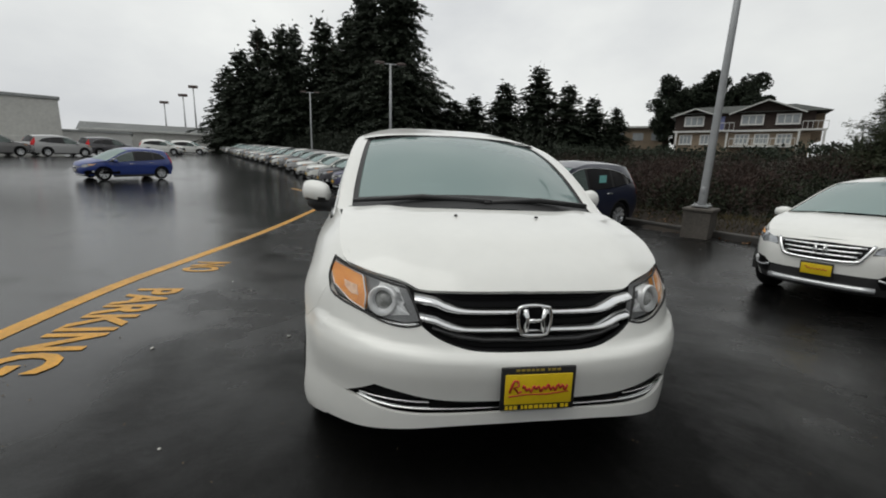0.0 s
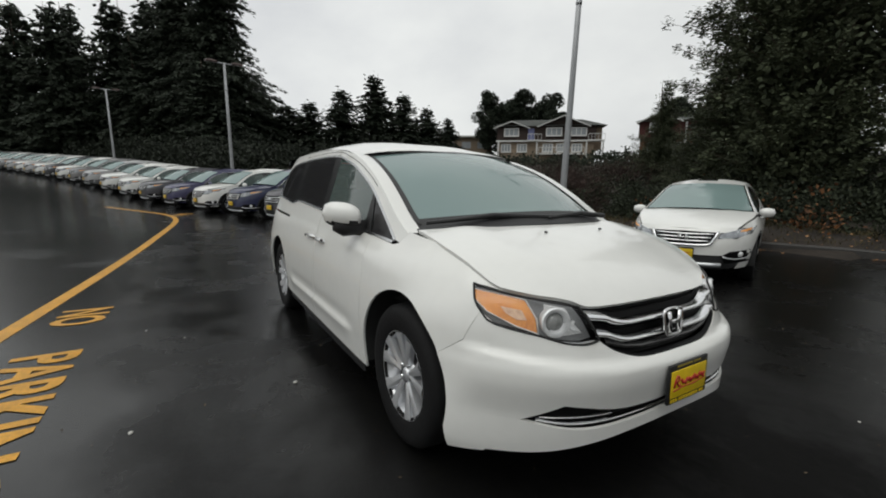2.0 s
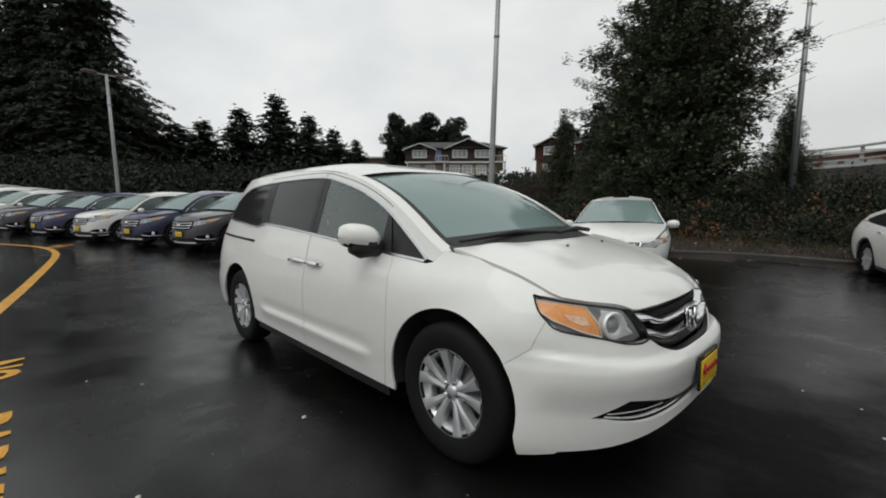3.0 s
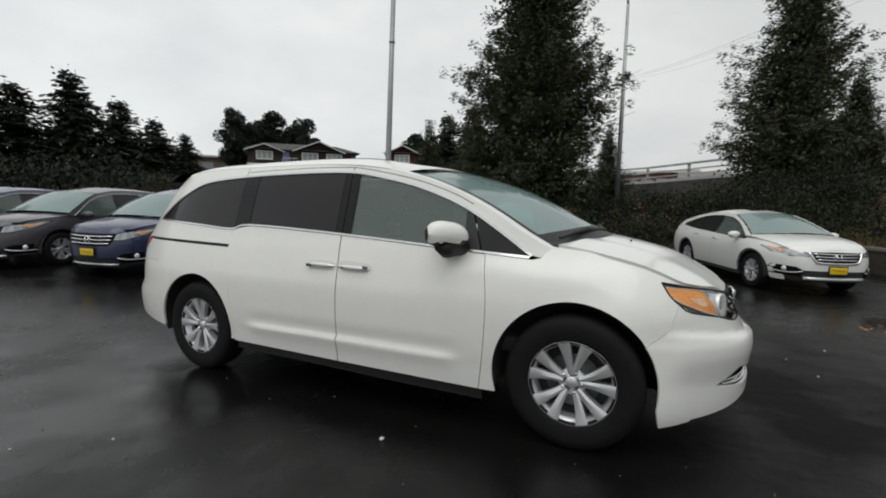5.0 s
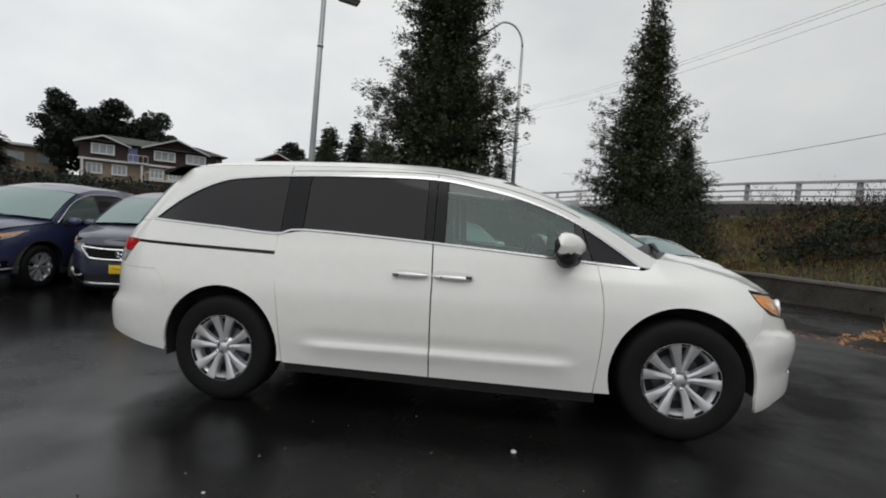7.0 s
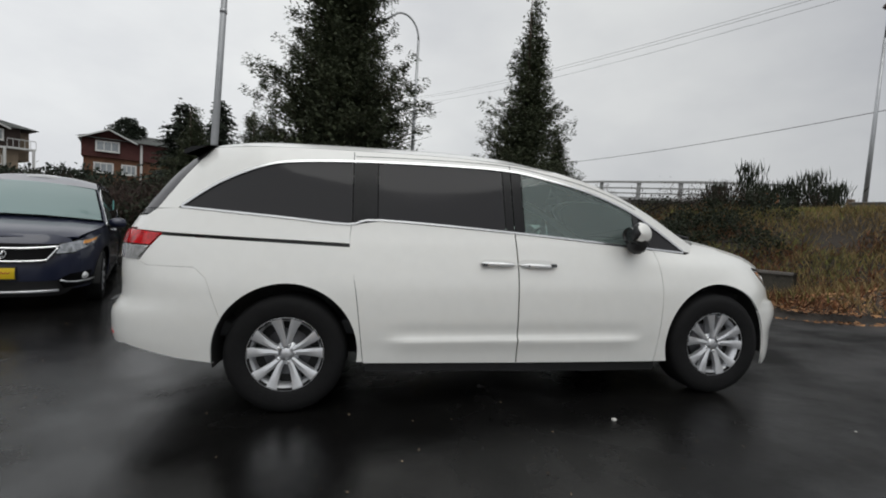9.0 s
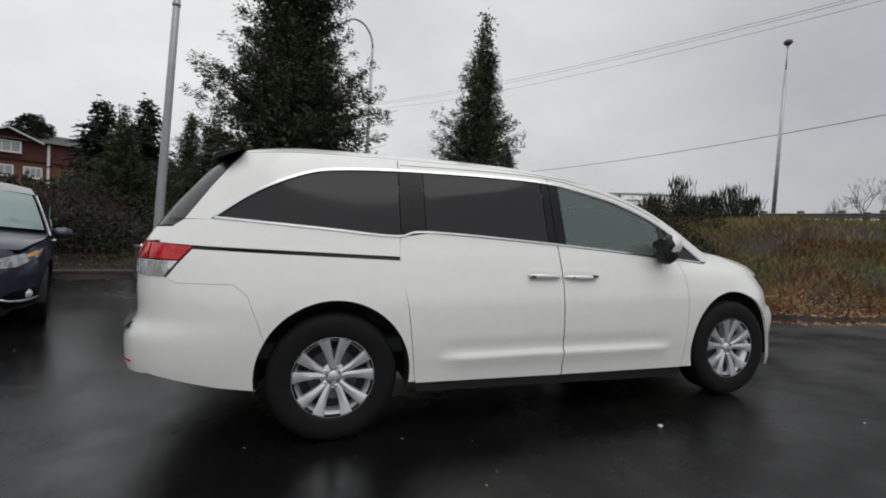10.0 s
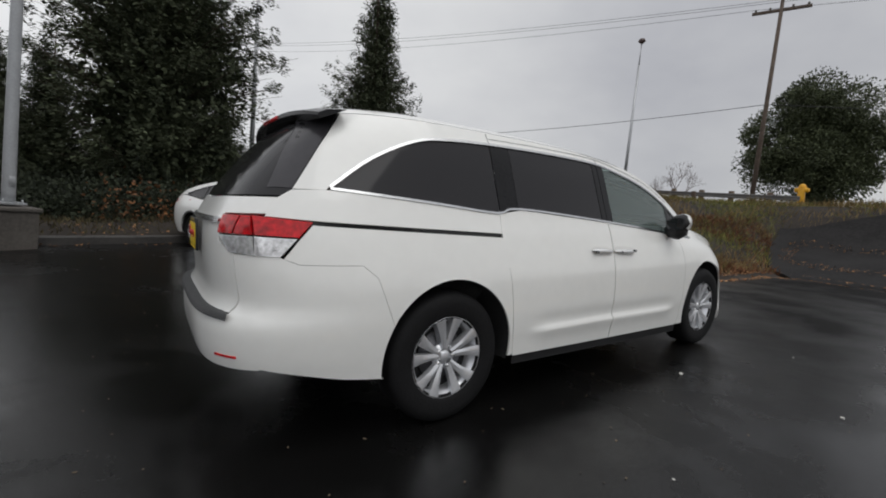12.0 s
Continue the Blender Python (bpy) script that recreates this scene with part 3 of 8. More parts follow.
# roof pillars and window band
w_low = [(-2.14, 1.259), (-1.55, 1.212), (-1.14, 1.178), (-0.93, 1.208), (-0.035, 1.148), (1.00, 1.055), (1.255, 1.032)]
w_top = flowing([(-2.14, 1.266), (-1.92, 1.425), (-1.66, 1.543), (-1.44, 1.580), (-1.05, 1.597), (-0.5, 1.598), (-0.05, 1.580), (0.25, 1.525), (0.52, 1.455), (0.80, 1.345), (1.02, 1.215), (1.265, 1.04)], 5)
rail_line = flowing([(0.30, 1.58), (0.0, 1.625), (-0.4, 1.658), (-1.0, 1.672), (-1.6, 1.672), (-2.02, 1.658)], 5)
pillar = w_top + [(1.315, 1.03), (1.37, 1.08)] + flowing([(1.36, 1.085), (1.22, 1.165), (1.02, 1.295), (0.80, 1.415), (0.55, 1.515), (0.30, 1.585)], 4)[1:] + rail_line[1:] + [(-2.155, 1.47), (-2.30, 1.247), (-2.16, 1.247)]
both("roof_pillar", pillar, WHITE, side, (0, -1, 0), step=0.04)


def strip_side(line, width, out, s=-1):
    """A narrow trim strip that follows a line on the van's side."""
    rows = []
    for i, p in enumerate(line):
        a, b = Vector(line[max(i - 1, 0)]), Vector(line[min(i + 1, len(line) - 1)])
        d = (b - a).normalized()
        row = []
        for k, o in ((-0.5, 0.0), (-0.5, out), (0.5, out), (0.5, 0.0)):
            x, z = p[0] - d.y * width * k, p[1] + d.x * width * k
            row.append((x, s * (v_half(x, z) + o - 0.002), z))
        rows.append(row)
    bm = grid(rows)
    bmesh.ops.recalc_face_normals(bm, faces=bm.faces[:])
    return sharpen(bm, 30)


def band(name, upper, lower, mat, inset=0.006, label="", parent=None):
    """A pane between an upper and a lower line, set into the van's side."""
    lift = lambda x, z: (x, -v_half(x, z) + inset, z)
    return both(name, list(upper) + list(reversed(lower)), mat, lift, (0, -1, 0), label, 0.06, 0.004, parent, 0.0)


def cut(line, a, b):
    """The stretch of a line between two places along x."""
    pts = [p for p in line if a < p[0] < b]
    return [(a, lerp_table(line, a))] + pts + [(b, lerp_table(line, b))]


band("rear_quarter_window", cut(w_top, -2.135, -1.115), cut(w_low, -2.135, -1.115), PRIVACY, label="dark privacy glass")
band("window_pillar", cut(w_top, -1.11, -0.955), cut(w_low, -1.11, -0.955), PILLAR, 0.004, "gloss black pillar cover")
band("sliding_door_window", cut(w_top, -0.95, -0.10), cut(w_low, -0.95, -0.10), PRIVACY, label="dark privacy glass")
band("window_pillar", cut(w_top, -0.095, -0.040), cut(w_low, -0.095, -0.040), PILLAR, 0.004)
band("window_pillar", cut(w_top, -0.034, 0.035), cut(w_low, -0.034, 0.035), PILLAR, 0.004)
band("front_door_window", cut(w_top, 0.04, 0.86), cut(w_low, 0.04, 0.86), CLEAR, label="green-tinted clear glass")
band("window_pillar", [(0.865, lerp_table(w_top, 0.865)), (0.90, lerp_table(w_top, 0.90))], [(0.865, lerp_table(w_low, 0.865)), (0.97, lerp_table(w_low, 0.97))], BLACK, 0.002)
band("corner_window", cut(w_top, 0.91, 1.25), [(0.98, lerp_table(w_low, 0.98)), (1.25, lerp_table(w_low, 1.25))], PRIVACY, label="small dark corner pane")
for s in (RIGHT, LEFT):
    part("window_surround", strip_side(w_top, 0.014, 0.006, s), TRIM_CHROME, van, "bright chrome window strip")
    part("belt_moulding", strip_side(flowing(w_low, 4), 0.012, 0.008, s), TRIM_CHROME, van, "bright chrome belt strip")
    part("door_track", strip_side([(-1.13, 1.045), (-1.6, 1.066), (-2.232, 1.094)], 0.016, -0.004, s), SEAL, van, "dark sliding door track")
    part("sill", strip_side([(1.0, 0.238), (0.5, 0.245), (0.0, 0.262), (-0.6, 0.28), (-1.02, 0.292)], 0.07, -0.012, s), BLACK, van, "black lower sill")

    for x in (-1.112, -0.037):
        zt = lerp_table(w_top, x)
        part("shut_line", strip_side([(x, zt + 0.008), (x, v_rail(x) - 0.012)], 0.005, 0.003, s), SEAL, van)
    upper = [(x, lerp_table(w_top, x) + 0.034 + 0.01 * step01(0.2, 1.0, x)) for x in [-1.10 + 0.08 * k for k in range(26)]]
    part("shut_line", strip_side(upper, 0.004, 0.0028, s), SEAL, van)

# roof
rows = []
for i in range(41):
    x = -2.20 + (0.37 + 2.20) * i / 40
    y, z = v_half(x, v_rail(x)), v_rail(x)
    crown = 0.086 * step01(-2.9, -1.6, x) - 0.036 * step01(-0.1, 0.3, x)
    rows.append([(x + 0.16 * step01(0.0, 0.3, x) * (1 - (k / 10) ** 2), y * k / 10, z + crown * (1 - abs(k / 10) ** 3.8)) for k in range(-10, 11)])
bm = grid(rows)
bmesh.ops.recalc_face_normals(bm, faces=bm.faces[:])
part("roof", bm, WHITE, van)
# windscreen between the front pillars
rows = []
for i in range(17):
    t = i / 16
    x = 0.372 + (1.355 - 0.372) * t
    z = lerp_table(V_SCREEN, x)
    y = v_half(x, z) - 0.075
    bulge = 0.16 + 0.11 * t
    rows.append([(x + bulge * (1 - (k / 10) ** 2), y * k / 10, z + 0.048 * (1 - (k / 10) ** 2)) for k in range(-10, 11)])
bm = grid(rows)
bmesh.ops.recalc_face_normals(bm, faces=bm.faces[:])
part("windscreen", bm, SCREEN, van, "pale green-tinted laminated windscreen")
frame_rows = [[(p[0] + 0.004, p[1], p[2] + 0.003) for j, p in enumerate(r)] for r in rows]
bm = bmesh.new()
for k0, k1 in ((0, 1), (19, 20)):
    grid([[Vector(r[k0]).lerp(Vector(r[k1]), 0.0 if k0 == 0 else 0.45), Vector(r[k0]).lerp(Vector(r[k1]), 0.55 if k0 == 0 else 1.0)] for r in frame_rows], bm)
grid([[Vector(p) for p in frame_rows[0]], [Vector(p).lerp(Vector(q), 0.45) for p, q in zip(frame_rows[0], frame_rows[1])]], bm)
grid([[Vector(p).lerp(Vector(q), 0.1) for p, q in zip(frame_rows[14], frame_rows[15])], [Vector(p) for p in frame_rows[15]], [Vector(p) for p in frame_rows[16]]], bm)
bmesh.ops.recalc_face_normals(bm, faces=bm.faces[:])
part("screen_border", bm, BLACK, van, "black windscreen border")
for s in (-1, 1):
    rows = []
    for i in range(17):
        x = 0.30 + (1.365 - 0.30) * i / 16
        z = lerp_table(V_SCREEN, x)
        y = v_half(x, z)
        rows.append([(x, s * y, z), (x + 0.010, s * (y - 0.03), z + 0.012), (x + 0.018, s * (y - 0.085), z + 0.006)])
    bm = grid(rows)
    bmesh.ops.recalc_face_normals(bm, faces=bm.faces[:])
    part("front_pillar", bm, WHITE, van)
# bonnet
hood_side = flowing([(1.40, -0.79), (1.65, -0.795), (1.85, -0.785), (1.97, -0.765), (2.02, -0.745)], 4)[:-1] + flowing([(2.03, -0.74), (2.135, -0.62), (2.205, -0.50), (2.238, -0.44), (2.268, -0.30), (2.286, -0.15), (2.292, 0.0)], 4)
cowl_line = flowing([(1.625, 0.0), (1.60, -0.25), (1.53, -0.52), (1.40, -0.785)], 5)
hood = cowl_line[:-1] + hood_side[:-1] + [(x, -y) for x, y in reversed(hood_side)][:-1] + [(x, -y) for x, y in reversed(cowl_line)][:-1]
part("bonnet", panel(hood, v_hood, (0, 0, 1), 0.045, 0.02), WHITE, van)
cowl = [(x + 0.002, y) for x, y in cowl_line] + [(x - 0.115, y * 0.96) for x, y in reversed(cowl_line)]
bm = panel(cowl, lambda x, y: (x, y, v_hood(x, y)[2] - 0.012), (0, 0, 1), 0.05, 0.01)
join(bm, panel([(x, -y) for x, y in cowl], lambda x, y: (x, y, v_hood(x, y)[2] - 0.012), (0, 0, 1), 0.05, 0.01))
part("cowl", bm, BLACK, van, "black plastic cowl below the windscreen")
for s in (-1, 1):
    part("washer_nozzle", box(1.757, 0.215 * s, 1.099, 0.013, 0.017, 0.010, 0.003), BLACK, van)

# front bumper, split round the grille, lamps and intake
lamp_top = [(v_base(1.92, 0.918), 0.918), (0.74, 0.895), (0.62, 0.870), (0.53, 0.852), (0.495, 0.845)]
lamp_in = [(0.495, 0.845), (0.465, 0.78), (0.442, 0.716)]
lamp_low = [(0.442, 0.716), (0.50, 0.704), (0.58, 0.712), (0.66, 0.738), (v_base(2.06, 0.772), 0.772), (v_base(2.0, 0.815), 0.815), (v_base(1.955, 0.86), 0.86), (v_base(1.92, 0.918), 0.918)]
grille_low = [(0.44, 0.71), (0.385, 0.672), (0.30, 0.640), (0.22, 0.626), (0.10, 0.622), (0.0, 0.622)]
lip = flowing([(0.0, 0.338), (0.3, 0.332), (0.52, 0.300), (0.70, 0.256), (0.86, 0.224)], 4)
intake_top = flowing([(0.0, 0.434), (0.30, 0.437), (0.43, 0.447), (0.53, 0.464), (0.612, 0.476)], 4) + [(0.675, 0.437), (0.72, 0.402)]
intake_low = flowing([(0.0, 0.388), (0.30, 0.380), (0.48, 0.370), (0.60, 0.372), (0.72, 0.396)], 4)
corner = lambda z: (v_base(V_CORNER, z), z)
low_side = lamp_low[:4]
up_zs = [0.398 + (0.772 - 0.398) * k / 26 for k in range(27)]
low_zs = [0.398 - (0.398 - 0.228) * k / 9 for k in range(10)]
upper_b = intake_top[:-1] + [(0.735, 0.398)] + [corner(z) for z in up_zs] + [p for p in reversed(low_side)] + flowing(grille_low, 4)
lower_b = intake_low[:-1] + [(0.735, 0.398)] + [corner(z) for z in low_zs] + list(reversed(lip[:-2]))
to_right = lambda pts: [(-y, z) for y, z in pts]
f_front = arc(1.495, 0.385, 0.425, -12, 32, 10)
side_b = f_front + [(1.96, 0.69), (2.0, 0.815)] + [(V_CORNER, z) for z in reversed(up_zs)] + [(V_CORNER, z) for z in low_zs[1:]] + [(1.92, 0.205)]
bm = panel(to_right(upper_b), v_front(), (1, -0.3, 0), 0.017, 0, shrink=0.0)
join(bm, panel(to_right(lower_b), v_front(), (1, -0.3, 0), 0.020, 0, shrink=0.0))
join(bm, panel(side_b, side, (0, -1, 0), 0.017, 0, shrink=0.0))
join(bm, mirrored(bm.copy()))
bmesh.ops.remove_doubles(bm, verts=bm.verts[:], dist=0.002)
bm.normal_update()
for v in bm.verts:
    ridge = 0.600 + 0.075 * (abs(v.co.y) / 0.9) ** 2
    swell = 0.022 * (1 - step01(ridge - 0.009, ridge + 0.013, v.co.z)) * step01(0.40, 0.56, v.co.z) * step01(1.90, 2.06, v.co.x)
    v.co += v.normal * swell if v.normal.x > -0.2 else Vector()
part("bumper", turn_in(bm, 0.015), WHITE, van)
intake = intake_top + list(reversed(intake_low))
bm = panel(to_right(intake), v_front(-0.035), (1, 0, 0), 0.04, 0)
join(bm, mirrored(bm.copy()))
part("lower_intake", bm, DEEP_BLACK, van, "black lower air intake")


def front_bar(line, width, out, deep=0.02):
    """A moulding across the nose along a line of (y, z)."""
    rows = []
    for i, p in enumerate(line):
        a, b = Vector(line[max(i - 1, 0)]), Vector(line[min(i + 1, len(line) - 1)])
        d = (b - a).normalized()
        wide = width(p[0]) if callable(width) else width
        row = []
        for k in range(7):
            t = k / 6 - 0.5
            y, z = p[0] - d.y * wide * t, p[1] + d.x * wide * t
            row.append((v_nose(y, z) + out + (deep * math.cos(t * math.pi) if 0 < k < 6 else -0.01), y, z))
        rows.append(row)
    bm = grid(rows)
    bmesh.ops.recalc_face_normals(bm, faces=bm.faces[:])
    return bm


whole = lambda pts: [(-y, z) for y, z in reversed(pts)][:-1] + pts
part("intake_strip", front_bar(whole(flowing([(0, 0.402), (0.3, 0.397), (0.5, 0.388), (0.60, 0.388), (0.69, 0.398)], 5)), 0.013, -0.022, 0.012), CHROME, van, "thin chrome intake strip")
for s in (-1, 1):
    line = flowing([(0.41, 0.420), (0.50, 0.417), (0.60, 0.414), (0.68, 0.411)], 5)
    line = line if s > 0 else [(-y, z) for y, z in reversed(line)]
    part("intake_strip", front_bar(line, 0.012, -0.022, 0.012), CHROME, van, "thin chrome intake strip")
# grille
g_half = [(0.0, 0.862), (0.25, 0.862), (0.50, 0.852), (0.465, 0.78)] + flowing([(0.44, 0.72)] + grille_low[1:], 4)
grille = to_right(g_half)[:-1] + list(reversed(g_half))[:-1]
part("grille", panel(grille, v_front(-0.05), (1, 0, 0), 0.04, 0), DEEP_BLACK, van, "black grille with chrome bars")
for z0, yo in ((0.765, 0.468), (0.698, 0.452)):
    line = whole(flowing([(0.0, z0), (0.20, z0), (0.29, z0 + 0.003), (0.345, z0 + 0.014), (0.39, z0 + 0.030), (yo, z0 + 0.040)], 5))
    part("grille_bar", front_bar(line, lambda y: 0.026 + 0.012 * step01(0.26, 0.34, abs(y)), -0.024, 0.024), CHROME, van, "chrome grille bar")
for z0, yo in ((0.805, 0.44), (0.733, 0.42)):
    part("grille_slat", front_bar(whole(flowing([(0.0, z0), (0.28, z0 + 0.002), (0.36, z0 + 0.02), (yo, z0 + 0.034)], 4)), 0.010, -0.046, 0.008), DEEP_BLACK, van)
part("grille_lower_moulding", front_bar(whole([(0, 0.655), (0.2, 0.658), (0.30, 0.672), (0.40, 0.70)]), 0.034, -0.034, 0.016), GLOSS_BLACK, van)
bm = front_bar(whole(flowing(grille_low[::-1], 3)), 0.016, -0.014, 0.008)
part("grille_edge", bm, DEEP_BLACK, van)
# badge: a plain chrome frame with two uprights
bx = v_nose(0, 0.735) + 0.016
ring = flowing([(0.062, 0.792), (0.068, 0.755), (0.058, 0.700), (0.038, 0.684), (-0.038, 0.684), (-0.058, 0.700), (-0.068, 0.755), (-0.062, 0.792), (0.0, 0.800), (0.062, 0.792)], 4)
badge = part("badge", tube([(bx - 0.1 * (z - 0.74), y, z) for y, z in ring], 0.007, 8, cap=False), CHROME, van, "chrome badge on the grille")
part("badge_back", box(bx - 0.014, 0, 0.742, 0.012, 0.112, 0.100, 0.005), DEEP_BLACK, badge)
for s in (-1, 1):
    part("badge_upright", tube([(bx + 0.000, s * 0.042, 0.787), (bx + 0.005, s * 0.030, 0.745), (bx + 0.006, s * 0.037, 0.697)], [0.012, 0.009, 0.011], 8), CHROME, badge)
part("badge_bar", tube([(bx + 0.005, -0.032, 0.742), (bx + 0.005, 0.032, 0.742)], 0.009, 8), CHROME, badge)
# dealer plate
def dealer_plate(name, owner, x, z, s, width=0.300, high=0.175):
    """A yellow dealer plate: dark frame with pale bars for its lettering, and a running red script drawn as plain strokes."""
    plate = part(name, box(x, 0.0, z, 0.012, width, high, 0.004), BLACK, owner, "yellow dealer plate in a black frame")
    part("plate_face", box(x + 0.007 * s, 0.0, z, 0.006, width - 0.03, high - 0.055, 0.002), PLATE_YELLOW, plate)
    f = x + 0.0112 * s
    part("plate_script", tube([(f, s * y, z + v) for y, v in ((-0.118, -0.010), (-0.108, 0.020), (-0.10, 0.038), (-0.085, 0.034), (-0.082, 0.016), (-0.10, 0.010), (-0.082, -0.012), (-0.07, -0.006))], 0.0048, 5), PLATE_RED, plate)
    wave = [(-0.066 + 0.0042 * k, 0.004 + 0.010 * math.sin(k * 1.35) + 0.006 * math.sin(k * 0.55 + 1)) for k in range(44)]
    part("plate_script", tube([(f, s * y, z + v + 0.03 * y) for y, v in wave], 0.0042, 5), PLATE_RED, plate)
    part("plate_script", tube([(f, s * y, z + v) for y, v in ((-0.12, -0.026), (-0.05, -0.019), (0.03, -0.021), (0.12, -0.012))], 0.0024, 5), PLATE_RED, plate)
    rr = random.Random(3)
    for row, mat, z0, h, y0 in (("frame_lettering", PLATE_YELLOW, z - high * 0.5 + 0.014, 0.015, 0.13), ("frame_lettering", DIM_YELLOW, z + high * 0.5 - 0.011, 0.009, 0.095)):
        y = -y0
        while y < y0 - 0.012:
            w = rr.uniform(0.010, 0.017)
            part(row, box(x + 0.0066 * s, s * (y + w / 2), z0, 0.003, w, h, 0.001), mat, plate, smooth=False)
            y += w + (0.014 if rr.random() < 0.15 else 0.005)
    return plate


DIM_YELLOW = material("faded_yellow_print", (0.34, 0.25, 0.04), rough=0.5)
dealer_plate("number_plate", van, 2.431, 0.500, 1)
# headlights
lamp_line = lamp_top[:-1] + lamp_in[:-1] + lamp_low[:-1]
for s in (-1, 1):
    flip = (lambda b: b) if s < 0 else mirrored
    hl = part("headlight", flip(panel(to_right(lamp_line), v_front(-0.045), (1, 0, 0), 0.03, 0)), LAMP_CASE, van, "clear headlight with amber corner")
    amber = [(0.822, 0.900), (0.70, 0.878), (0.668, 0.868), (0.656, 0.80), (0.660, 0.744), (0.72, 0.768), (0.785, 0.815)]
    part("indicator", flip(panel(to_right(amber), v_front(-0.016), (1, 0, 0), 0.02, 0.02)), AMBER, hl, "amber indicator")
    part("indicator_rim", tube([(v_front(-0.011)(y, z)[0], -s * v_front(-0.011)(-y, z)[1], z) for y, z in amber + amber[:1]], 0.0035, 5), REFLECTOR, hl)
    inner = [(0.600, 0.852), (0.525, 0.836), (0.482, 0.736), (0.560, 0.728), (0.600, 0.738), (0.620, 0.80)]
    part("reflector", flip(panel(to_right(inner), v_front(-0.040), (1, 0, 0), 0.012, 0.015)), FLUTED, hl, "faceted bright reflector")
    # facets coloured dark and bright in place of the reflector's own reflections
    for facet, fmat in ((((0.545, 0.826), (0.522, 0.822), (0.512, 0.790), (0.540, 0.800)), LAMP_CASE), (((0.548, 0.780), (0.520, 0.765), (0.494, 0.742), (0.530, 0.752)), REFLECTOR), (((0.512, 0.775), (0.506, 0.790), (0.496, 0.764), (0.490, 0.748)), LAMP_CASE)):
        part("reflector_facet", flip(panel(to_right(facet), v_front(-0.032), (1, 0, 0), 0.02, 0.008)), fmat, hl)
    # the bulb's pale glare, painted as a peach patch on the amber
    part("indicator_bulb", flip(panel(to_right([(0.748, 0.842), (0.690, 0.832), (0.684, 0.792), (0.715, 0.792), (0.742, 0.815)]), v_front(-0.012), (1, 0, 0), 0.02, 0.008)), PEACH, hl)
    part("lamp_brow", tube([(v_nose(y, z) - 0.02, s * y, z) for y, z in flowing([(0.66, 0.722), (0.60, 0.712), (0.52, 0.705), (0.45, 0.712)], 4)], 0.006, 6), CHROME, hl)
    cx = v_nose(0.59, 0.785) - 0.028
    at = pose(cx, s * 0.588, 0.785, 0, -4, 24 * s)
    bm = revolve([(0.060, -0.03), (0.062, 0.012), (0.057, 0.019), (0.048, 0.006), (0.043, 0.010), (0.038, -0.03)], 32, "x")
    part("projector_ring", bm, REFLECTOR, hl, at=at)
    bm = revolve([(0.001, 0.014), (0.018, 0.012), (0.030, 0.004), (0.041, -0.012)], 24, "x")
    part("projector_lens", bm, PROJECTOR, hl, at=at)
    part("lens_cover", flip(panel(to_right(lamp_line), v_front(-0.002), (1, 0, 0), 0.03, 0.0)), LENS, hl).visible_shadow = False
    rim_line = to_right(flowing(lamp_top, 3) + flowing(lamp_in, 3)[1:] + flowing(lamp_low, 3)[1:])
    if s > 0:
        rim_line = [(-y, z) for y, z in rim_line]
    part("lamp_seal", tube([v_front(-0.001)(y, z) for y, z in rim_line], 0.0048, 6), SEAL, hl)

# tail: bumper, gate, lamps
rear_edge = lambda z: (v_half(V_REAR_CORNER, z), z)
b_top = [(0.0, 0.665), (0.5, 0.665), (0.68, 0.665), (0.705, 0.73), (0.675, 0.89), (0.66, 0.94)]
r_zs = [0.435 + (0.94 - 0.435) * k / 18 for k in range(19)]
rear_b = flowing([(0.0, 0.42), (0.4, 0.42), (0.7, 0.425), (0.82, 0.43)], 4) + [rear_edge(z) for z in r_zs] + list(reversed(b_top))
bm = panel(to_right(rear_b), v_back(), (-1, -0.3, 0), 0.036, 0, shrink=0)
bs = list(reversed(seam)) + [(-2.38, 0.94)] + [(V_REAR_CORNER, z) for z in reversed(r_zs)] + [(-2.30, 0.405), (-2.10, 0.362), (-1.905, 0.335)] + arc(-1.495, 0.385, 0.425, 187, 150, 8)
join(bm, panel(bs, side, (0, -1, 0), 0.036, 0, shrink=0))
join(bm, mirrored(bm.copy()))
bmesh.ops.remove_doubles(bm, verts=bm.verts[:], dist=0.002)
part("rear_bumper", turn_in(bm, 0.015), WHITE, van)
part("step_pad", grid([[(-2.585 + 0.02 * abs(y), y, 0.674), (-2.672 + 0.09 * (y / 0.7) ** 4, y, 0.672), (-2.678 + 0.09 * (y / 0.7) ** 4, y, 0.645)] for y in [k / 12 * 0.72 for k in range(-12, 13)]]), PAD, van, "dark grey bumper step pad")
gate = [(0.0, 0.672), (0.675, 0.672), (0.70, 0.73), (0.67, 0.89), (0.655, 0.945), (0.535, 0.985), (0.515, 1.12), (0.78, 1.13), (0.80, 1.205), (0.0, 1.19)]
bm = panel(to_right(gate), v_back(), (-1, 0, 0), 0.04, 0.015, shrink=0.0)
join(bm, mirrored(bm.copy()))
tailgate = part("tailgate", bm, WHITE, van)
bm = panel(to_right([(0.0, 1.070), (0.515, 1.070), (0.515, 1.102), (0.0, 1.102)]), v_back(0.014), (-1, 0, 0), 0.05, 0.02)
join(bm, mirrored(bm.copy()))
part("gate_garnish", bm, TRIM_CHROME, tailgate, "chrome strip above the plate")
dealer_plate("rear_plate", van, -2.632, 0.985, -1)
rg = [(0.0, 1.20), (0.80, 1.215), (0.76, 1.36), (0.70, 1.50), (0.64, 1.595), (0.0, 1.63)]
bm = panel(to_right(rg), v_back(-0.004), (-1, 0, 0.3), 0.05, 0.01, shrink=0)
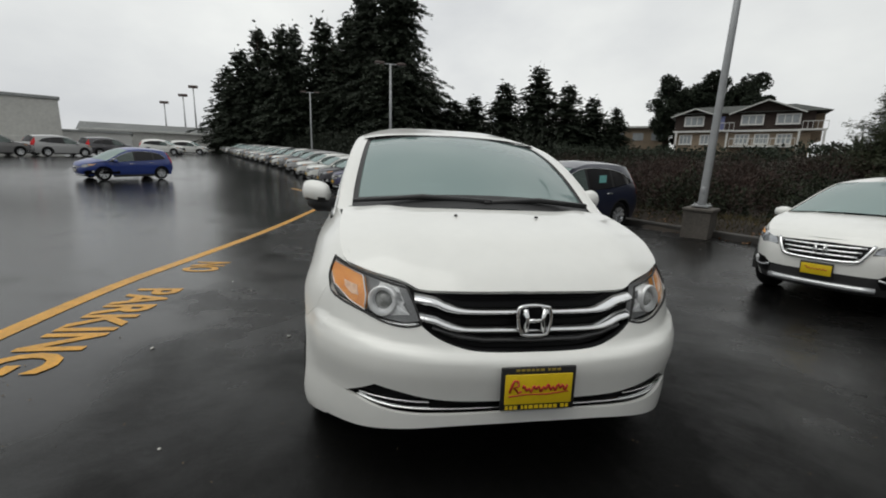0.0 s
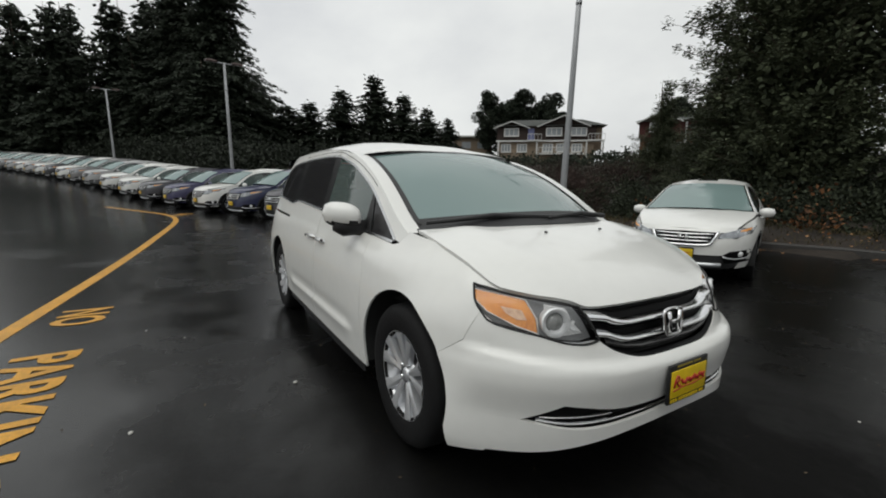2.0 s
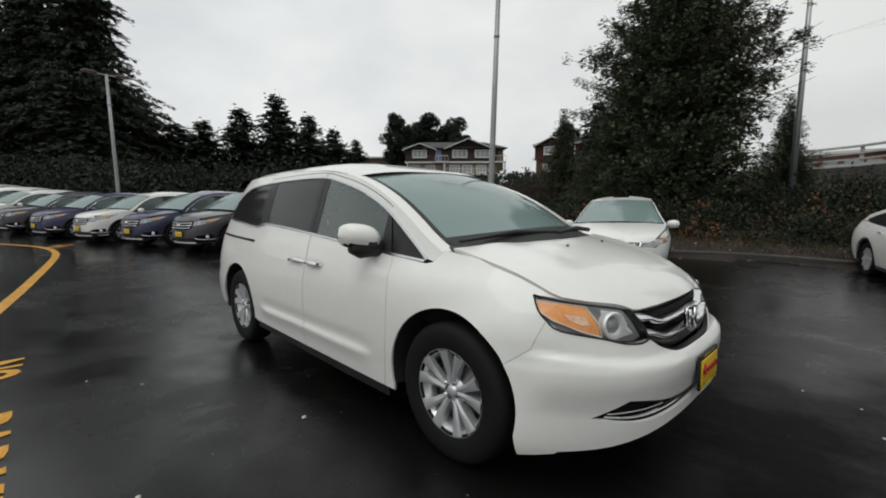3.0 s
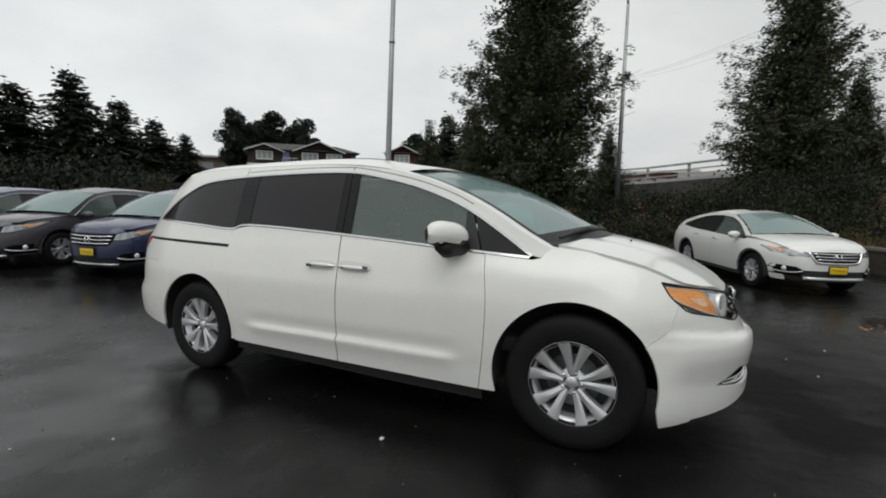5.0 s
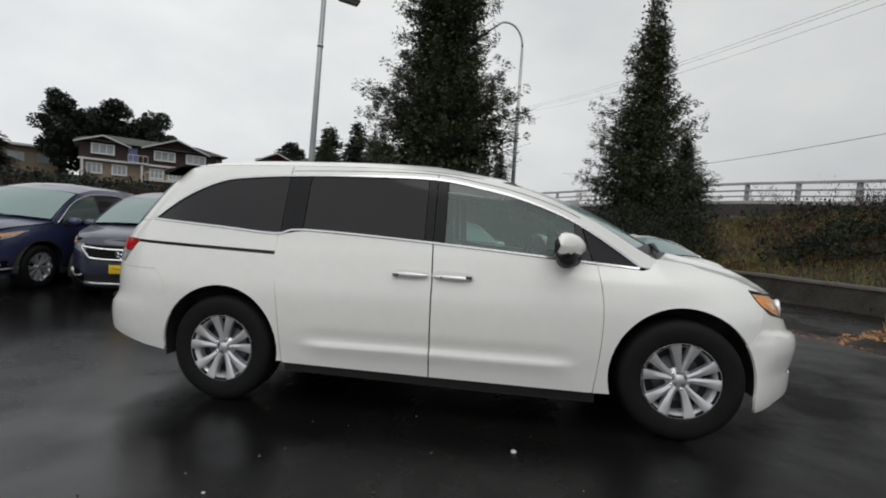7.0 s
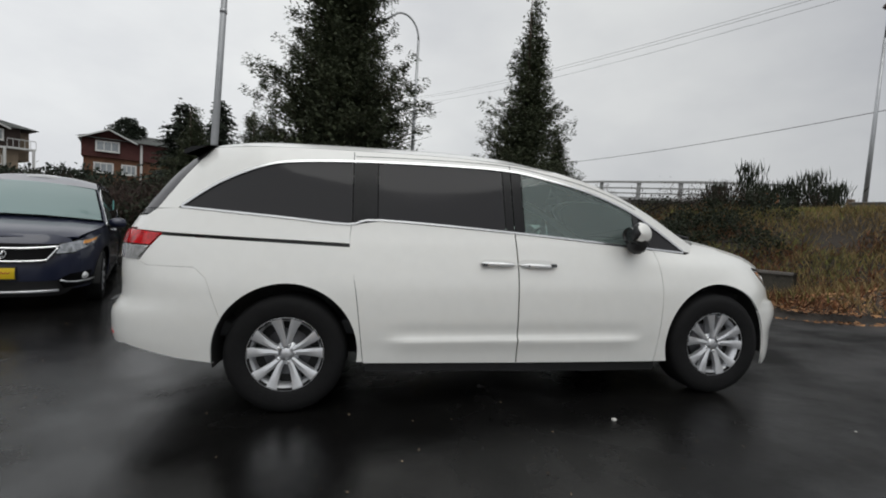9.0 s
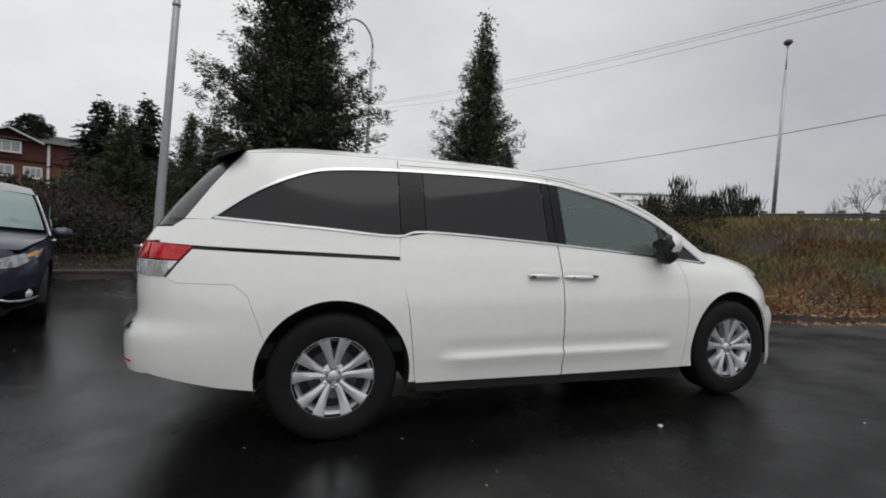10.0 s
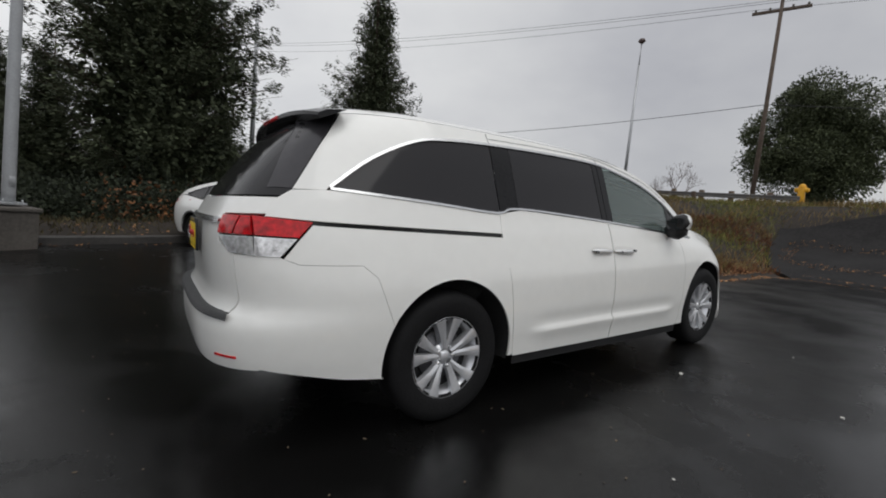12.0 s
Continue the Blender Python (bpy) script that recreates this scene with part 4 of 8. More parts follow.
join(bm, mirrored(bm.copy()))
part("rear_window", bm, PRIVACY, van, "dark rear window")
both("rear_pillar_cover", [(-2.30, 1.25), (-2.155, 1.472), (-2.03, 1.655), (-2.17, 1.635), (-2.30, 1.44), (-2.395, 1.25)], SMOKED, side, (0, -1, 0), "dark rear pillar cover greyed by a painted sky sheen", 0.03)
rows = []
for k in range(-10, 11):
    y = 0.69 * k / 10
    q = (abs(k) / 10) ** 3
    rows.append([(-2.02, y, 1.708 - 0.050 * q), (-2.12, y, 1.700 - 0.055 * q), (-2.225 + 0.06 * q, y, 1.674 - 0.05 * q), (-2.228 + 0.06 * q, y, 1.650 - 0.04 * q), (-2.16, y, 1.615 - 0.02 * q)])
bm = grid(rows)
bm.verts.ensure_lookup_table()
bm.faces.new([bm.verts[k] for k in range(5)])
bm.faces.new([bm.verts[len(bm.verts) - 5 + k] for k in range(5)])
bmesh.ops.recalc_face_normals(bm, faces=bm.faces[:])
sharpen(bm, 50)
part("spoiler", bm, PILLAR, van, "black roof spoiler")
part("brake_light", box(-2.224, 0, 1.662, 0.02, 0.30, 0.022, 0.004), RED_LENS, van)
for s in (-1, 1):
    flip = (lambda b: b) if s < 0 else mirrored
    red = [(-2.232, 1.098), (-2.465, 1.120), (-2.465, 1.03), (-2.296, 1.026)]
    bm = flip(panel(red, lambda x, z: (x, -v_half(x, z) - 0.006, z), (0, -1, 0), 0.025, 0.02))
    tl = part("tail_light", bm, RED_LENS, van, "red and clear tail light")
    rear_red = [(0.52, 1.115), (0.690, 1.118), (0.738, 1.03), (0.53, 1.025)]
    part("rear_red_lens", flip(panel(to_right(rear_red), v_back(0.008), (-1, 0, 0), 0.025, 0.02)), RED_LENS, tl)
    clear_side = [(-2.300, 1.022), (-2.465, 1.026), (-2.468, 0.937), (-2.372, 0.937)]
    part("reverse_lens", flip(panel(clear_side, lambda x, z: (x, -v_half(x, z) - 0.005, z), (0, -1, 0), 0.025, 0.02)), CLEAR_LENS, tl)
    rear_clear = [(0.54, 1.022), (0.738, 1.026), (0.764, 0.938), (0.64, 0.945)]
    part("rear_reverse_lens", flip(panel(to_right(rear_clear), v_back(0.007), (-1, 0, 0), 0.025, 0.02)), CLEAR_LENS, tl)
    part("lens_rib", flip(panel(to_right([(0.640, 1.115), (0.650, 1.115), (0.653, 1.032), (0.643, 1.032)]), v_back(0.0115), (-1, 0, 0), 0.03, 0.006)), DARK_RED, tl)
    part("bumper_reflector", flip(panel(to_right([(0.64, 0.472), (0.76, 0.475), (0.76, 0.489), (0.64, 0.486)]), v_back(0.004), (-1, 0, 0), 0.03, 0.01)), RED_LENS, van)

# dark liner under the skin, so that no gap shows daylight
shell = []
for x in [-2.2 + 0.1 * k for k in range(45)]:
    row = []
    top = 1.05 if x < 1.3 else 1.02 - 0.36 * step01(1.35, 2.2, x)
    for z in (0.30 + 0.16 * (x < -1.95) + 0.10 * (x > 2.0), 0.5, 0.6, 0.66 if x > 1.9 else 0.75, 0.68 if x > 1.9 else 0.9, top):
        in_arch = min(math.hypot(x - 1.495, z - 0.385), math.hypot(x + 1.495, z - 0.385)) < 0.46
        row.append((x, -(v_half(x, z) - (0.30 if in_arch else 0.05)), z))
    shell.append(row + [(p[0], -p[1], p[2]) for p in reversed(row)])
bm = grid(shell, close=True)
bmesh.ops.recalc_face_normals(bm, faces=bm.faces[:])
part("underbody", bm, UNDER, van)
for x0 in (1.495, -1.495):
    for s in (-1, 1):
        rows = []
        for k in range(25):
            a = radians(-12 + 204 * k / 24)
            rows.append([(x0 + 0.43 * math.cos(a), s * (v_half(x0 + 0.43 * math.cos(a), 0.385 + 0.43 * math.sin(a)) - 0.012), 0.385 + 0.43 * math.sin(a)), (x0 + 0.43 * math.cos(a), s * 0.62, 0.385 + 0.43 * math.sin(a))])
        part("arch_liner", grid(rows), UNDER, van)


# mirrors
for s in (-1, 1):
    rows = []
    for i in range(13):
        t = i / 12 * 2 - 1
        r = (1 - abs(t) ** 2.6) ** (1 / 2.6) if abs(t) < 1 else 0.0
        ring = []
        for k in range(20):
            a = k * math.tau / 20
            c, q = math.cos(a), math.sin(a)
            ring.append((0.80 - 0.055 * t + 0.075 * r * c * (0.8 if c < 0 else 1.25), s * (1.010 + 0.105 * t), 1.152 + 0.012 * t + 0.085 * r * q * (1 if q > 0 else 0.85)))
        rows.append(ring)
    bm = grid(rows, close=True)
    bmesh.ops.recalc_face_normals(bm, faces=bm.faces[:])
    lower = bm.copy()

    def dark_side(f):
        c = f.calc_center_median()
        return c.z < 1.118 or c.x - 0.80 + 0.055 * (abs(c.y) - 1.010) / 0.105 < -0.010

    bmesh.ops.delete(bm, geom=[f for f in bm.faces if dark_side(f)], context="FACES")
    bmesh.ops.delete(lower, geom=[f for f in lower.faces if not dark_side(f)], context="FACES")
    mir = part("door_mirror", bm, WHITE, van, "white door mirror cap on a black shell")
    part("mirror_shell", lower, BLACK, mir)
    part("mirror_base", tube([(0.86, s * 0.87, 1.075), (0.83, s * 0.93, 1.080), (0.80, s * 0.99, 1.090), (0.79, s * 1.055, 1.103)], [0.05, 0.05, 0.07, 0.045], 12), BLACK, mir)
    bm = revolve([(0.001, -0.004), (0.048, -0.004), (0.056, 0.0), (0.054, 0.012)], 24, "x")
    bm.transform(pose(0.735, s * 1.010, 1.150, 0, 0, 6 * s) @ Matrix.Diagonal((-1, 1.55, 1.0, 1)))
    bmesh.ops.recalc_face_normals(bm, faces=bm.faces[:])
    part("mirror_glass", bm, GLOSS_BLACK, mir)
# door handles: flat tapering bars; the shade of dish and finger gap is painted
HANDLE = material("bright_handle", (0.84, 0.845, 0.85), rough=0.2, metal=0.35, vary=0.05, coat=0.5)
CUP = material("handle_dish_shade", (0.70, 0.70, 0.675), rough=0.4, vary=0.03)
for s in (-1, 1):
    for x0, x1, gap in ((-0.285, -0.045, -0.262), (-0.020, 0.235, 0.212)):
        rows = []
        for k in range(11):
            t = k / 10
            x = x0 + (x1 - x0) * t
            z0 = 0.943 - 0.018 * (x + 0.285) / 0.52
            swell = math.sin(math.pi * min(1, max(0.02, t))) ** 0.35
            base = v_half(x, z0)
            rows.append([(x, s * (base + o * swell), z0 + h * swell) for h, o in ((-0.016, 0.006), (-0.013, 0.026), (0.004, 0.034), (0.014, 0.026), (0.016, 0.006))])
        bm = grid(rows)
        bmesh.ops.recalc_face_normals(bm, faces=bm.faces[:])
        part("door_handle", bm, HANDLE, van, "bright satin door handle")
        cup = [(x0 - 0.012, 0.940), (x0 + 0.03, 0.972), (x1 - 0.03, 0.962), (x1 + 0.012, 0.928), (x1 - 0.03, 0.902), (x0 + 0.03, 0.908)]
        bm = panel(flowing(cup + cup[:1], 3)[:-1], lambda x, z: (x, -v_half(x, z) - 0.0015, z), (0, -1, 0), 0.03, 0)
        part("handle_cup", bm if s < 0 else mirrored(bm), CUP, van)
        dark = [(gap - 0.022, 0.948), (gap + 0.022, 0.946), (gap + 0.018, 0.924), (gap - 0.018, 0.926)]
        bm = panel(dark, lambda x, z: (x, -v_half(x, z) - 0.030, z), (0, -1, 0), 0.03, 0.006)
        part("finger_gap", bm if s < 0 else mirrored(bm), GLOSS_BLACK, van)
    part("key_hole", tube([(0.035, s * (v_half(0.035, 0.932) + 0.030), 0.932), (0.035, s * (v_half(0.035, 0.932) + 0.037), 0.932)], 0.006, 10), BLACK, van)
# wipers
for y0, y1, x0, x1 in ((-0.74, 0.02, 1.40, 1.57), (-0.02, 0.66, 1.58, 1.43)):
    z = lambda x, y: v_hood(x, y)[2] + 0.028
    part("wiper", tube([(x0, y0, z(x0, y0)), ((x0 + x1) / 2 + 0.01, (y0 + y1) / 2, z((x0 + x1) / 2, (y0 + y1) / 2) + 0.015), (x1, y1, z(x1, y1))], [0.010, 0.016, 0.017], 6), BLACK, van, "black windscreen wiper")
# sunroof
def roof_z(x, y):
    q = abs(y) / v_half(x, v_rail(x))
    return v_rail(x) + (0.086 * step01(-2.9, -1.6, x) - 0.036 * step01(-0.1, 0.3, x)) * (1 - q**3.8)


part("sunroof", panel([(-0.62, -0.42), (-0.08, -0.42), (-0.05, 0.0), (-0.08, 0.42), (-0.62, 0.42)], lambda x, y: (x, y, roof_z(x, y) + 0.004), (0, 0, 1), 0.06, 0.01), GLOSS_BLACK, van, "dark glass sunroof")

# cabin seen through the glass
for y in (-0.42, 0.42):
    part("front_seat", join(box(0.12, y, 0.72, 0.52, 0.50, 0.16, 0.05), join(box(-0.16, y, 1.02, 0.16, 0.48, 0.60, 0.06), box(-0.21, y, 1.40, 0.10, 0.26, 0.17, 0.04))), CLOTH, van, "grey cloth front seat")
    part("second_row_seat", join(box(-0.85, y, 0.72, 0.5, 0.52, 0.16, 0.05), join(box(-1.12, y, 1.02, 0.15, 0.5, 0.58, 0.06), box(-1.16, y, 1.38, 0.10, 0.26, 0.15, 0.04))), CLOTH, van)
part("dashboard", join(box(1.02, 0, 0.93, 0.62, 1.50, 0.18, 0.07), box(0.86, 0, 0.75, 0.4, 1.45, 0.3, 0.06)), TRIM, van)
bm = bmesh.new()
tube([(0.62 + 0.06 * math.sin(a), 0.40 + 0.185 * math.cos(a), 1.02 + 0.175 * math.sin(a)) for a in [k * math.tau / 28 for k in range(29)]], 0.016, 8, bm, False)
part("steering_wheel", bm, TRIM, van)
part("rear_view_mirror", join(box(0.62, 0.0, 1.44, 0.04, 0.24, 0.065, 0.015), tube([(0.64, 0, 1.46), (0.60, 0, 1.52)], 0.014, 8)), BLACK, van, "black rear-view mirror")
part("cabin_floor", box(-0.5, 0, 0.5, 3.4, 1.6, 0.1, 0.02), TRIM, van)
part("headliner", grid([[(x, y, v_rail(x) + 0.005 - 0.02 * abs(y)) for y in (-0.6, -0.3, 0, 0.3, 0.6)] for x in (-2.0, -1.4, -0.8, -0.2, 0.25)]), material("grey_headliner", (0.10, 0.10, 0.098), rough=0.95), van)


# ---- wheels ----
def wheel(owner, x, y, z, r, width, side_sign, spokes=5, pair=True, rim_r=0.0, turn=0.0, fine=True):
    """A tyre and an alloy rim, facing out along y by side_sign."""
    rim_r = rim_r or r * 0.655
    seg = 56 if fine else 28
    w = width / 2
    at = pose(x, y, z, 0, turn, 0) @ Matrix.Diagonal((1, side_sign, 1, 1))
    prof = [(rim_r - 0.015, -w * 0.8), (rim_r, -w * 0.9), (r - 0.06, -w), (r - 0.022, -w * 0.93), (r - 0.004, -w * 0.72), (r, 0), (r - 0.004, w * 0.72), (r - 0.022, w * 0.93), (r - 0.06, w), (rim_r + 0.02, w * 0.93), (rim_r, w * 0.86), (rim_r - 0.012, w * 0.75)]
    bm = revolve(prof, seg)
    bm.transform(Matrix.Diagonal((1, side_sign, 1, 1)))
    bmesh.ops.recalc_face_normals(bm, faces=bm.faces[:])
    hub = part("wheel", bm, TYRE, owner, "black tyre on a silver alloy rim", at=pose(x, y, z, 0, turn, 0))
    flip = Matrix.Diagonal((1, side_sign, 1, 1))

    def sub(name, bm, mat):
        bm.transform(flip)
        bmesh.ops.recalc_face_normals(bm, faces=bm.faces[:])
        part(name, bm, mat, hub)

    sub("rim", revolve([(rim_r - 0.002, w * 0.84), (rim_r + 0.003, w * 0.88), (rim_r + 0.001, w * 0.78), (rim_r - 0.022, w * 0.66), (rim_r - 0.035, -w * 0.6), (rim_r - 0.02, -w * 0.8)], seg), ALLOY)
    sub("rim_back", revolve([(rim_r - 0.03, w * 0.10), (0.10, w * 0.05), (0.001, w * 0.05)], seg), UNDER)
    sub("brake_disc", revolve([(rim_r * 0.64, w * 0.12), (rim_r * 0.64, w * 0.2), (0.07, w * 0.2), (0.07, w * 0.4), (0.001, w * 0.4)], seg), DARK_ALLOY)
    bm = bmesh.new()
    for i in range(spokes * 2 if pair else spokes):
        a = (i // 2) * math.tau / spokes + (0.275 if i % 2 else -0.275) if pair else i * math.tau / spokes
        lean = (0.06 if i % 2 else -0.06) if pair else 0.0
        c, s = math.cos(a), math.sin(a)
        rows = []
        for t, wd in ((0.0, 0.032), (0.35, 0.039), (0.7, 0.053), (1.0, 0.070)):
            rad = 0.045 + (rim_r - 0.004 - 0.045) * t
            aa = a + lean * (1 - t) * -1.6
            cx, cz = rad * math.cos(aa), rad * math.sin(aa)
            wd = wd * rim_r / 0.24 * 0.5
            tx, tz = -math.sin(aa), math.cos(aa)
            yo = w * (0.66 + 0.21 * t)
            rows.append([(cx + tx * wd, yo - 0.05, cz + tz * wd * 0.8), (cx + tx * wd, yo, cz + tz * wd), (cx + tx * wd * 0.2, yo + 0.006, cz + tz * wd * 0.2), (cx - tx * wd, yo, cz - tz * wd), (cx - tx * wd, yo - 0.03, cz - tz * wd)])
        own = grid(rows)
        sharpen(own, 30)
        join(bm, own)
    sub("spokes", bm, ALLOY)
    sub("hub", revolve([(0.076, w * 0.42), (0.072, w * 0.52), (0.036, w * 0.56), (0.033, w * 0.68), (0.029, w * 0.71), (0.001, w * 0.715)], 24), ALLOY)
    if fine:
        for k in range(5):
            a = (k + 0.5) * math.tau / 5 + math.pi / 2
            bm = revolve([(0.012, w * 0.55), (0.012, w * 0.68), (0.006, w * 0.72), (0.001, w * 0.72)], 10)
            bm.transform(Matrix.Translation((0.056 * math.cos(a), 0, 0.056 * math.sin(a))))
            sub("lug_nut", bm, CHROME)
    return hub


for x in (1.5, -1.5):
    for s in (-1, 1):
        wheel(van, x, s * 0.842, 0.368, 0.368, 0.225, s, rim_r=0.226, turn=-17 + 4 * (x > 0))


# ---- other parked cars ----
SUV = dict(
    W=[(0.2, 0.85), (0.3, 0.885), (0.5, 0.905), (0.75, 0.91), (0.95, 0.885), (1.05, 0.865), (1.3, 0.78), (1.5, 0.70), (1.62, 0.62)],
    XF=[(0.2, 2.10), (0.35, 2.18), (0.55, 2.20), (0.75, 2.17), (0.9, 2.11), (0.98, 2.0)],
    XR=[(0.3, -2.24), (0.5, -2.32), (0.75, -2.31), (1.0, -2.27), (1.2, -2.17), (1.4, -2.05), (1.6, -1.90)],
    XA=0.6, XB=-1.1, axles=(1.31, -1.31), r=0.345, arch=0.405, front=1.95, rear=-2.12, sill=0.27,
    ZC=[(0.75, 1.16), (1.2, 1.10), (1.6, 1.05), (1.9, 1.0), (2.05, 0.95), (2.16, 0.87)], cowl=(1.22, 0.98), nose=2.10,
    screen=[(0.30, 1.52), (0.6, 1.38), (0.9, 1.20), (1.06, 1.09)],
    rail=[(-2.0, 1.50), (-1.5, 1.565), (-0.8, 1.605), (-0.2, 1.60), (0.30, 1.52)], roof_end=-1.96, glass_from=0.0,
    low=[(-1.78, 1.15), (-1.0, 1.06), (0.0, 1.02), (1.0, 0.985)],
    top=[(-1.78, 1.19), (-1.5, 1.36), (-1.1, 1.46), (-0.6, 1.51), (-0.1, 1.51), (0.25, 1.455), (0.6, 1.31), (1.0, 1.02)],
    fend=[(1.0, 1.005), (1.3, 1.0), (1.7, 0.95), (1.95, 0.87)],
    panes=[(-1.76, -1.06), (-0.98, -0.14), (-0.06, 0.86)], cuts=(-1.0, -0.10, 0.95),
    grille=[(0.0, 0.60), (0.40, 0.62), (0.46, 0.70), (0.50, 0.84), (0.0, 0.84)], bars=[(0.655, 0.42), (0.72, 0.45), (0.785, 0.47)],
    lamp=[(0.50, 0.84), (0.47, 0.72), (0.62, 0.73), (0.80, 0.83), (0.84, 0.93), (0.70, 0.88)], lower=0.40, lower_mat="cladding",
    plate=0.50, tail=[(0.60, 1.05), (0.60, 0.85), (0.80, 0.86), (0.78, 1.1), (0.62, 1.45), (0.58, 1.42)], spoke=5, pair=False)
FASTBACK = dict(
    W=[(0.2, 0.86), (0.3, 0.90), (0.5, 0.935), (0.75, 0.945), (0.92, 0.91), (1.02, 0.85), (1.2, 0.755), (1.4, 0.665), (1.55, 0.59)],
    XF=[(0.2, 2.26), (0.35, 2.35), (0.55, 2.37), (0.76, 2.34), (0.86, 2.28), (0.96, 2.14)],
    XR=[(0.3, -2.50), (0.5, -2.60), (0.8, -2.60), (1.0, -2.58), (1.12, -2.52), (1.2, -2.4)],
    XA=0.7, XB=-1.3, axles=(1.40, -1.40), r=0.352, arch=0.41, front=2.08, rear=-2.38, sill=0.28,
    ZC=[(0.85, 1.145), (1.3, 1.105), (1.7, 1.06), (2.0, 1.0), (2.2, 0.925), (2.32, 0.84)], cowl=(1.36, 1.08), nose=2.27,
    screen=[(0.22, 1.49), (0.55, 1.37), (0.9, 1.20), (1.16, 1.065)],
    rail=[(-2.40, 1.13), (-1.95, 1.26), (-1.4, 1.41), (-0.8, 1.51), (-0.3, 1.535), (0.22, 1.49)], roof_end=-2.42, glass_from=-1.15,
    low=[(-1.88, 1.12), (-1.0, 1.06), (0.0, 1.02), (1.08, 0.975)],
    top=[(-1.88, 1.15), (-1.5, 1.275), (-1.0, 1.40), (-0.5, 1.445), (0.0, 1.435), (0.3, 1.385), (0.65, 1.25), (1.08, 1.0)],
    fend=[(1.08, 1.0), (1.4, 0.99), (1.8, 0.945), (2.08, 0.865)],
    panes=[(-1.86, -1.16), (-1.10, -0.20), (-0.12, 0.92)], cuts=(-1.05, -0.16, 1.0),
    grille=[(0.0, 0.64), (0.30, 0.65), (0.36, 0.70), (0.425, 0.83), (0.0, 0.84)], bars=[(0.695, 0.33), (0.745, 0.36), (0.797, 0.39)],
    lamp=[(0.47, 0.815), (0.44, 0.745), (0.66, 0.745), (0.83, 0.805), (0.868, 0.885), (0.72, 0.878)], lower=0.49, lower_mat="cladding",
    plate=0.51, tail=[(0.50, 1.06), (0.52, 0.88), (0.84, 0.90), (0.87, 1.02), (0.78, 1.09)], spoke=5, pair=False)
for key in ("rail", "screen", "top"):
    FASTBACK[key] = [(x, 1.02 + (z - 1) * 0.90 if z > 1 else z + 0.02) for x, z in FASTBACK[key]]
FASTBACK["W"] = [(1.02 + (z - 1) * 0.90 if z > 1 else z, w) for z, w in FASTBACK["W"]]
HATCH = dict(
    W=[(0.2, 0.78), (0.3, 0.82), (0.5, 0.845), (0.7, 0.85), (0.85, 0.83), (0.95, 0.81), (1.2, 0.73), (1.4, 0.64), (1.5, 0.57)],
    XF=[(0.2, 1.98), (0.35, 2.05), (0.5, 2.07), (0.65, 2.04), (0.78, 1.97), (0.85, 1.85)],
    XR=[(0.3, -1.92), (0.5, -1.99), (0.8, -1.98), (1.0, -1.93), (1.2, -1.84), (1.45, -1.70)],
    XA=0.5, XB=-1.0, axles=(1.265, -1.265), r=0.305, arch=0.365, front=1.80, rear=-1.80, sill=0.24,
    ZC=[(0.8, 1.06), (1.25, 0.99), (1.6, 0.92), (1.85, 0.84), (1.98, 0.76)], cowl=(1.32, 1.06), nose=1.93,
    screen=[(0.12, 1.42), (0.5, 1.27), (0.85, 1.08), (1.12, 0.94)],
    rail=[(-1.78, 1.36), (-1.3, 1.43), (-0.7, 1.47), (-0.2, 1.465), (0.12, 1.42)], roof_end=-1.75, glass_from=0.0,
    low=[(-1.50, 1.02), (-0.9, 0.97), (0.0, 0.92), (1.08, 0.86)],
    top=[(-1.50, 1.08), (-1.25, 1.27), (-0.9, 1.36), (-0.4, 1.385), (0.0, 1.36), (0.4, 1.24), (0.75, 1.07), (1.08, 0.88)],
    fend=[(1.08, 0.88), (1.3, 0.87), (1.6, 0.82), (1.80, 0.74)],
    panes=[(-1.48, -0.98), (-0.90, -0.12), (-0.04, 0.86)], cuts=(-0.95, -0.08, 0.92),
    grille=[(0.0, 0.56), (0.35, 0.58), (0.40, 0.64), (0.0, 0.64)], bars=[(0.60, 0.36)],
    lamp=[(0.42, 0.70), (0.42, 0.60), (0.60, 0.62), (0.72, 0.70), (0.76, 0.80), (0.6, 0.77)], lower=0.30, lower_mat="black",
    plate=0.45, tail=[(0.58, 0.98), (0.60, 0.78), (0.74, 0.78), (0.72, 1.05), (0.60, 1.36), (0.56, 1.3)], spoke=5, pair=False)
HEADLAMP = material("parked_car_headlight", (0.40, 0.42, 0.44), rough=0.12, metal=0.55, vary=0.45, scale=14, coat=0.6)
CLADDING = material("grey_cladding", (0.028, 0.028, 0.029), rough=0.6, vary=0.2)
PAINTED = {}


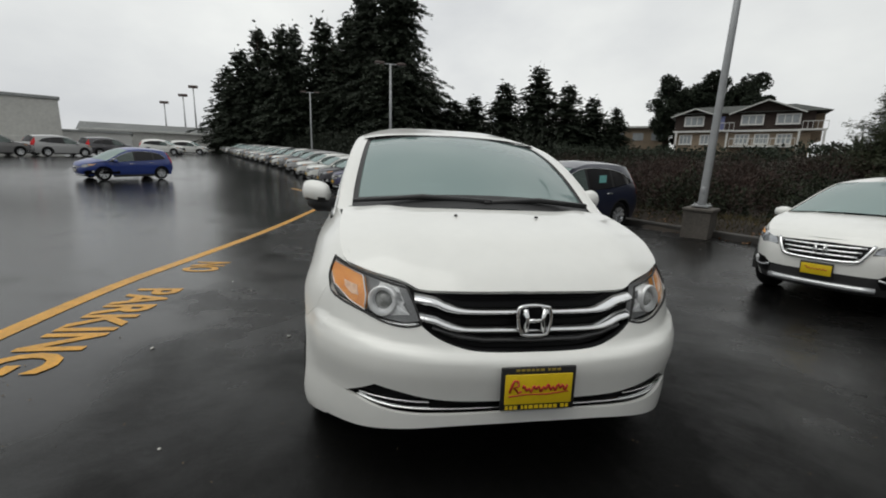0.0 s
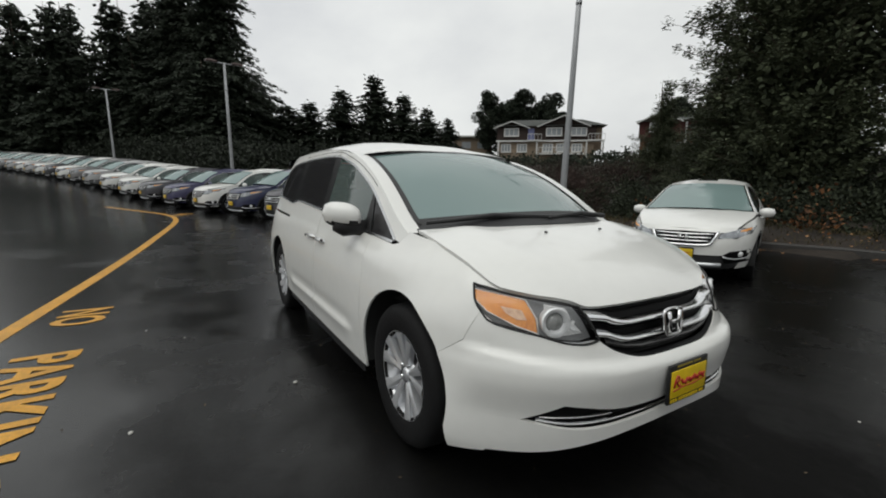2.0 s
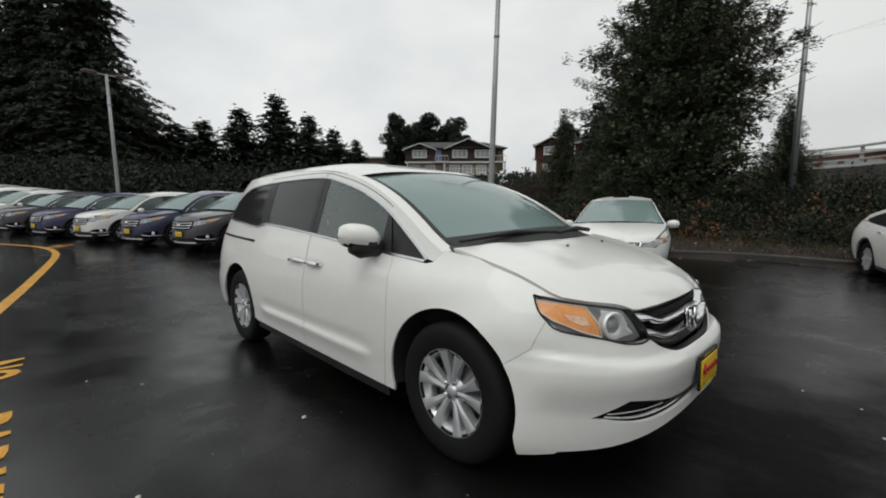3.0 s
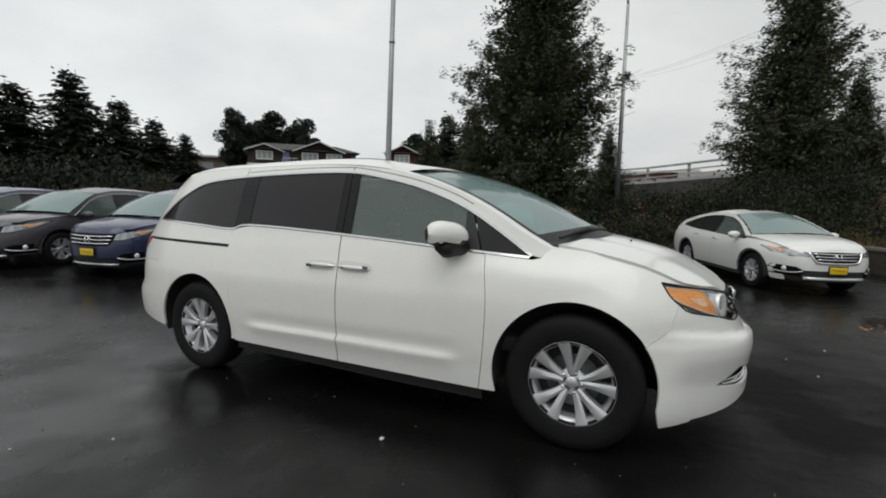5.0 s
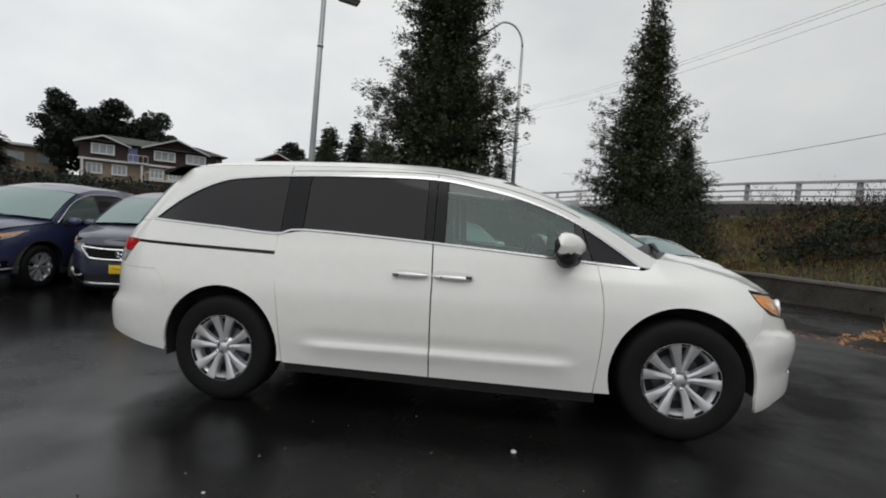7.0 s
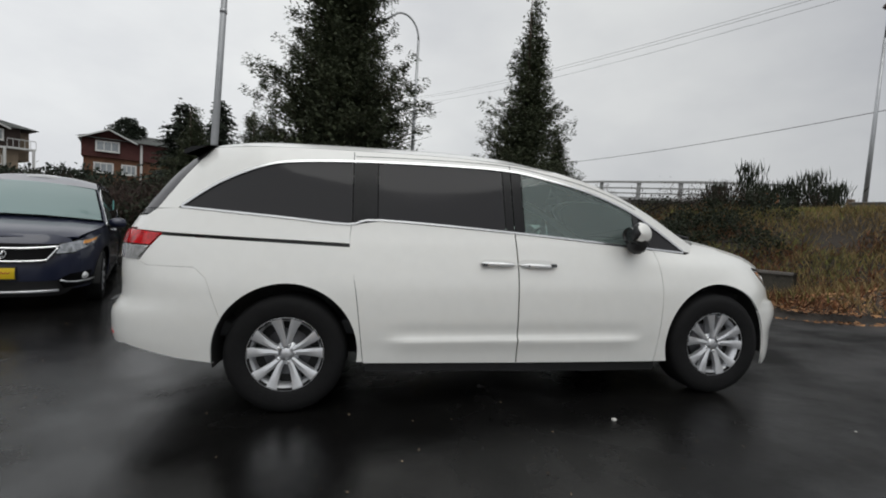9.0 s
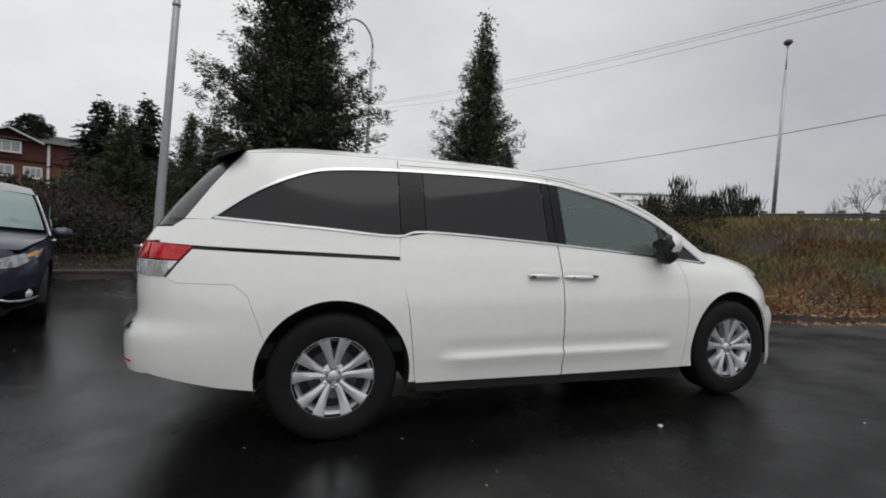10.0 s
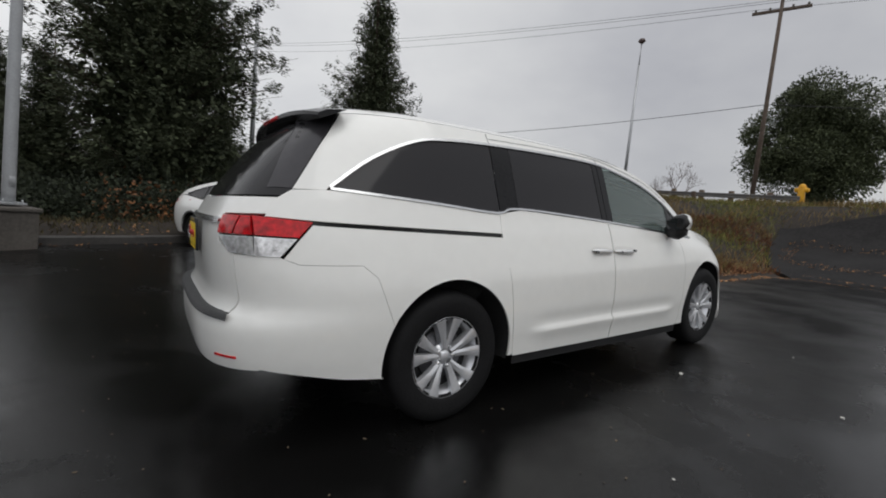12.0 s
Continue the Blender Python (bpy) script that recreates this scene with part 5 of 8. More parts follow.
def build_car(name, spec, colour_mat, label, at, plate_mat, group=""):
    """A parked car from its table of shapes; the skin is laid in panels, lamps and trim stand proud of it."""
    W, XF, XR, XA, XB = spec["W"], spec["XF"], spec["XR"], spec["XA"], spec["XB"]
    n, nr = 3.2, 4.5

    def half(x, z):
        w = lerp_table(W, z)
        if x > XA:
            t = (x - XA) / (lerp_table(XF, min(z, XF[-1][0])) + 0.12 * max(0, z - XF[-1][0]) - XA)
            return w * (1 - min(t, 0.9999) ** n) ** (1 / n)
        if x < XB:
            t = (XB - x) / (XB - lerp_table(XR, z))
            return w * (1 - min(t, 0.9999) ** nr) ** (1 / nr)
        return w

    def nose(y, z):
        q = min(abs(y) / lerp_table(W, z), 0.9999)
        return XA + (lerp_table(XF, z) - XA) * (1 - q**n) ** (1 / n)

    def tail(y, z):
        q = min(abs(y) / lerp_table(W, z), 0.9999)
        return XB - (XB - lerp_table(XR, z)) * (1 - q**nr) ** (1 / nr)

    side = lambda x, z: (x, -half(x, z), z)
    proud = lambda o: (lambda y, z: (nose(y, z) + o, y, z))
    behind = lambda o: (lambda y, z: (tail(y, z) - o, y, z))
    car = thing(name, at, label, "car", group)
    right = lambda pts: [(-y, z) for y, z in pts]

    def two(pname, outline, mat, lift, out, step=0.09, rim=0.012, plabel=""):
        bm = panel(outline, lift, out, step, rim)
        other = mirrored(bm)
        return part(pname, bm, mat, car, plabel), part(pname, other, mat, car, plabel)

    (af, ar), ra = spec["axles"], spec["arch"]

    def bottom(x):
        z = spec["sill"]
        for ax in (af, ar):
            if abs(x - ax) < ra:
                z = max(z, spec["r"] + 0.01 + math.sqrt(ra * ra - (x - ax) ** 2) * 0.98)
        return z

    def top(x):
        return lerp_table(spec["fend"], x) if x > spec["fend"][0][0] else lerp_table(spec["low"], x) - 0.008 if x > spec["low"][0][0] else spec["low"][0][1] - 0.008

    c0, c1, c2 = spec["cuts"]
    for pname, a, b in (("fender", c2, spec["front"]), ("front_door", c1, c2), ("rear_door", c0, c1), ("quarter_panel", spec["rear"], c0)):
        xs = sorted({a, b, *[a + (b - a) * k / 14 for k in range(15)], *[v for ax in (af, ar) for v in (ax - ra, ax - ra + 0.012, ax - ra * 0.93, ax + ra * 0.93, ax + ra - 0.012, ax + ra) if a < v < b]})
        two(pname, [(x, bottom(x)) for x in xs] + [(x, top(x)) for x in reversed(xs)], colour_mat, side, (0, -1, 0))
    # nose
    ye = lambda z, o=0.0: (half(spec["front"], z) + o, z)
    z_top = spec["XF"][-2][0] + 0.01
    lowz = spec["lower"]
    low_mat = CLADDING if spec["lower_mat"] == "cladding" else BLACK
    zs = [lowz + (0.86 * z_top - lowz) * k / 6 for k in range(7)]
    up = [(0.0, lowz)] + [ye(z) for z in zs] + [(half(spec["front"], z_top) * 0.97, spec["fend"][-1][1] + 0.03), (0.45, z_top + 0.035), (0.0, z_top + 0.035)]
    bm = panel(right(up), proud(0), (1, 0, 0), 0.07, 0.01, shrink=0)
    join(bm, mirrored(bm.copy()))
    part("bumper", bm, colour_mat, car)
    dz = 0.075 if spec is FASTBACK else 0.0
    dn = [(0.0, 0.20 + dz), (0.5, 0.20 + dz), ye(0.22 + dz, -0.03), ye(0.3 + dz), ye(lowz), (0.0, lowz)]
    bm = panel(right(dn), proud(-0.004), (1, 0, 0), 0.08, 0.01, shrink=0)
    join(bm, mirrored(bm.copy()))
    part("lower_bumper", bm, low_mat, car, "dark lower bumper")
    part("skid_strip", tube([(nose(y, 0.27 + dz) + 0.012, y, 0.27 + dz) for y in [-0.5 + 0.1 * k for k in range(11)]], 0.018 + 0.2 * dz, 8), ALLOY, car)
    g = spec["grille"]
    grille = part("grille", panel(right(g)[:-1] + [(y, z) for y, z in reversed(g)][:-1] if g[-1][0] == 0 else g, proud(0.006), (1, 0, 0), 0.07, 0.012), DEEP_BLACK, car, "black grille with chrome bars")
    if spec is FASTBACK:
        rim = flowing([(-0.44, 0.835), (-0.375, 0.695), (-0.31, 0.643), (0.0, 0.63), (0.31, 0.643), (0.375, 0.695), (0.44, 0.835)], 4)
        part("grille_surround", tube([(nose(y, z) + 0.008, y, z) for y, z in rim], 0.020, 8), CHROME, grille, "broad chrome grille surround")
    for z, y in spec["bars"]:
        part("grille_bar", tube([(nose(v, z) + 0.016, v, z + 0.012 * (v / 0.5) ** 2) for v in [y * (k / 6 - 1) for k in range(13)]], 0.013, 6), CHROME, grille, "chrome grille bar")
    zb = spec["bars"][len(spec["bars"]) // 2][0]
    bm = bmesh.new()
    for s in (-1, 1):
        tube([(nose(0, zb) + 0.035, s * 0.042, zb + 0.04), (nose(0, zb) + 0.037, s * 0.030, zb), (nose(0, zb) + 0.037, s * 0.036, zb - 0.04)], 0.010, 6, bm)
    tube([(nose(0, zb) + 0.036, -0.03, zb), (nose(0, zb) + 0.036, 0.03, zb)], 0.009, 6, bm)
    tube([(nose(0, zb) + 0.03, 0.068 * math.cos(a), zb + 0.058 * math.sin(a)) for a in [k * math.tau / 16 for k in range(17)]], 0.007, 6, bm, False)
    part("badge", bm, CHROME, grille)
    for s in (-1, 1):
        flip = (lambda b: b) if s < 0 else mirrored
        hl = part("headlight", flip(panel(right(spec["lamp"]), proud(0.003), (1, -0.4, 0), 0.05, 0.012)), HEADLAMP, car, "clear headlight")
        cx = [sum(p[i] for p in spec["lamp"]) / len(spec["lamp"]) for i in (0, 1)]
        amber = [(cx[0] + (p[0] - cx[0]) * 0.32 + 0.105, cx[1] + (p[1] - cx[1]) * 0.34 + 0.045) for p in spec["lamp"]]
        part("lamp_seal", tube([(nose(y, z) + 0.004, s * y, z) for y, z in spec["lamp"] + spec["lamp"][:1]], 0.008, 5), SEAL, hl)
        part("indicator", flip(panel(right(amber), proud(0.010), (1, -0.4, 0), 0.04, 0.008)), AMBER, hl)
        part("fog_lamp", revolve([(0.001, 0.014), (0.030, 0.012), (0.036, 0.0), (0.044, 0.008), (0.048, -0.01)], 14, "x"), REFLECTOR, car, at=pose(nose(0.72, 0.43 + dz) + 0.006, s * 0.72, 0.43 + dz, 0, 0, 38 * s))
        fl = [(y, z + dz) for y, z in ((-0.50, 0.41), (-0.60, 0.475), (-0.83, 0.495), (-0.865, 0.40), (-0.84, 0.31), (-0.54, 0.29))]
        part("fog_surround", flip(panel(fl, proud(0.004), (1, -0.4, 0), 0.06, 0.01)), DEEP_BLACK, car)
        if spec is not HATCH:
            part("fog_trim", tube([(nose(y, z + dz) + 0.012, s * y, z + dz) for y, z in ((0.52, 0.40), (0.58, 0.375), (0.66, 0.362), (0.75, 0.362), (0.82, 0.375))], 0.011, 6), ALLOY, car)
        tl = spec["tail"]
        part("tail_light", flip(panel(right(tl), behind(0.006), (-1, 0, 0), 0.06, 0.012)), RED_LENS, car, "red tail light")
        part("door_mirror", revolve([(0.001, -0.11), (0.05, -0.10), (0.075, -0.04), (0.078, 0.03), (0.06, 0.09), (0.001, 0.11)], 14, "y"), colour_mat, car, at=pose(c2 - 0.14, s * (half(c2, 1.0) + 0.11), lerp_table(spec["low"], c2) + 0.06))
        part("mirror_arm", tube([(c2 - 0.10, s * (half(c2, 1.0) - 0.03), lerp_table(spec["low"], c2) - 0.0), (c2 - 0.13, s * (half(c2, 1.0) + 0.08), lerp_table(spec["low"], c2) + 0.03)], 0.022, 6), BLACK, car)
        for hx in (c1 + 0.18, c0 + 0.18):
            hz = lerp_table(spec["low"], hx) - 0.12
            part("door_handle", tube([(hx - 0.09, s * half(hx, hz), hz + 0.005), (hx - 0.07, s * (half(hx, hz) + 0.03), hz), (hx + 0.07, s * (half(hx, hz) + 0.03), hz), (hx + 0.09, s * half(hx, hz), hz)], 0.012, 6), CHROME, car)
    pl = part("number_plate", box(nose(0, spec["plate"]) + 0.022, 0, spec["plate"], 0.014, 0.315, 0.17, 0.004), BLACK, car, "dealer plate in a black frame")
    part("plate_face", box(nose(0, spec["plate"]) + 0.028, 0, spec["plate"], 0.01, 0.29, 0.125, 0.002), plate_mat, pl)
    if plate_mat is PLATE_YELLOW:
        part("plate_script", tube([(nose(0, spec["plate"]) + 0.033, -0.105 + 0.0075 * k, spec["plate"] + 0.005 + 0.011 * math.sin(k * 1.4) + (0.014 if k < 4 else 0)) for k in range(29)], 0.0045, 5), PLATE_RED, pl)
    # bonnet
    def bonnet(x, y):
        q = y / 0.75
        return (x, y, lerp_table(spec["ZC"], x + 0.22 * q * q) - 0.03 * q * q + 0.006 * math.exp(-(((abs(y) - 0.5) / 0.09) ** 2)))

    xs = [spec["cowl"][1] + (spec["nose"] - 0.20 - spec["cowl"][1]) * k / 8 for k in range(9)]
    edge = [(x, -(half(x, min(top(x), W[-1][0])) - 0.012)) for x in xs] + [(spec["nose"] - 0.08, -0.48), (spec["nose"] - 0.01, -0.28), (spec["nose"] + 0.005, 0)]
    back = [(spec["cowl"][0], 0.0), (spec["cowl"][0] - 0.03, -0.25), ((spec["cowl"][0] + spec["cowl"][1]) / 2 + 0.02, -0.5)]
    out = back + edge[:-1] + [edge[-1]] + [(x, -y) for x, y in reversed(edge[:-1])] + [(x, -y) for x, y in reversed(back[1:])]
    part("bonnet", panel(out, bonnet, (0, 0, 1), 0.08, 0.03), colour_mat, car)
    # roof, screens, pillars
    rail = lambda x: lerp_table(spec["rail"], x)
    x1, x0 = spec["rail"][-1][0], spec["roof_end"]
    split = spec["glass_from"] if spec["glass_from"] < 0 else x0

    def sheet(a, b, count, width=1.0, lift=0.0):
        rows = []
        for i in range(count + 1):
            x = a + (b - a) * i / count
            y, z = half(x, rail(x)) * width, rail(x) + lift
            crown = 0.07 - 0.03 * step01(x1 - 0.4, x1, x)
            rows.append([(x + 0.15 * step01(x1 - 0.3, x1, x) * (1 - (k / 6) ** 2), y * k / 6, z + crown * (1 - abs(k / 6) ** 2.4)) for k in range(-6, 7)])
        bm = grid(rows)
        bmesh.ops.recalc_face_normals(bm, faces=bm.faces[:])
        return bm

    part("roof", sheet(split, x1, 16), colour_mat, car)
    if spec["glass_from"] < 0:
        part("rear_deck", sheet(x0, split, 12), colour_mat, car)
        part("rear_window", sheet(x0 + 0.25, split - 0.02, 8, 0.82, 0.008), PRIVACY, car, "dark sloping rear window")
        bm = panel(right([(0.0, 0.30), (0.6, 0.30), (half(spec["rear"], 0.33), 0.33), (half(spec["rear"], 0.7), 0.7), (half(spec["rear"], 1.0), 1.0), (0.72, 1.14), (0.0, 1.16)]), behind(0), (-1, 0, 0), 0.09, 0.01, shrink=0)
    else:
        zr = rail(x0)
        bm = panel(right([(0.0, zr - 0.42), (half(spec["rear"], zr - 0.42) - 0.06, zr - 0.40), (lerp_table(W, zr) - 0.10, zr - 0.02), (0.0, zr + 0.02)]), behind(0.0), (-1, 0, 0), 0.09, 0.01, shrink=0)
        join(bm, mirrored(bm.copy()))
        part("rear_window", bm, PRIVACY, car, "dark rear window")
        bm = panel(right([(0.0, 0.30), (0.6, 0.30), (half(spec["rear"], 0.33), 0.33), (half(spec["rear"], 0.7), 0.7), (half(spec["rear"], zr - 0.42), zr - 0.42), (0.0, zr - 0.42)]), behind(0), (-1, 0, 0), 0.09, 0.01, shrink=0)
    join(bm, mirrored(bm.copy()))
    part("tailgate", bm, colour_mat, car)
    part("roof_panel", sheet(max(x0, split) + 0.6 + 0.5 * (split < x0 + 0.01), x1 - 0.25, 6, 0.62, 0.006), GLOSS_BLACK, car, "dark glass sunroof") if spec is not HATCH else None
    rows = []
    sc = spec["screen"]
    for i in range(11):
        t = i / 10
        x = sc[0][0] + (sc[-1][0] - sc[0][0]) * t
        z = lerp_table(sc, x)
        y = half(x, z) - 0.035
        rows.append([(x + (0.15 + 0.07 * t) * (1 - (k / 8) ** 2), y * k / 8, z + 0.045 * (1 - (k / 8) ** 2)) for k in range(-8, 9)])
    bm = grid(rows)
    bmesh.ops.recalc_face_normals(bm, faces=bm.faces[:])
    part("windscreen", bm, SCREEN, car, "green-tinted windscreen")
    w_top = flowing(spec["top"], 5)
    w_low = spec["low"]
    a_line = flowing([(x, z) for x, z in reversed(sc)], 4)
    r_line = [(x, rail(x)) for x in [x1 + (max(x0, spec["rear"]) - x1) * k / 12 for k in range(13)]]
    pil = w_top + [(w_top[-1][0] + 0.07, w_top[-1][1] - 0.01)] + a_line[:-1] + r_line + [(max(spec["rear"], x0) - 0.02, w_low[0][1] + 0.0), (w_low[0][0], w_low[0][1])]
    two("roof_pillar", pil, colour_mat, side, (0, -1, 0), 0.07)
    cutl = lambda line, a, b: [(a, lerp_table(line, a))] + [p for p in line if a < p[0] < b] + [(b, lerp_table(line, b))]
    inset = lambda x, z: (x, -half(x, z) + 0.008, z)
    for i, (a, b) in enumerate(spec["panes"]):
        two("side_window", cutl(w_top, a, b) + list(reversed(cutl(w_low, a, b))), PRIVACY if i < 2 else CLEAR, inset, (0, -1, 0), 0.12, 0.0)
    two("window_frame", w_top + [(w_top[-1][0], lerp_table(w_low, w_top[-1][0]))] + list(reversed(w_low))[1:], BLACK, lambda x, z: (x, -half(x, z) + 0.014, z), (0, -1, 0), 0.14, 0.0)
    for s in (-1, 1):
        part("window_strip", tube([(x, s * (half(x, z) + 0.002), z) for x, z in w_top], 0.008, 5), CHROME, car)
    # underside and arches
    rows = []
    for x in [spec["rear"] + 0.1 + (spec["front"] - spec["rear"] - 0.2) * k / 30 for k in range(31)]:
        row = []
        for z in (0.26, 0.5, 0.75, min(0.93, top(x) - 0.03)):
            near = min(abs(x - af), abs(x - ar)) < ra + 0.05
            row.append((x, -(half(x, z) - (0.28 if near else 0.06)), z))
        rows.append(row + [(p[0], -p[1], p[2]) for p in reversed(row)])
    bm = grid(rows, close=True)
    bmesh.ops.recalc_face_normals(bm, faces=bm.faces[:])
    part("underbody", bm, UNDER, car)
    for y in (-0.38, 0.38):
        part("seat", join(box(-0.05, y, 0.62, 0.5, 0.48, 0.16, 0.05), join(box(-0.30, y, 0.95, 0.16, 0.46, 0.6, 0.06), box(-0.34, y, 1.29, 0.1, 0.24, 0.14, 0.04))), CLOTH, car)
    part("dashboard", box(spec["cowl"][1] - 0.30, 0, 0.86, 0.5, 1.3, 0.22, 0.06), TRIM, car)
    for ax in (af, ar):
        for s in (-1, 1):
            wheel(car, ax, s * (lerp_table(W, 0.4) - 0.125), spec["r"], spec["r"], 0.21, s, 5, True, turn=11 * ax * s, fine=False)
            rows = [[(ax + ra * math.cos(a), s * (half(ax, 0.6) - 0.02), spec["r"] + ra * math.sin(a)), (ax + ra * math.cos(a), s * 0.55, spec["r"] + ra * math.sin(a))] for a in [radians(-8 + 196 * k / 16) for k in range(17)]]
            part("arch_liner", grid(rows), UNDER, car)
            if spec["lower_mat"] == "cladding":
                rows = []
                for a in [radians(-6 + 192 * k / 20) for k in range(21)]:
                    row = []
                    for rr in (ra - 0.004, ra + 0.028):
                        x, z = ax + rr * math.cos(a), spec["r"] + 0.01 + rr * math.sin(a)
                        row.append((x, s * (half(x, z) + 0.004), z))
                    rows.append(row)
                bm = grid(rows)
                bmesh.ops.recalc_face_normals(bm, faces=bm.faces[:])
                part("arch_trim", bm, CLADDING, car)
    for s in (-1, 1):
        part("sill", box((af + ar) / 2, s * (lerp_table(W, 0.25) - 0.015), spec["sill"] - 0.02, af - ar - 2 * ra, 0.05, 0.13, 0.02), low_mat, car)
    PAINTED[car.name] = colour_mat
    return car


def repaint(car, old, mat):
    for o in car.children_recursive:
        for slot in o.material_slots:
            if slot.material == old:
                slot.link = "OBJECT"
                slot.material = mat
    return car


def on_lot(x, y, heading):
    """A car's pose on the sloping lot."""
    e = 0.8
    up = Vector((-(lot_z(x + e, y) - lot_z(x - e, y)) / (2 * e), -(lot_z(x, y + e) - lot_z(x, y - e)) / (2 * e), 1)).normalized()
    f = Vector((math.cos(radians(heading)), math.sin(radians(heading)), 0))
    left = up.cross(f).normalized()
    f = left.cross(up)
    m = Matrix((f, left, up)).transposed().to_4x4()
    m.translation = (x, y, lot_z(x, y) + 0.003)
    return m


def mid(front, heading, ahead):
    """The middle of a car whose nose stands at front."""
    return front[0] - ahead * math.cos(radians(heading)), front[1] - ahead * math.sin(radians(heading))


NAVY, CHARCOAL, BLUE = paint("navy_paint", (0.012, 0.016, 0.040)), paint("charcoal_paint", (0.055, 0.052, 0.062)), paint("bright_blue_paint", (0.010, 0.036, 0.22))
SILVER, BLACK_PAINT, GREY = paint("silver_paint", (0.42, 0.42, 0.42)), paint("black_paint", (0.016, 0.017, 0.022)), paint("grey_paint", (0.19, 0.185, 0.185))
NEUTRAL_PLATE = material("blank_plate", (0.45, 0.45, 0.42), rough=0.4)
cross = build_car("fastback_car", FASTBACK, WHITE, "white fastback crossover with dark lower trim and yellow dealer plate", on_lot(*mid((0.06, 4.25), -69.5, 2.25), -69.5) @ Matrix.Diagonal((0.94, 0.94, 0.94, 1)), PLATE_YELLOW, "crossovers by the bank")
copy_thing(cross, on_lot(*mid((4.86, 5.72), -71, 2.35), -71) @ Matrix.Diagonal((0.98, 0.98, 0.98, 1)))
suv = build_car("sport_utility_car", SUV, NAVY, "navy sport utility car with chrome-framed black grille in a parked row", on_lot(*mid((-5.12, 1.95), -66, 2.2), -66), PLATE_YELLOW, "row of parked cars")
DEEP_BLUE = paint("deep_blue_paint", (0.022, 0.028, 0.080))
PURPLE = paint("violet_blue_paint", (0.042, 0.040, 0.105))
ROW = [NAVY, DEEP_BLUE, CHARCOAL, DEEP_BLUE, WHITE, PURPLE, CHARCOAL, WHITE, WHITE, SILVER, GREY, WHITE, BLACK_PAINT, WHITE, SILVER, WHITE, SILVER, GREY, WHITE, SILVER, GREY, BLACK_PAINT, WHITE, GREY, SILVER, WHITE, SILVER, BLACK_PAINT, GREY, WHITE]
NAMES = {NAVY: "navy", PURPLE: "violet blue", DEEP_BLUE: "deep blue", CHARCOAL: "charcoal", WHITE: "white", SILVER: "silver", GREY: "grey", BLACK_PAINT: "black", BLUE: "blue"}
front_line = flowing([(-4.86, 1.68), (-9.7, 0.45), (-15.1, -1.35), (-26.3, -5.4), (-40, -10.8), (-56, -17.6), (-78, -26.5)], 40)
walked, place, i = 0.0, 0, 1
while i < len(ROW) and place < len(front_line) - 1:
    walked += math.dist(front_line[place], front_line[place + 1])
    place += 1
    if walked >= (2.48 if i < 4 else 2.72):
        walked = 0.0
        d = Vector(front_line[place]) - Vector(front_line[place - 1])
        heading = math.degrees(math.atan2(d.y, d.x)) + 90 + random.uniform(-1.2, 1.2) - 1
        c = copy_thing(suv, on_lot(*mid(front_line[place], heading, 2.2), heading))
        repaint(c, NAVY, ROW[i])
        tagged(c, NAMES[ROW[i]] + " sport utility car with chrome grille in a parked row")
        i += 1
for o in [o for o in suv.children_recursive if o.name.startswith("grille_bar")]:
    bpy.data.objects.remove(o)
face = [o for o in suv.children_recursive if o.name.startswith("grille") and o.type == "MESH"][0]
for pts in ([(-0.52, 0.815), (-0.25, 0.79), (0.0, 0.785), (0.25, 0.79), (0.52, 0.815)], [(-0.50, 0.80), (-0.43, 0.69), (-0.36, 0.645), (0.0, 0.635), (0.36, 0.645), (0.43, 0.69), (0.50, 0.80)]):
    part("grille_frame", tube([(2.215 - 0.22 * abs(y) ** 2.2, y, z) for y, z in flowing(pts, 4)], 0.016, 6), CHROME, face, "chrome grille frame")
build_car("hatchback_car", HATCH, BLUE, "bright blue hatchback parked across the wet lane", on_lot(-20.4, -12.6, -40), NEUTRAL_PLATE)
part("window_sticker", box(-0.60, 0.835, 1.27, 0.26, 0.006, 0.17, 0.001, ), material("teal_price_sheet", (0.25, 0.62, 0.60), rough=0.5, vary=0.2, scale=30), suv, "teal price sheet on the side window", smooth=False)
for x, y, hd, mat in ((-30, -29, 150, SILVER), (-33, -27.5, 150, GREY), (-37, -25.5, 150, SILVER), (-41, -24.0, 150, CHARCOAL), (-26, -31, 150, SILVER), (-52, -24, 95, WHITE), (-57, -23, 95, WHITE), (-90, -36, 10, WHITE)):
    c = copy_thing(suv, on_lot(x, y, hd))
    repaint(c, NAVY, mat)
    tagged(c, NAMES[mat] + " car standing at the far lot", group="cars at the far lot")


# ---- markings, curb, retaining wall, posts ----
line = part("road_line", strip_on_lot([(9, -3.15), (5, -3.28), (2, -3.33), (-0.8, -3.35), (-2.4, -3.20), (-4.95, -2.86), (-7.5, -2.48), (-10.0, -2.14), (-12.5, -1.95), (-14.6, -2.2), (-16.6, -3.05), (-19.0, -4.4)], 0.15), YELLOW_LINE)
tagged(line, "worn yellow line painted on wet asphalt", "road marking", kind="structure")


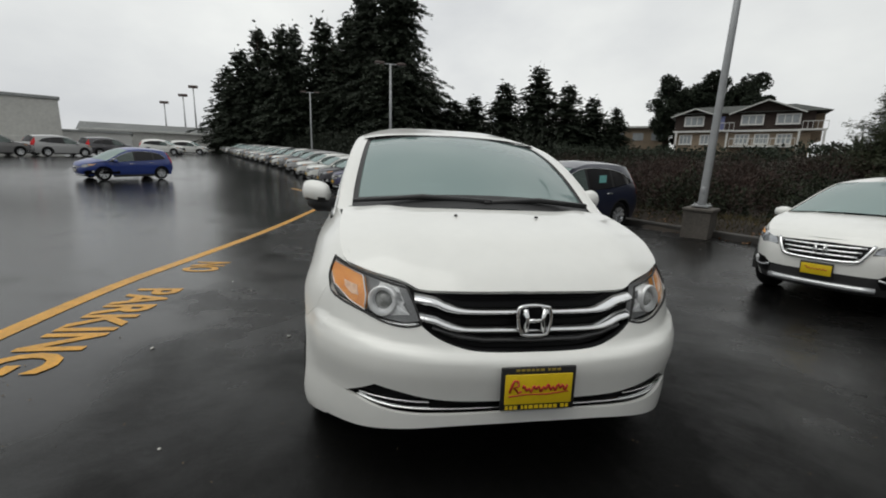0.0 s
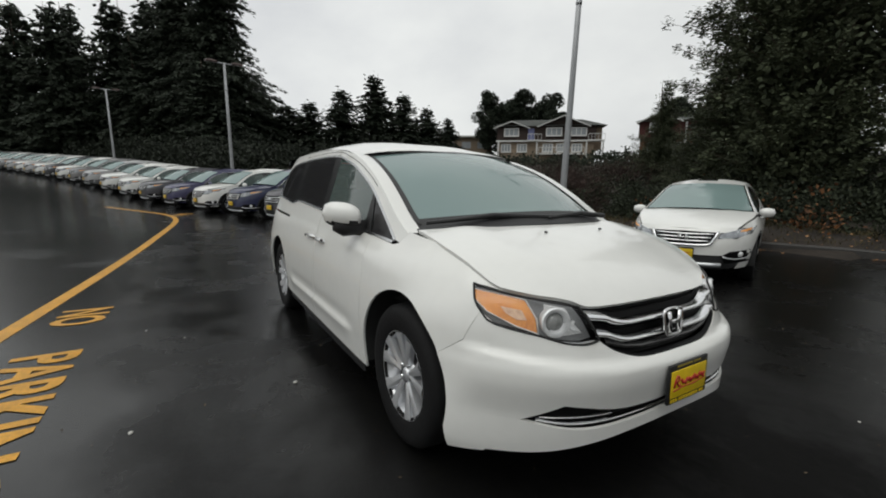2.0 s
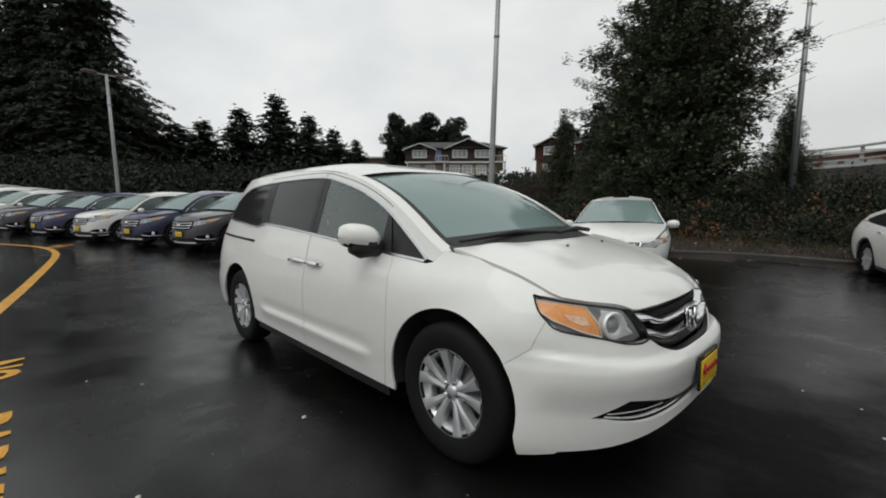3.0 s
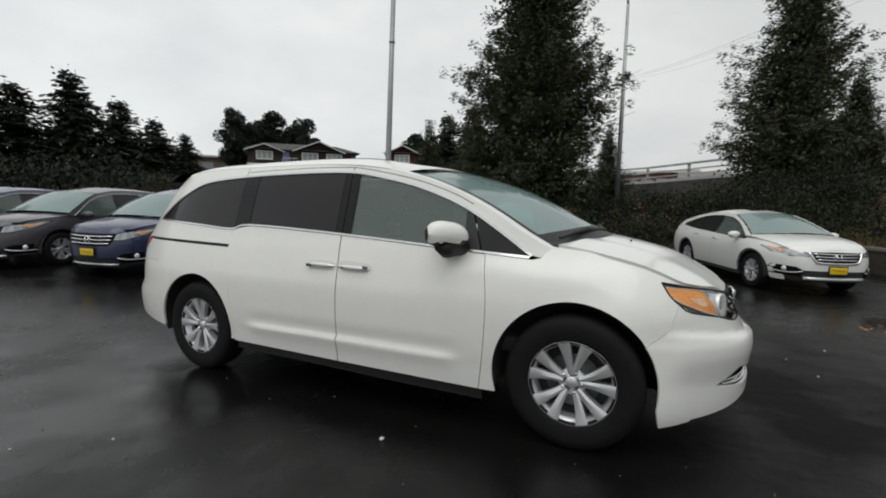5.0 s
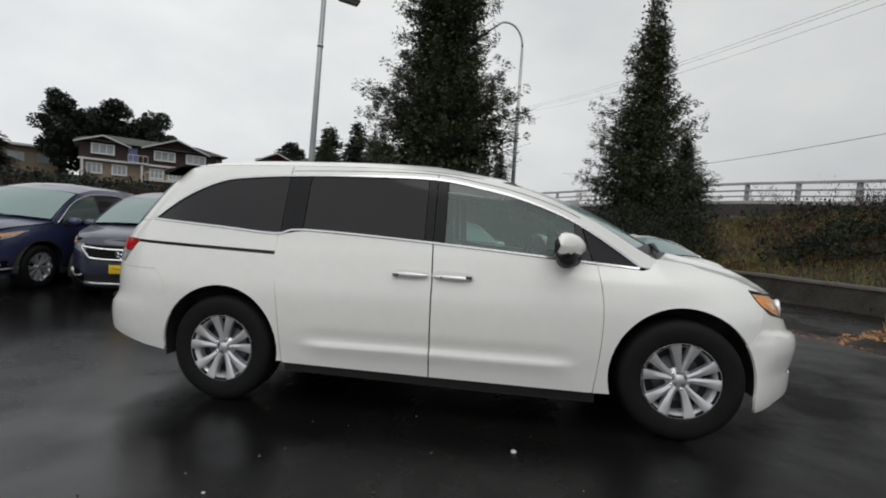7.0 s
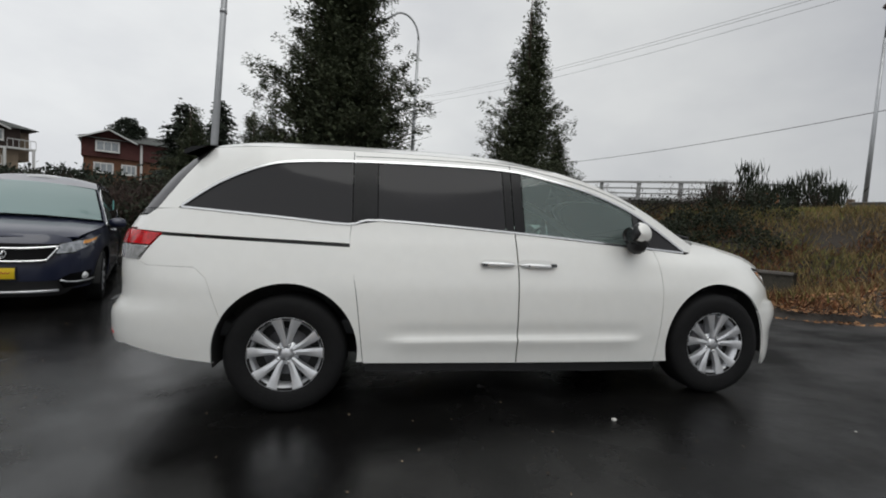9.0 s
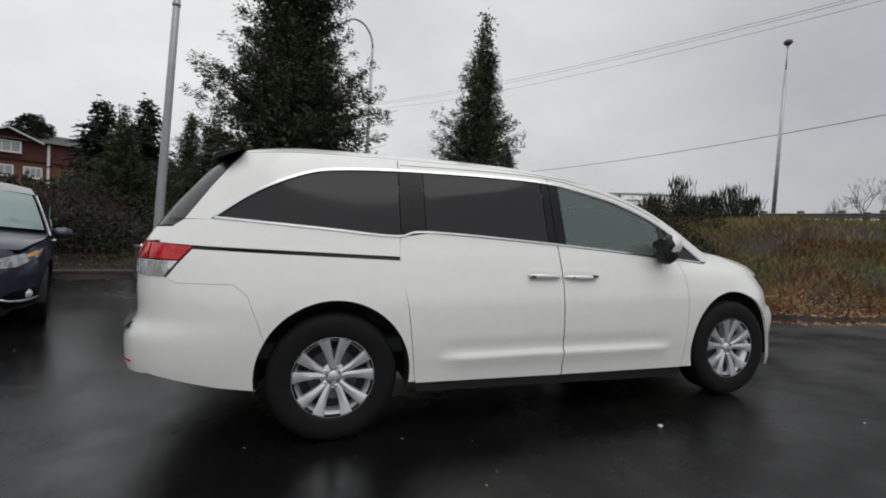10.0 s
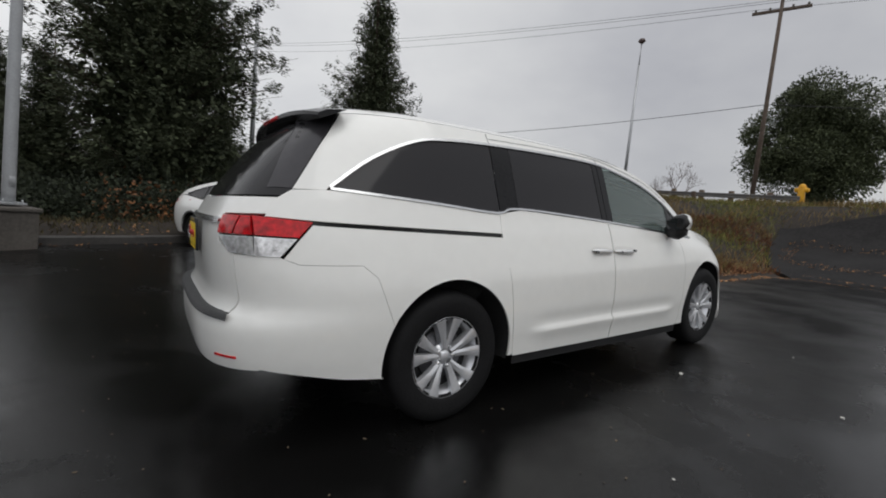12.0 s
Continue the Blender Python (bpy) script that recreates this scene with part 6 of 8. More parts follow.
def road_words(words, x, y, wide, tall, turn=0.0):
    """Words painted on the lot, stretched along their height."""
    ob = text_mesh(words, 1.0, YELLOW_LINE, "road_words", None, Matrix.Identity(4), depth=0.0, bold=0.028)
    co = [v.co.copy() for v in ob.data.vertices]
    x0, x1 = min(c.x for c in co), max(c.x for c in co)
    y0, y1 = min(c.y for c in co), max(c.y for c in co)
    c, s = math.cos(radians(turn)), math.sin(radians(turn))
    for v in ob.data.vertices:
        a, b = ((v.co.x - x0) / (x1 - x0) - 0.5) * wide, ((v.co.y - y0) / (y1 - y0) - 0.5) * tall
        px, py = x + a * c - b * s, y + a * s + b * c
        v.co = (px, py, lot_z(px, py) + 0.005)
    return tagged(ob, "yellow painted words, worn, on the wet asphalt", "road marking", kind="structure")


road_words("NO", -2.15, -2.78, 0.62, 0.44, -3)
road_words("PARKING", 0.02, -2.83, 2.05, 0.44, -0.5)
road_words("NO", -14.6, -1.75, 0.9, 0.5, 150)


def kerb(points, high, wide, name, label, mat, back=0.0, top_var=0.0, low=-0.08):
    """A concrete edging that follows the lot's border."""
    pts = []
    for a, b in zip(points, points[1:]):
        n = max(1, int(math.dist(a, b) / 0.8))
        pts += [Vector(a).lerp(Vector(b), k / n) for k in range(n)]
    pts.append(Vector(points[-1]))
    rows = []
    for i, p in enumerate(pts):
        d = (pts[min(i + 1, len(pts) - 1)] - pts[max(i - 1, 0)]).normalized()
        nrm = Vector((-d.y, d.x))
        q0, q1 = p + nrm * back, p + nrm * (back + wide)
        z0 = lot_z(p.x, p.y)
        h = high + top_var * noise.noise(Vector((p.x, p.y, 3)))
        rows.append([(q0.x, q0.y, z0 + low), (q0.x + nrm.x * 0.01, q0.y + nrm.y * 0.01, z0 + h - 0.02), (q0.x + nrm.x * 0.03, q0.y + nrm.y * 0.03, z0 + h), (q1.x, q1.y, z0 + h), (q1.x, q1.y, z0 + low)])
    bm = grid(rows)
    bmesh.ops.recalc_face_normals(bm, faces=bm.faces[:])
    return tagged(part(name, sharpen(bm), mat), label, name, kind="structure")


WET_KERB = material("wet_kerb_concrete", (0.040, 0.037, 0.034), rough=0.5, vary=0.35, scale=2.5, bump=0.25, bump_scale=70)
kerb(CURB, 0.15, 0.16, "kerb", "low dark wet concrete kerb between lot and planted bank", WET_KERB, -0.02)
MOSSY = material("mossy_wall", (0.060, 0.054, 0.042), rough=0.9, vary=0.45, scale=3, bump=0.4, bump_scale=25)
kerb(WALL_LINE, 0.56, 0.26, "retaining_wall", "low dark retaining wall holding the grass bank", MOSSY, 0.0, 0.03)
kerb(WALL_LINE, 0.60, 0.30, "wall_coping", "pale weathered coping on the low wall", CONCRETE, -0.03, 0.03, 0.53)

GALV = material("galvanised_steel", (0.42, 0.43, 0.44), rough=0.42, metal=0.7, vary=0.12, scale=4)
DULL = material("grey_lamp_paint", (0.36, 0.37, 0.38), rough=0.45, metal=0.3, vary=0.1, scale=4)
BROWN_LAMP = material("dark_lamp_head", (0.09, 0.06, 0.055), rough=0.5, vary=0.15)


def lamp_post(x, y, tall, turn, first=None, lean=0.0):
    """A square-armed double lamp on a concrete block."""
    z = lot_z(x, y) - 0.02
    if first:
        return copy_thing(first, pose(x, y, z, 0, 0, turn))
    t = thing("lamp_post", pose(x, y, z) @ pose(0, 0, 0, 0, lean) @ pose(0, 0, 0, 0, 0, turn), "grey steel car park lamp post with twin heads on concrete block", "lamp post", "car park lamps")
    part("base_block", box(0, 0, 0.30, 0.56, 0.56, 0.64, 0.025), CONCRETE, t, "stained concrete base block", smooth=False)
    part("block_cap", box(0, 0, 0.655, 0.62, 0.62, 0.07, 0.02), CONCRETE, t, smooth=False)
    part("base_plate", box(0, 0, 0.735, 0.34, 0.34, 0.04, 0.008), GALV, t, smooth=False)
    for a in (-0.12, 0.12):
        for b in (-0.12, 0.12):
            part("anchor_bolt", tube([(a, b, 0.75), (a, b, 0.80)], 0.016, 6), GALV, t)
    part("hand_hole_cover", box(0.0, -0.085, 1.08, 0.08, 0.02, 0.16, 0.006), GALV, t)
    part("pole", tube([(0, 0, 0.74), (0, 0, 0.9), (0, 0, tall * 0.55), (0, 0, tall)], [0.088, 0.086, 0.072, 0.058], 16), DULL, t)
    part("pole_clamp", tube([(0, 0, tall - 1.35), (0, 0, tall - 1.27)], 0.075, 12), GALV, t)
    part("cross_arm", box(0, 0, tall - 0.03, 1.0, 0.06, 0.06, 0.01), DULL, t)
    for s in (-1, 1):
        head = part("lamp_head", join(box(s * 0.62, 0, tall, 0.52, 0.32, 0.10, 0.035), box(s * 0.62, 0, tall + 0.055, 0.36, 0.2, 0.05, 0.02)), BROWN_LAMP, t, "flat dark lamp head")
        part("lamp_glass", box(s * 0.64, 0, tall - 0.052, 0.36, 0.24, 0.012, 0.004), CLEAR_LENS, head)
    return t


post = lamp_post(-4.60, 6.78, 6.95, 35, lean=2.2)
for x, y, tw in ((-21.9, 0.75, 100), (-40.5, -5.9, 100), (-68.0, -18.3, 105)):
    lamp_post(x, y, 6.8, tw, post)


def tall_post(name, x, y, z, top, label, arm):
    t = thing(name, pose(x, y, z), label, "street lamp")
    part("pole", tube([(0, 0, -0.5), (0, 0, (top - z) * 0.5), (0, 0, top - z)], [0.11, 0.085, 0.055], 12), GALV, t)
    if arm == "hook":
        h, r = top - z, 1.05
        pts = [(0, 0, h)] + [(-r * 0.75 * (1 - math.cos(a)), -0.15 * (1 - math.cos(a)), h + r * math.sin(a)) for a in [k * radians(105) / 9 for k in range(1, 10)]]
        pts.append((pts[-1][0] - 0.9, pts[-1][1] - 0.3, pts[-1][2] - 0.75))
        part("arm", tube(pts, 0.045, 10), GALV, t)
        p = pts[-1]
        part("lamp_head", tube([(p[0] + 0.12, p[1], p[2] + 0.10), (p[0] - 0.05, p[1], p[2] - 0.05), (p[0] - 0.34, p[1] - 0.05, p[2] - 0.30)], [0.06, 0.12, 0.09], 10), BROWN_LAMP, t)
    else:
        h = top - z
        part("arm", tube([(0, 0, h), (0, 0, h + 1.35)], 0.035, 8), GALV, t)
        part("lamp_head", revolve([(0.001, h + 1.62), (0.16, h + 1.58), (0.22, h + 1.45), (0.12, h + 1.34), (0.03, h + 1.3)], 16, "z"), BROWN_LAMP, t)
    return t


tall_post("street_lamp", 0.85, 16.3, 0.5, 9.4, "galvanised street lamp with a hooked arm behind the cedar", "hook")
tall_post("street_lamp", 22.4, 13.0, 2.2, 11.1, "tall thin street lamp on the grass bank", "stub")

# utility pole and wires
OLD_WOOD = material("old_pole_wood", (0.10, 0.075, 0.058), rough=0.9, vary=0.35, scale=5, bump=0.4, bump_scale=40)
WIRE = material("black_cable", (0.03, 0.03, 0.032), rough=0.6)
up = thing("utility_pole", pose(25.5, 6.9, 2.3), "weathered wooden utility pole with a cross arm", "utility pole")
part("pole", tube([(0, 0, -1), (0, 0, 5), (0, 0, 12.4)], [0.135, 0.115, 0.085], 12), OLD_WOOD, up)
part("cross_arm", box(0, 0, 11.25, 0.12, 2.6, 0.15, 0.01, turn=18), OLD_WOOD, up, smooth=False)
for y in (-1.15, -0.5, 0.5, 1.15):
    part("insulator", revolve([(0.001, 11.63), (0.05, 11.60), (0.06, 11.53), (0.03, 11.46)], 10, "z"), CONCRETE, up, at=pose(-0.31 * y, 0.95 * y, -0.15))
fence_post = thing("bank_post", pose(17.8, 6.6, 2.1), "short brown wooden post on the bank", "post")
part("post", box(0, 0, 0.2, 0.16, 0.16, 1.3, 0.02), OLD_WOOD, fence_post, smooth=False)


def wire(a, b, sag, r):
    pts = []
    for k in range(25):
        t = k / 24
        p = Vector(a).lerp(Vector(b), t)
        p.z -= sag * 4 * t * (1 - t)
        pts.append(p)
    w = part("overhead_cable", tube(pts, r, 5), WIRE)
    return tagged(w, "thin black overhead cable against the sky", "cable", "overhead cables")


wire((25.5, 6.9, 8.5), (9.0, 60, 9.5), 1.5, 0.018)
wire((25.5, 6.9, 8.5), (60, -30, 12), 1.0, 0.018)
for dy in (-1.15, -0.5, 1.15):
    wire((25.5, 6.9 + dy, 13.9), (-3 + dy * 2, 95, 27), 2.2, 0.011)
    wire((25.5, 6.9 + dy, 13.9), (70, -70 + dy, 20), 1.5, 0.011)

# guard rail along the road on the bank
RUSTY = material("guard_rail_steel", (0.13, 0.125, 0.12), rough=0.6, metal=0.3, vary=0.35, scale=2)
POST_WOOD = material("guard_post_wood", (0.15, 0.11, 0.08), rough=0.9, vary=0.35, scale=6)
RAIL_LINE = [(19.0, 11.2), (19.9, 8.6), (20.7, 6.2), (21.6, 3.3)]
gr = thing("guard_rail", pose(0, 0, 0), "steel guard rail on wooden posts along the bank top", "guard rail")
for (a, b) in zip(RAIL_LINE, RAIL_LINE[1:]):
    n = max(2, int(math.dist(a, b) / 1.9))
    for k in range(n):
        p = Vector(a).lerp(Vector(b), k / n)
        part("post", box(p.x + 0.12, p.y, 2.70, 0.2, 0.2, 1.10, 0.02), POST_WOOD, gr, smooth=False)
prof = [(0, 0.0), (0.05, 0.04), (0.0, 0.09), (0.0, 0.14), (0.05, 0.19), (0.0, 0.23)]
dense = [Vector(a).lerp(Vector(b), k / 8) for a, b in zip(RAIL_LINE, RAIL_LINE[1:]) for k in range(8)]
part("rail", grid([[(p.x - o, p.y, 2.90 + h) for o, h in prof] for p in dense]), RUSTY, gr, "corrugated steel rail")

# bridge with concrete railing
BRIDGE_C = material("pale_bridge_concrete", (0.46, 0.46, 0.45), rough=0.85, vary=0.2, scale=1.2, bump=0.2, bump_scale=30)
# the shade under the deck is put into this darker concrete
SHADED_C = material("shaded_bridge_concrete", (0.07, 0.065, 0.06), rough=0.9, vary=0.4, scale=1.0)
BR = [(-22, 44), (-10, 37), (2, 30.5), (8, 26.5), (13.5, 21.5), (17, 17), (18.7, 13.2)]
BZ = [2.4, 2.6, 2.9, 3.25, 3.4, 3.25, 2.9]
br = thing("road_bridge", pose(0, 0, 0), "pale concrete road bridge with open railing behind trees", "bridge")
line3 = [(*Vector(a).lerp(Vector(b), k / 5), za + (zb - za) * k / 5) for a, b, za, zb in zip(BR, BR[1:], BZ, BZ[1:]) for k in range(5)] + [(*BR[-1], BZ[-1])]
for nm, lo, hi, th, mt in (("deck_edge", -0.05, 0.12, 0.4, BRIDGE_C), ("girder", -1.3, -0.05, 0.5, SHADED_C), ("top_rail", 0.98, 1.10, 0.20, BRIDGE_C), ("middle_rail", 0.62, 0.70, 0.14, BRIDGE_C), ("low_rail", 0.32, 0.39, 0.12, BRIDGE_C), ("wing_wall", -3.5, -1.3, 0.3, SHADED_C)):
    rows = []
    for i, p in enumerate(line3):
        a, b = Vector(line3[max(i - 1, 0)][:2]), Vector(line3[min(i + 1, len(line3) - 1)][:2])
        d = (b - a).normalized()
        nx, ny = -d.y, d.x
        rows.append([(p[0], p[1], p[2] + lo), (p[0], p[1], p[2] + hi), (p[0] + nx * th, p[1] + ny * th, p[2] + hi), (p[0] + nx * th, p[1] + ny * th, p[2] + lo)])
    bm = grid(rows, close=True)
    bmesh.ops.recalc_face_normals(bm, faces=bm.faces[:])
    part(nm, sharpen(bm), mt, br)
for i, p in enumerate(line3):
    if i % 2 == 0:
        part("rail_post", box(p[0] + 0.12, p[1] + 0.1, p[2] + 0.5, 0.18, 0.18, 0.95, 0.02), BRIDGE_C, br, smooth=False)


# ---- buildings ----
BROWN_SIDING = material("dark_brown_siding", (0.055, 0.038, 0.032), rough=0.8, vary=0.2, scale=2)
TAN = material("tan_siding", (0.30, 0.235, 0.17), rough=0.85, vary=0.15, scale=1.5)
RED_SIDING = material("red_brown_siding", (0.085, 0.026, 0.022), rough=0.8, vary=0.2, scale=2)
ORANGE_SIDING = material("ochre_siding", (0.16, 0.075, 0.04), rough=0.85, vary=0.2, scale=2)
TRIM_WHITE = material("white_trim", (0.70, 0.70, 0.68), rough=0.6, vary=0.06)
SHINGLE = material("grey_roof_shingle", (0.19, 0.20, 0.19), rough=0.9, vary=0.25, scale=3, bump=0.4, bump_scale=20)
PANE = material("house_window_pane", (0.33, 0.36, 0.38), rough=0.12, vary=0.2, scale=1.5, coat=0.5)
DOOR_BLUE = material("blue_door_paint", (0.20, 0.22, 0.42), rough=0.5)


def house_window(house, x, y, z, w, h):
    wd = part("window", box(x, y, z, w + 0.24, 0.10, h + 0.24, 0.01), TRIM_WHITE, house, "white-framed house window", smooth=False)
    for k in (-1, 0, 1):
        part("pane", box(x + k * w / 3, y - 0.045, z, w / 3 - 0.09, 0.04, h - 0.1, 0.004), PANE, wd, smooth=False)
    part("sill", box(x, y - 0.06, z - h / 2 - 0.14, w + 0.3, 0.16, 0.06, 0.01), TRIM_WHITE, wd, smooth=False)


def gable(house, x0, x1, y0, y1, z, rise, over=0.5):
    """A roof with its ridge from front to back, white barge boards and a clad gable."""
    xm = (x0 + x1) / 2
    rows = [[(x0 - over, y, z - rise * over / (xm - x0)), (xm, y, z + rise), (x1 + over, y, z - rise * over / (xm - x0))] for y in (y0 - over, y1)]
    bm = grid(rows)
    geo = bmesh.ops.solidify(bm, geom=bm.faces[:], thickness=0.12)
    part("roof", bm, SHINGLE, house, smooth=False)
    for xa in (x0 - over, x1 + over):
        zz = z - rise * over / (xm - x0)
        part("barge_board", tube([(xa, y0 - over - 0.03, zz), (xm, y0 - over - 0.03, z + rise)], 0.11, 4), TRIM_WHITE, house, smooth=False)
    bm = bmesh.new()
    bm.faces.new([bm.verts.new(p) for p in ((x0, y0, z - 0.02), (x1, y0, z - 0.02), (xm, y0, z + rise - 0.08))])
    bmesh.ops.solidify(bm, geom=bm.faces[:], thickness=0.2)
    part("gable_wall", bm, BROWN_SIDING if "brown" in house["label"] else RED_SIDING, house, smooth=False)


def railing(house, x0, x1, y, z, high=0.95):
    part("balcony_deck", box((x0 + x1) / 2, y + 0.5, z - 0.12, x1 - x0, 1.2, 0.22, 0.02), TRIM_WHITE, house, smooth=False)
    part("balcony_rail", box((x0 + x1) / 2, y, z + high, x1 - x0, 0.08, 0.09, 0.01), TRIM_WHITE, house, smooth=False)
    n = int((x1 - x0) / 0.45)
    for k in range(n + 1):
        part("baluster", box(x0 + (x1 - x0) * k / n, y, z + high / 2, 0.05, 0.05, high, 0.005), TRIM_WHITE, house, smooth=False)


hx, hy, hz = -45.1, 37.2, 3.95
house = thing("house", pose(hx, hy, hz, 0, 0, 47) @ Matrix.Diagonal((0.93, 0.93, 0.82, 1)), "dark brown two-storey house with white trim on the hill", "house")
part("upper_wall", box(7.2, 4.6, 3.75, 14.4, 9, 2.5, 0.02), BROWN_SIDING, house, smooth=False)
part("lower_wall", box(7.2, 4.8, 0.2, 14.2, 8.8, 4.7, 0.02), TAN, house, "tan clad lower storey", smooth=False)
part("side_wall", box(14.6, 5.2, 2.9, 1.6, 7.5, 3.6, 0.02), TAN, house, smooth=False)
part("fascia", box(7.2, 0.0, 2.48, 14.6, 0.24, 0.26, 0.02), TRIM_WHITE, house, smooth=False)
gable(house, 0.0, 4.4, 0.0, 8.0, 4.75, 0.95)
gable(house, 6.4, 13.0, -0.1, 8.5, 4.95, 1.55)
rows = [[(-0.4, -0.5, 4.85), (7.2, 4.5, 6.55), (15.9, -0.5, 4.85)], [(-0.4, 9.6, 4.85), (7.2, 4.7, 6.55), (15.9, 9.6, 4.85)]]
bm = grid([[(-0.5, -0.6, 4.9), (15.8, -0.6, 4.9)], [(2.5, 4.5, 6.5), (12.8, 4.5, 6.5)], [(-0.5, 9.6, 4.9), (15.8, 9.6, 4.9)]])
bmesh.ops.solidify(bm, geom=bm.faces[:], thickness=0.15)
part("roof", bm, SHINGLE, house, smooth=False)
bm = grid([[(15.8, -0.6, 4.88), (15.8, 9.6, 4.88)], [(12.8, 4.5, 6.48), (12.8, 4.52, 6.48)]])
part("roof", bm, SHINGLE, house, smooth=False)
for x, w in ((2.2, 2.0), (8.4, 2.1), (11.9, 2.1)):
    house_window(house, x, -0.06 if x < 5 else -0.12, 3.95, w, 1.15)
part("blue_door", box(5.1, 0.02, 3.6, 0.9, 0.12, 1.9, 0.01), DOOR_BLUE, house, "pale blue balcony door", smooth=False)
railing(house, 4.6, 6.6, -0.35, 2.65)
railing(house, 13.3, 15.6, -0.2, 2.65)
railing(house, 6.3, 12.8, -0.6, 0.45)
for x in (1.4, 3.8, 7.6, 9.6, 11.8):
    house_window(house, x, 0.32, 1.35, 1.3, 1.2)
for x in (0.3, 6.0, 13.1, 15.4):
    part("porch_post", box(x, -0.2, 1.1, 0.22, 0.22, 2.8, 0.01), TRIM_WHITE, house, smooth=False)

bung = thing("bungalow", pose(-57.5, 40.4, 3.2, 0, 0, 55), "low tan bungalow with a pale roof edge among trees", "house")
part("wall", box(0, 3, 1.8, 9, 6, 5.0, 0.02), TAN, bung, smooth=False)
part("roof", box(0, 3, 4.42, 10, 7, 0.3, 0.03), TRIM_WHITE, bung, smooth=False)
for x in (-2.6, 0.2, 2.8):
    part("window", box(x, -0.02, 3.0, 1.5, 0.12, 1.1, 0.01), PANE, bung, smooth=False)

house2 = thing("house", pose(-36.3, 56.8, 3.6, 0, 0, 27), "red and ochre two-storey house among trees on the hill", "house")
part("upper_wall", box(6, 4, 4.4, 12, 8, 2.4, 0.02), RED_SIDING, house2, smooth=False)
part("lower_wall", box(6, 4.2, 1.4, 11.6, 7.8, 3.6, 0.02), ORANGE_SIDING, house2, "ochre lower storey", smooth=False)
bm = grid([[(-0.6, -0.7, 5.45), (12.6, -0.7, 5.45)], [(2.5, 4, 7.0), (9.5, 4, 7.0)], [(-0.6, 8.7, 5.45), (12.6, 8.7, 5.45)]])
bmesh.ops.solidify(bm, geom=bm.faces[:], thickness=0.15)
part("roof", bm, SHINGLE, house2, smooth=False)
part("roof", grid([[(12.6, -0.7, 5.44), (12.6, 8.7, 5.44)], [(9.5, 4, 6.98), (9.5, 4.02, 6.98)]]), SHINGLE, house2, smooth=False)
gable(house2, 0.2, 5.2, -0.2, 5, 5.5, 1.2)
for x, z, w in ((2.6, 4.6, 2.2), (10.2, 4.5, 1.6), (2.2, 1.9, 1.8), (4.8, 1.9, 1.4), (9.0, 1.6, 2.4)):
    house_window(house2, x, -0.26 if x < 5.2 and z > 3 else -0.06 if z > 3 else 0.26, z, w, 1.1)
part("downpipe", box(6.1, -0.1, 2.6, 0.25, 0.25, 5.4, 0.01), TRIM_WHITE, house2, smooth=False)

BRICK = material("brown_brick_wall", (0.20, 0.10, 0.075), rough=0.9, vary=0.2, scale=2)
bld = thing("low_building", pose(-3.5, 66, 2.6, 0, 0, -12), "low brown brick building with pale flat roof edge", "building")
part("wall", box(5, 5, 1.4, 14, 10, 3.6, 0.02), BRICK, bld, smooth=False)
part("roof", box(5, 5, 3.35, 15, 11, 0.35, 0.02), TRIM_WHITE, bld, smooth=False)
part("canopy", box(13, 2, 2.2, 6, 5, 1.9, 0.02), material("pale_wall", (0.5, 0.48, 0.45), rough=0.8), bld, smooth=False)
for k in range(6):
    part("window", box(0.3 + k * 1.9, -0.05, 1.8, 1.3, 0.2, 1.2, 0.01), PANE, bld, smooth=False)

PALE_WALL = material("pale_warehouse_wall", (0.66, 0.655, 0.62), rough=0.85, vary=0.1, scale=0.3, bump=0.1, bump_scale=5)
GREY_ROOF = material("grey_metal_roof", (0.36, 0.37, 0.37), rough=0.6, vary=0.12, scale=0.6)
ware = thing("warehouse", pose(-81.0, -53.5, 1.8, 0, 0, 125), "pale grey windowless warehouse at the far lot", "warehouse")
part("wall", box(-15, -12, 3.2, 30, 24, 6.8, 0.05), PALE_WALL, ware, smooth=False)
part("roof_edge", box(-15, -12, 6.7, 30.4, 24.4, 0.4, 0.05), GREY_ROOF, ware, smooth=False)
part("base_band", box(-15, -12, 0.8, 30.2, 24.2, 2.0, 0.03), PALE_WALL, ware, smooth=False)
for k in range(1, 6):
    part("downpipe", box(-k * 5.5, 0.12, 3.2, 0.25, 0.25, 6.6, 0.02), GREY_ROOF, ware, smooth=False)
long = thing("low_warehouse", pose(-86, -50, 2.4, 0, 0, 113), "long low pale building with a grey metal roof", "warehouse")
part("wall", box(9.5, -5, 1.5, 20, 10, 3.8, 0.03), PALE_WALL, long, smooth=False)
bm = grid([[(-0.8, 0.6, 3.1), (20, 0.6, 3.1)], [(-0.8, -5, 4.7), (20, -5, 4.7)], [(-0.8, -10.6, 3.1), (20, -10.6, 3.1)]])
bmesh.ops.solidify(bm, geom=bm.faces[:], thickness=0.2)
part("roof", bm, GREY_ROOF, long, smooth=False)
for k in range(5):
    part("shutter_door", box(2.2 + 3.9 * k, 0.06, 1.2, 2.4, 0.16, 2.6, 0.02), TRIM_WHITE if k % 2 else GREY_ROOF, long, smooth=False)
wh = thing("flat_building", pose(-72, -45, 2.0, 0, 0, 115), "low white building beside the warehouse", "building")
part("wall", box(3, -3, 1.2, 9, 6, 3.0, 0.03), TRIM_WHITE, wh, smooth=False)
part("roof", box(3, -3, 2.8, 9.4, 6.4, 0.3, 0.03), GREY_ROOF, wh, smooth=False)
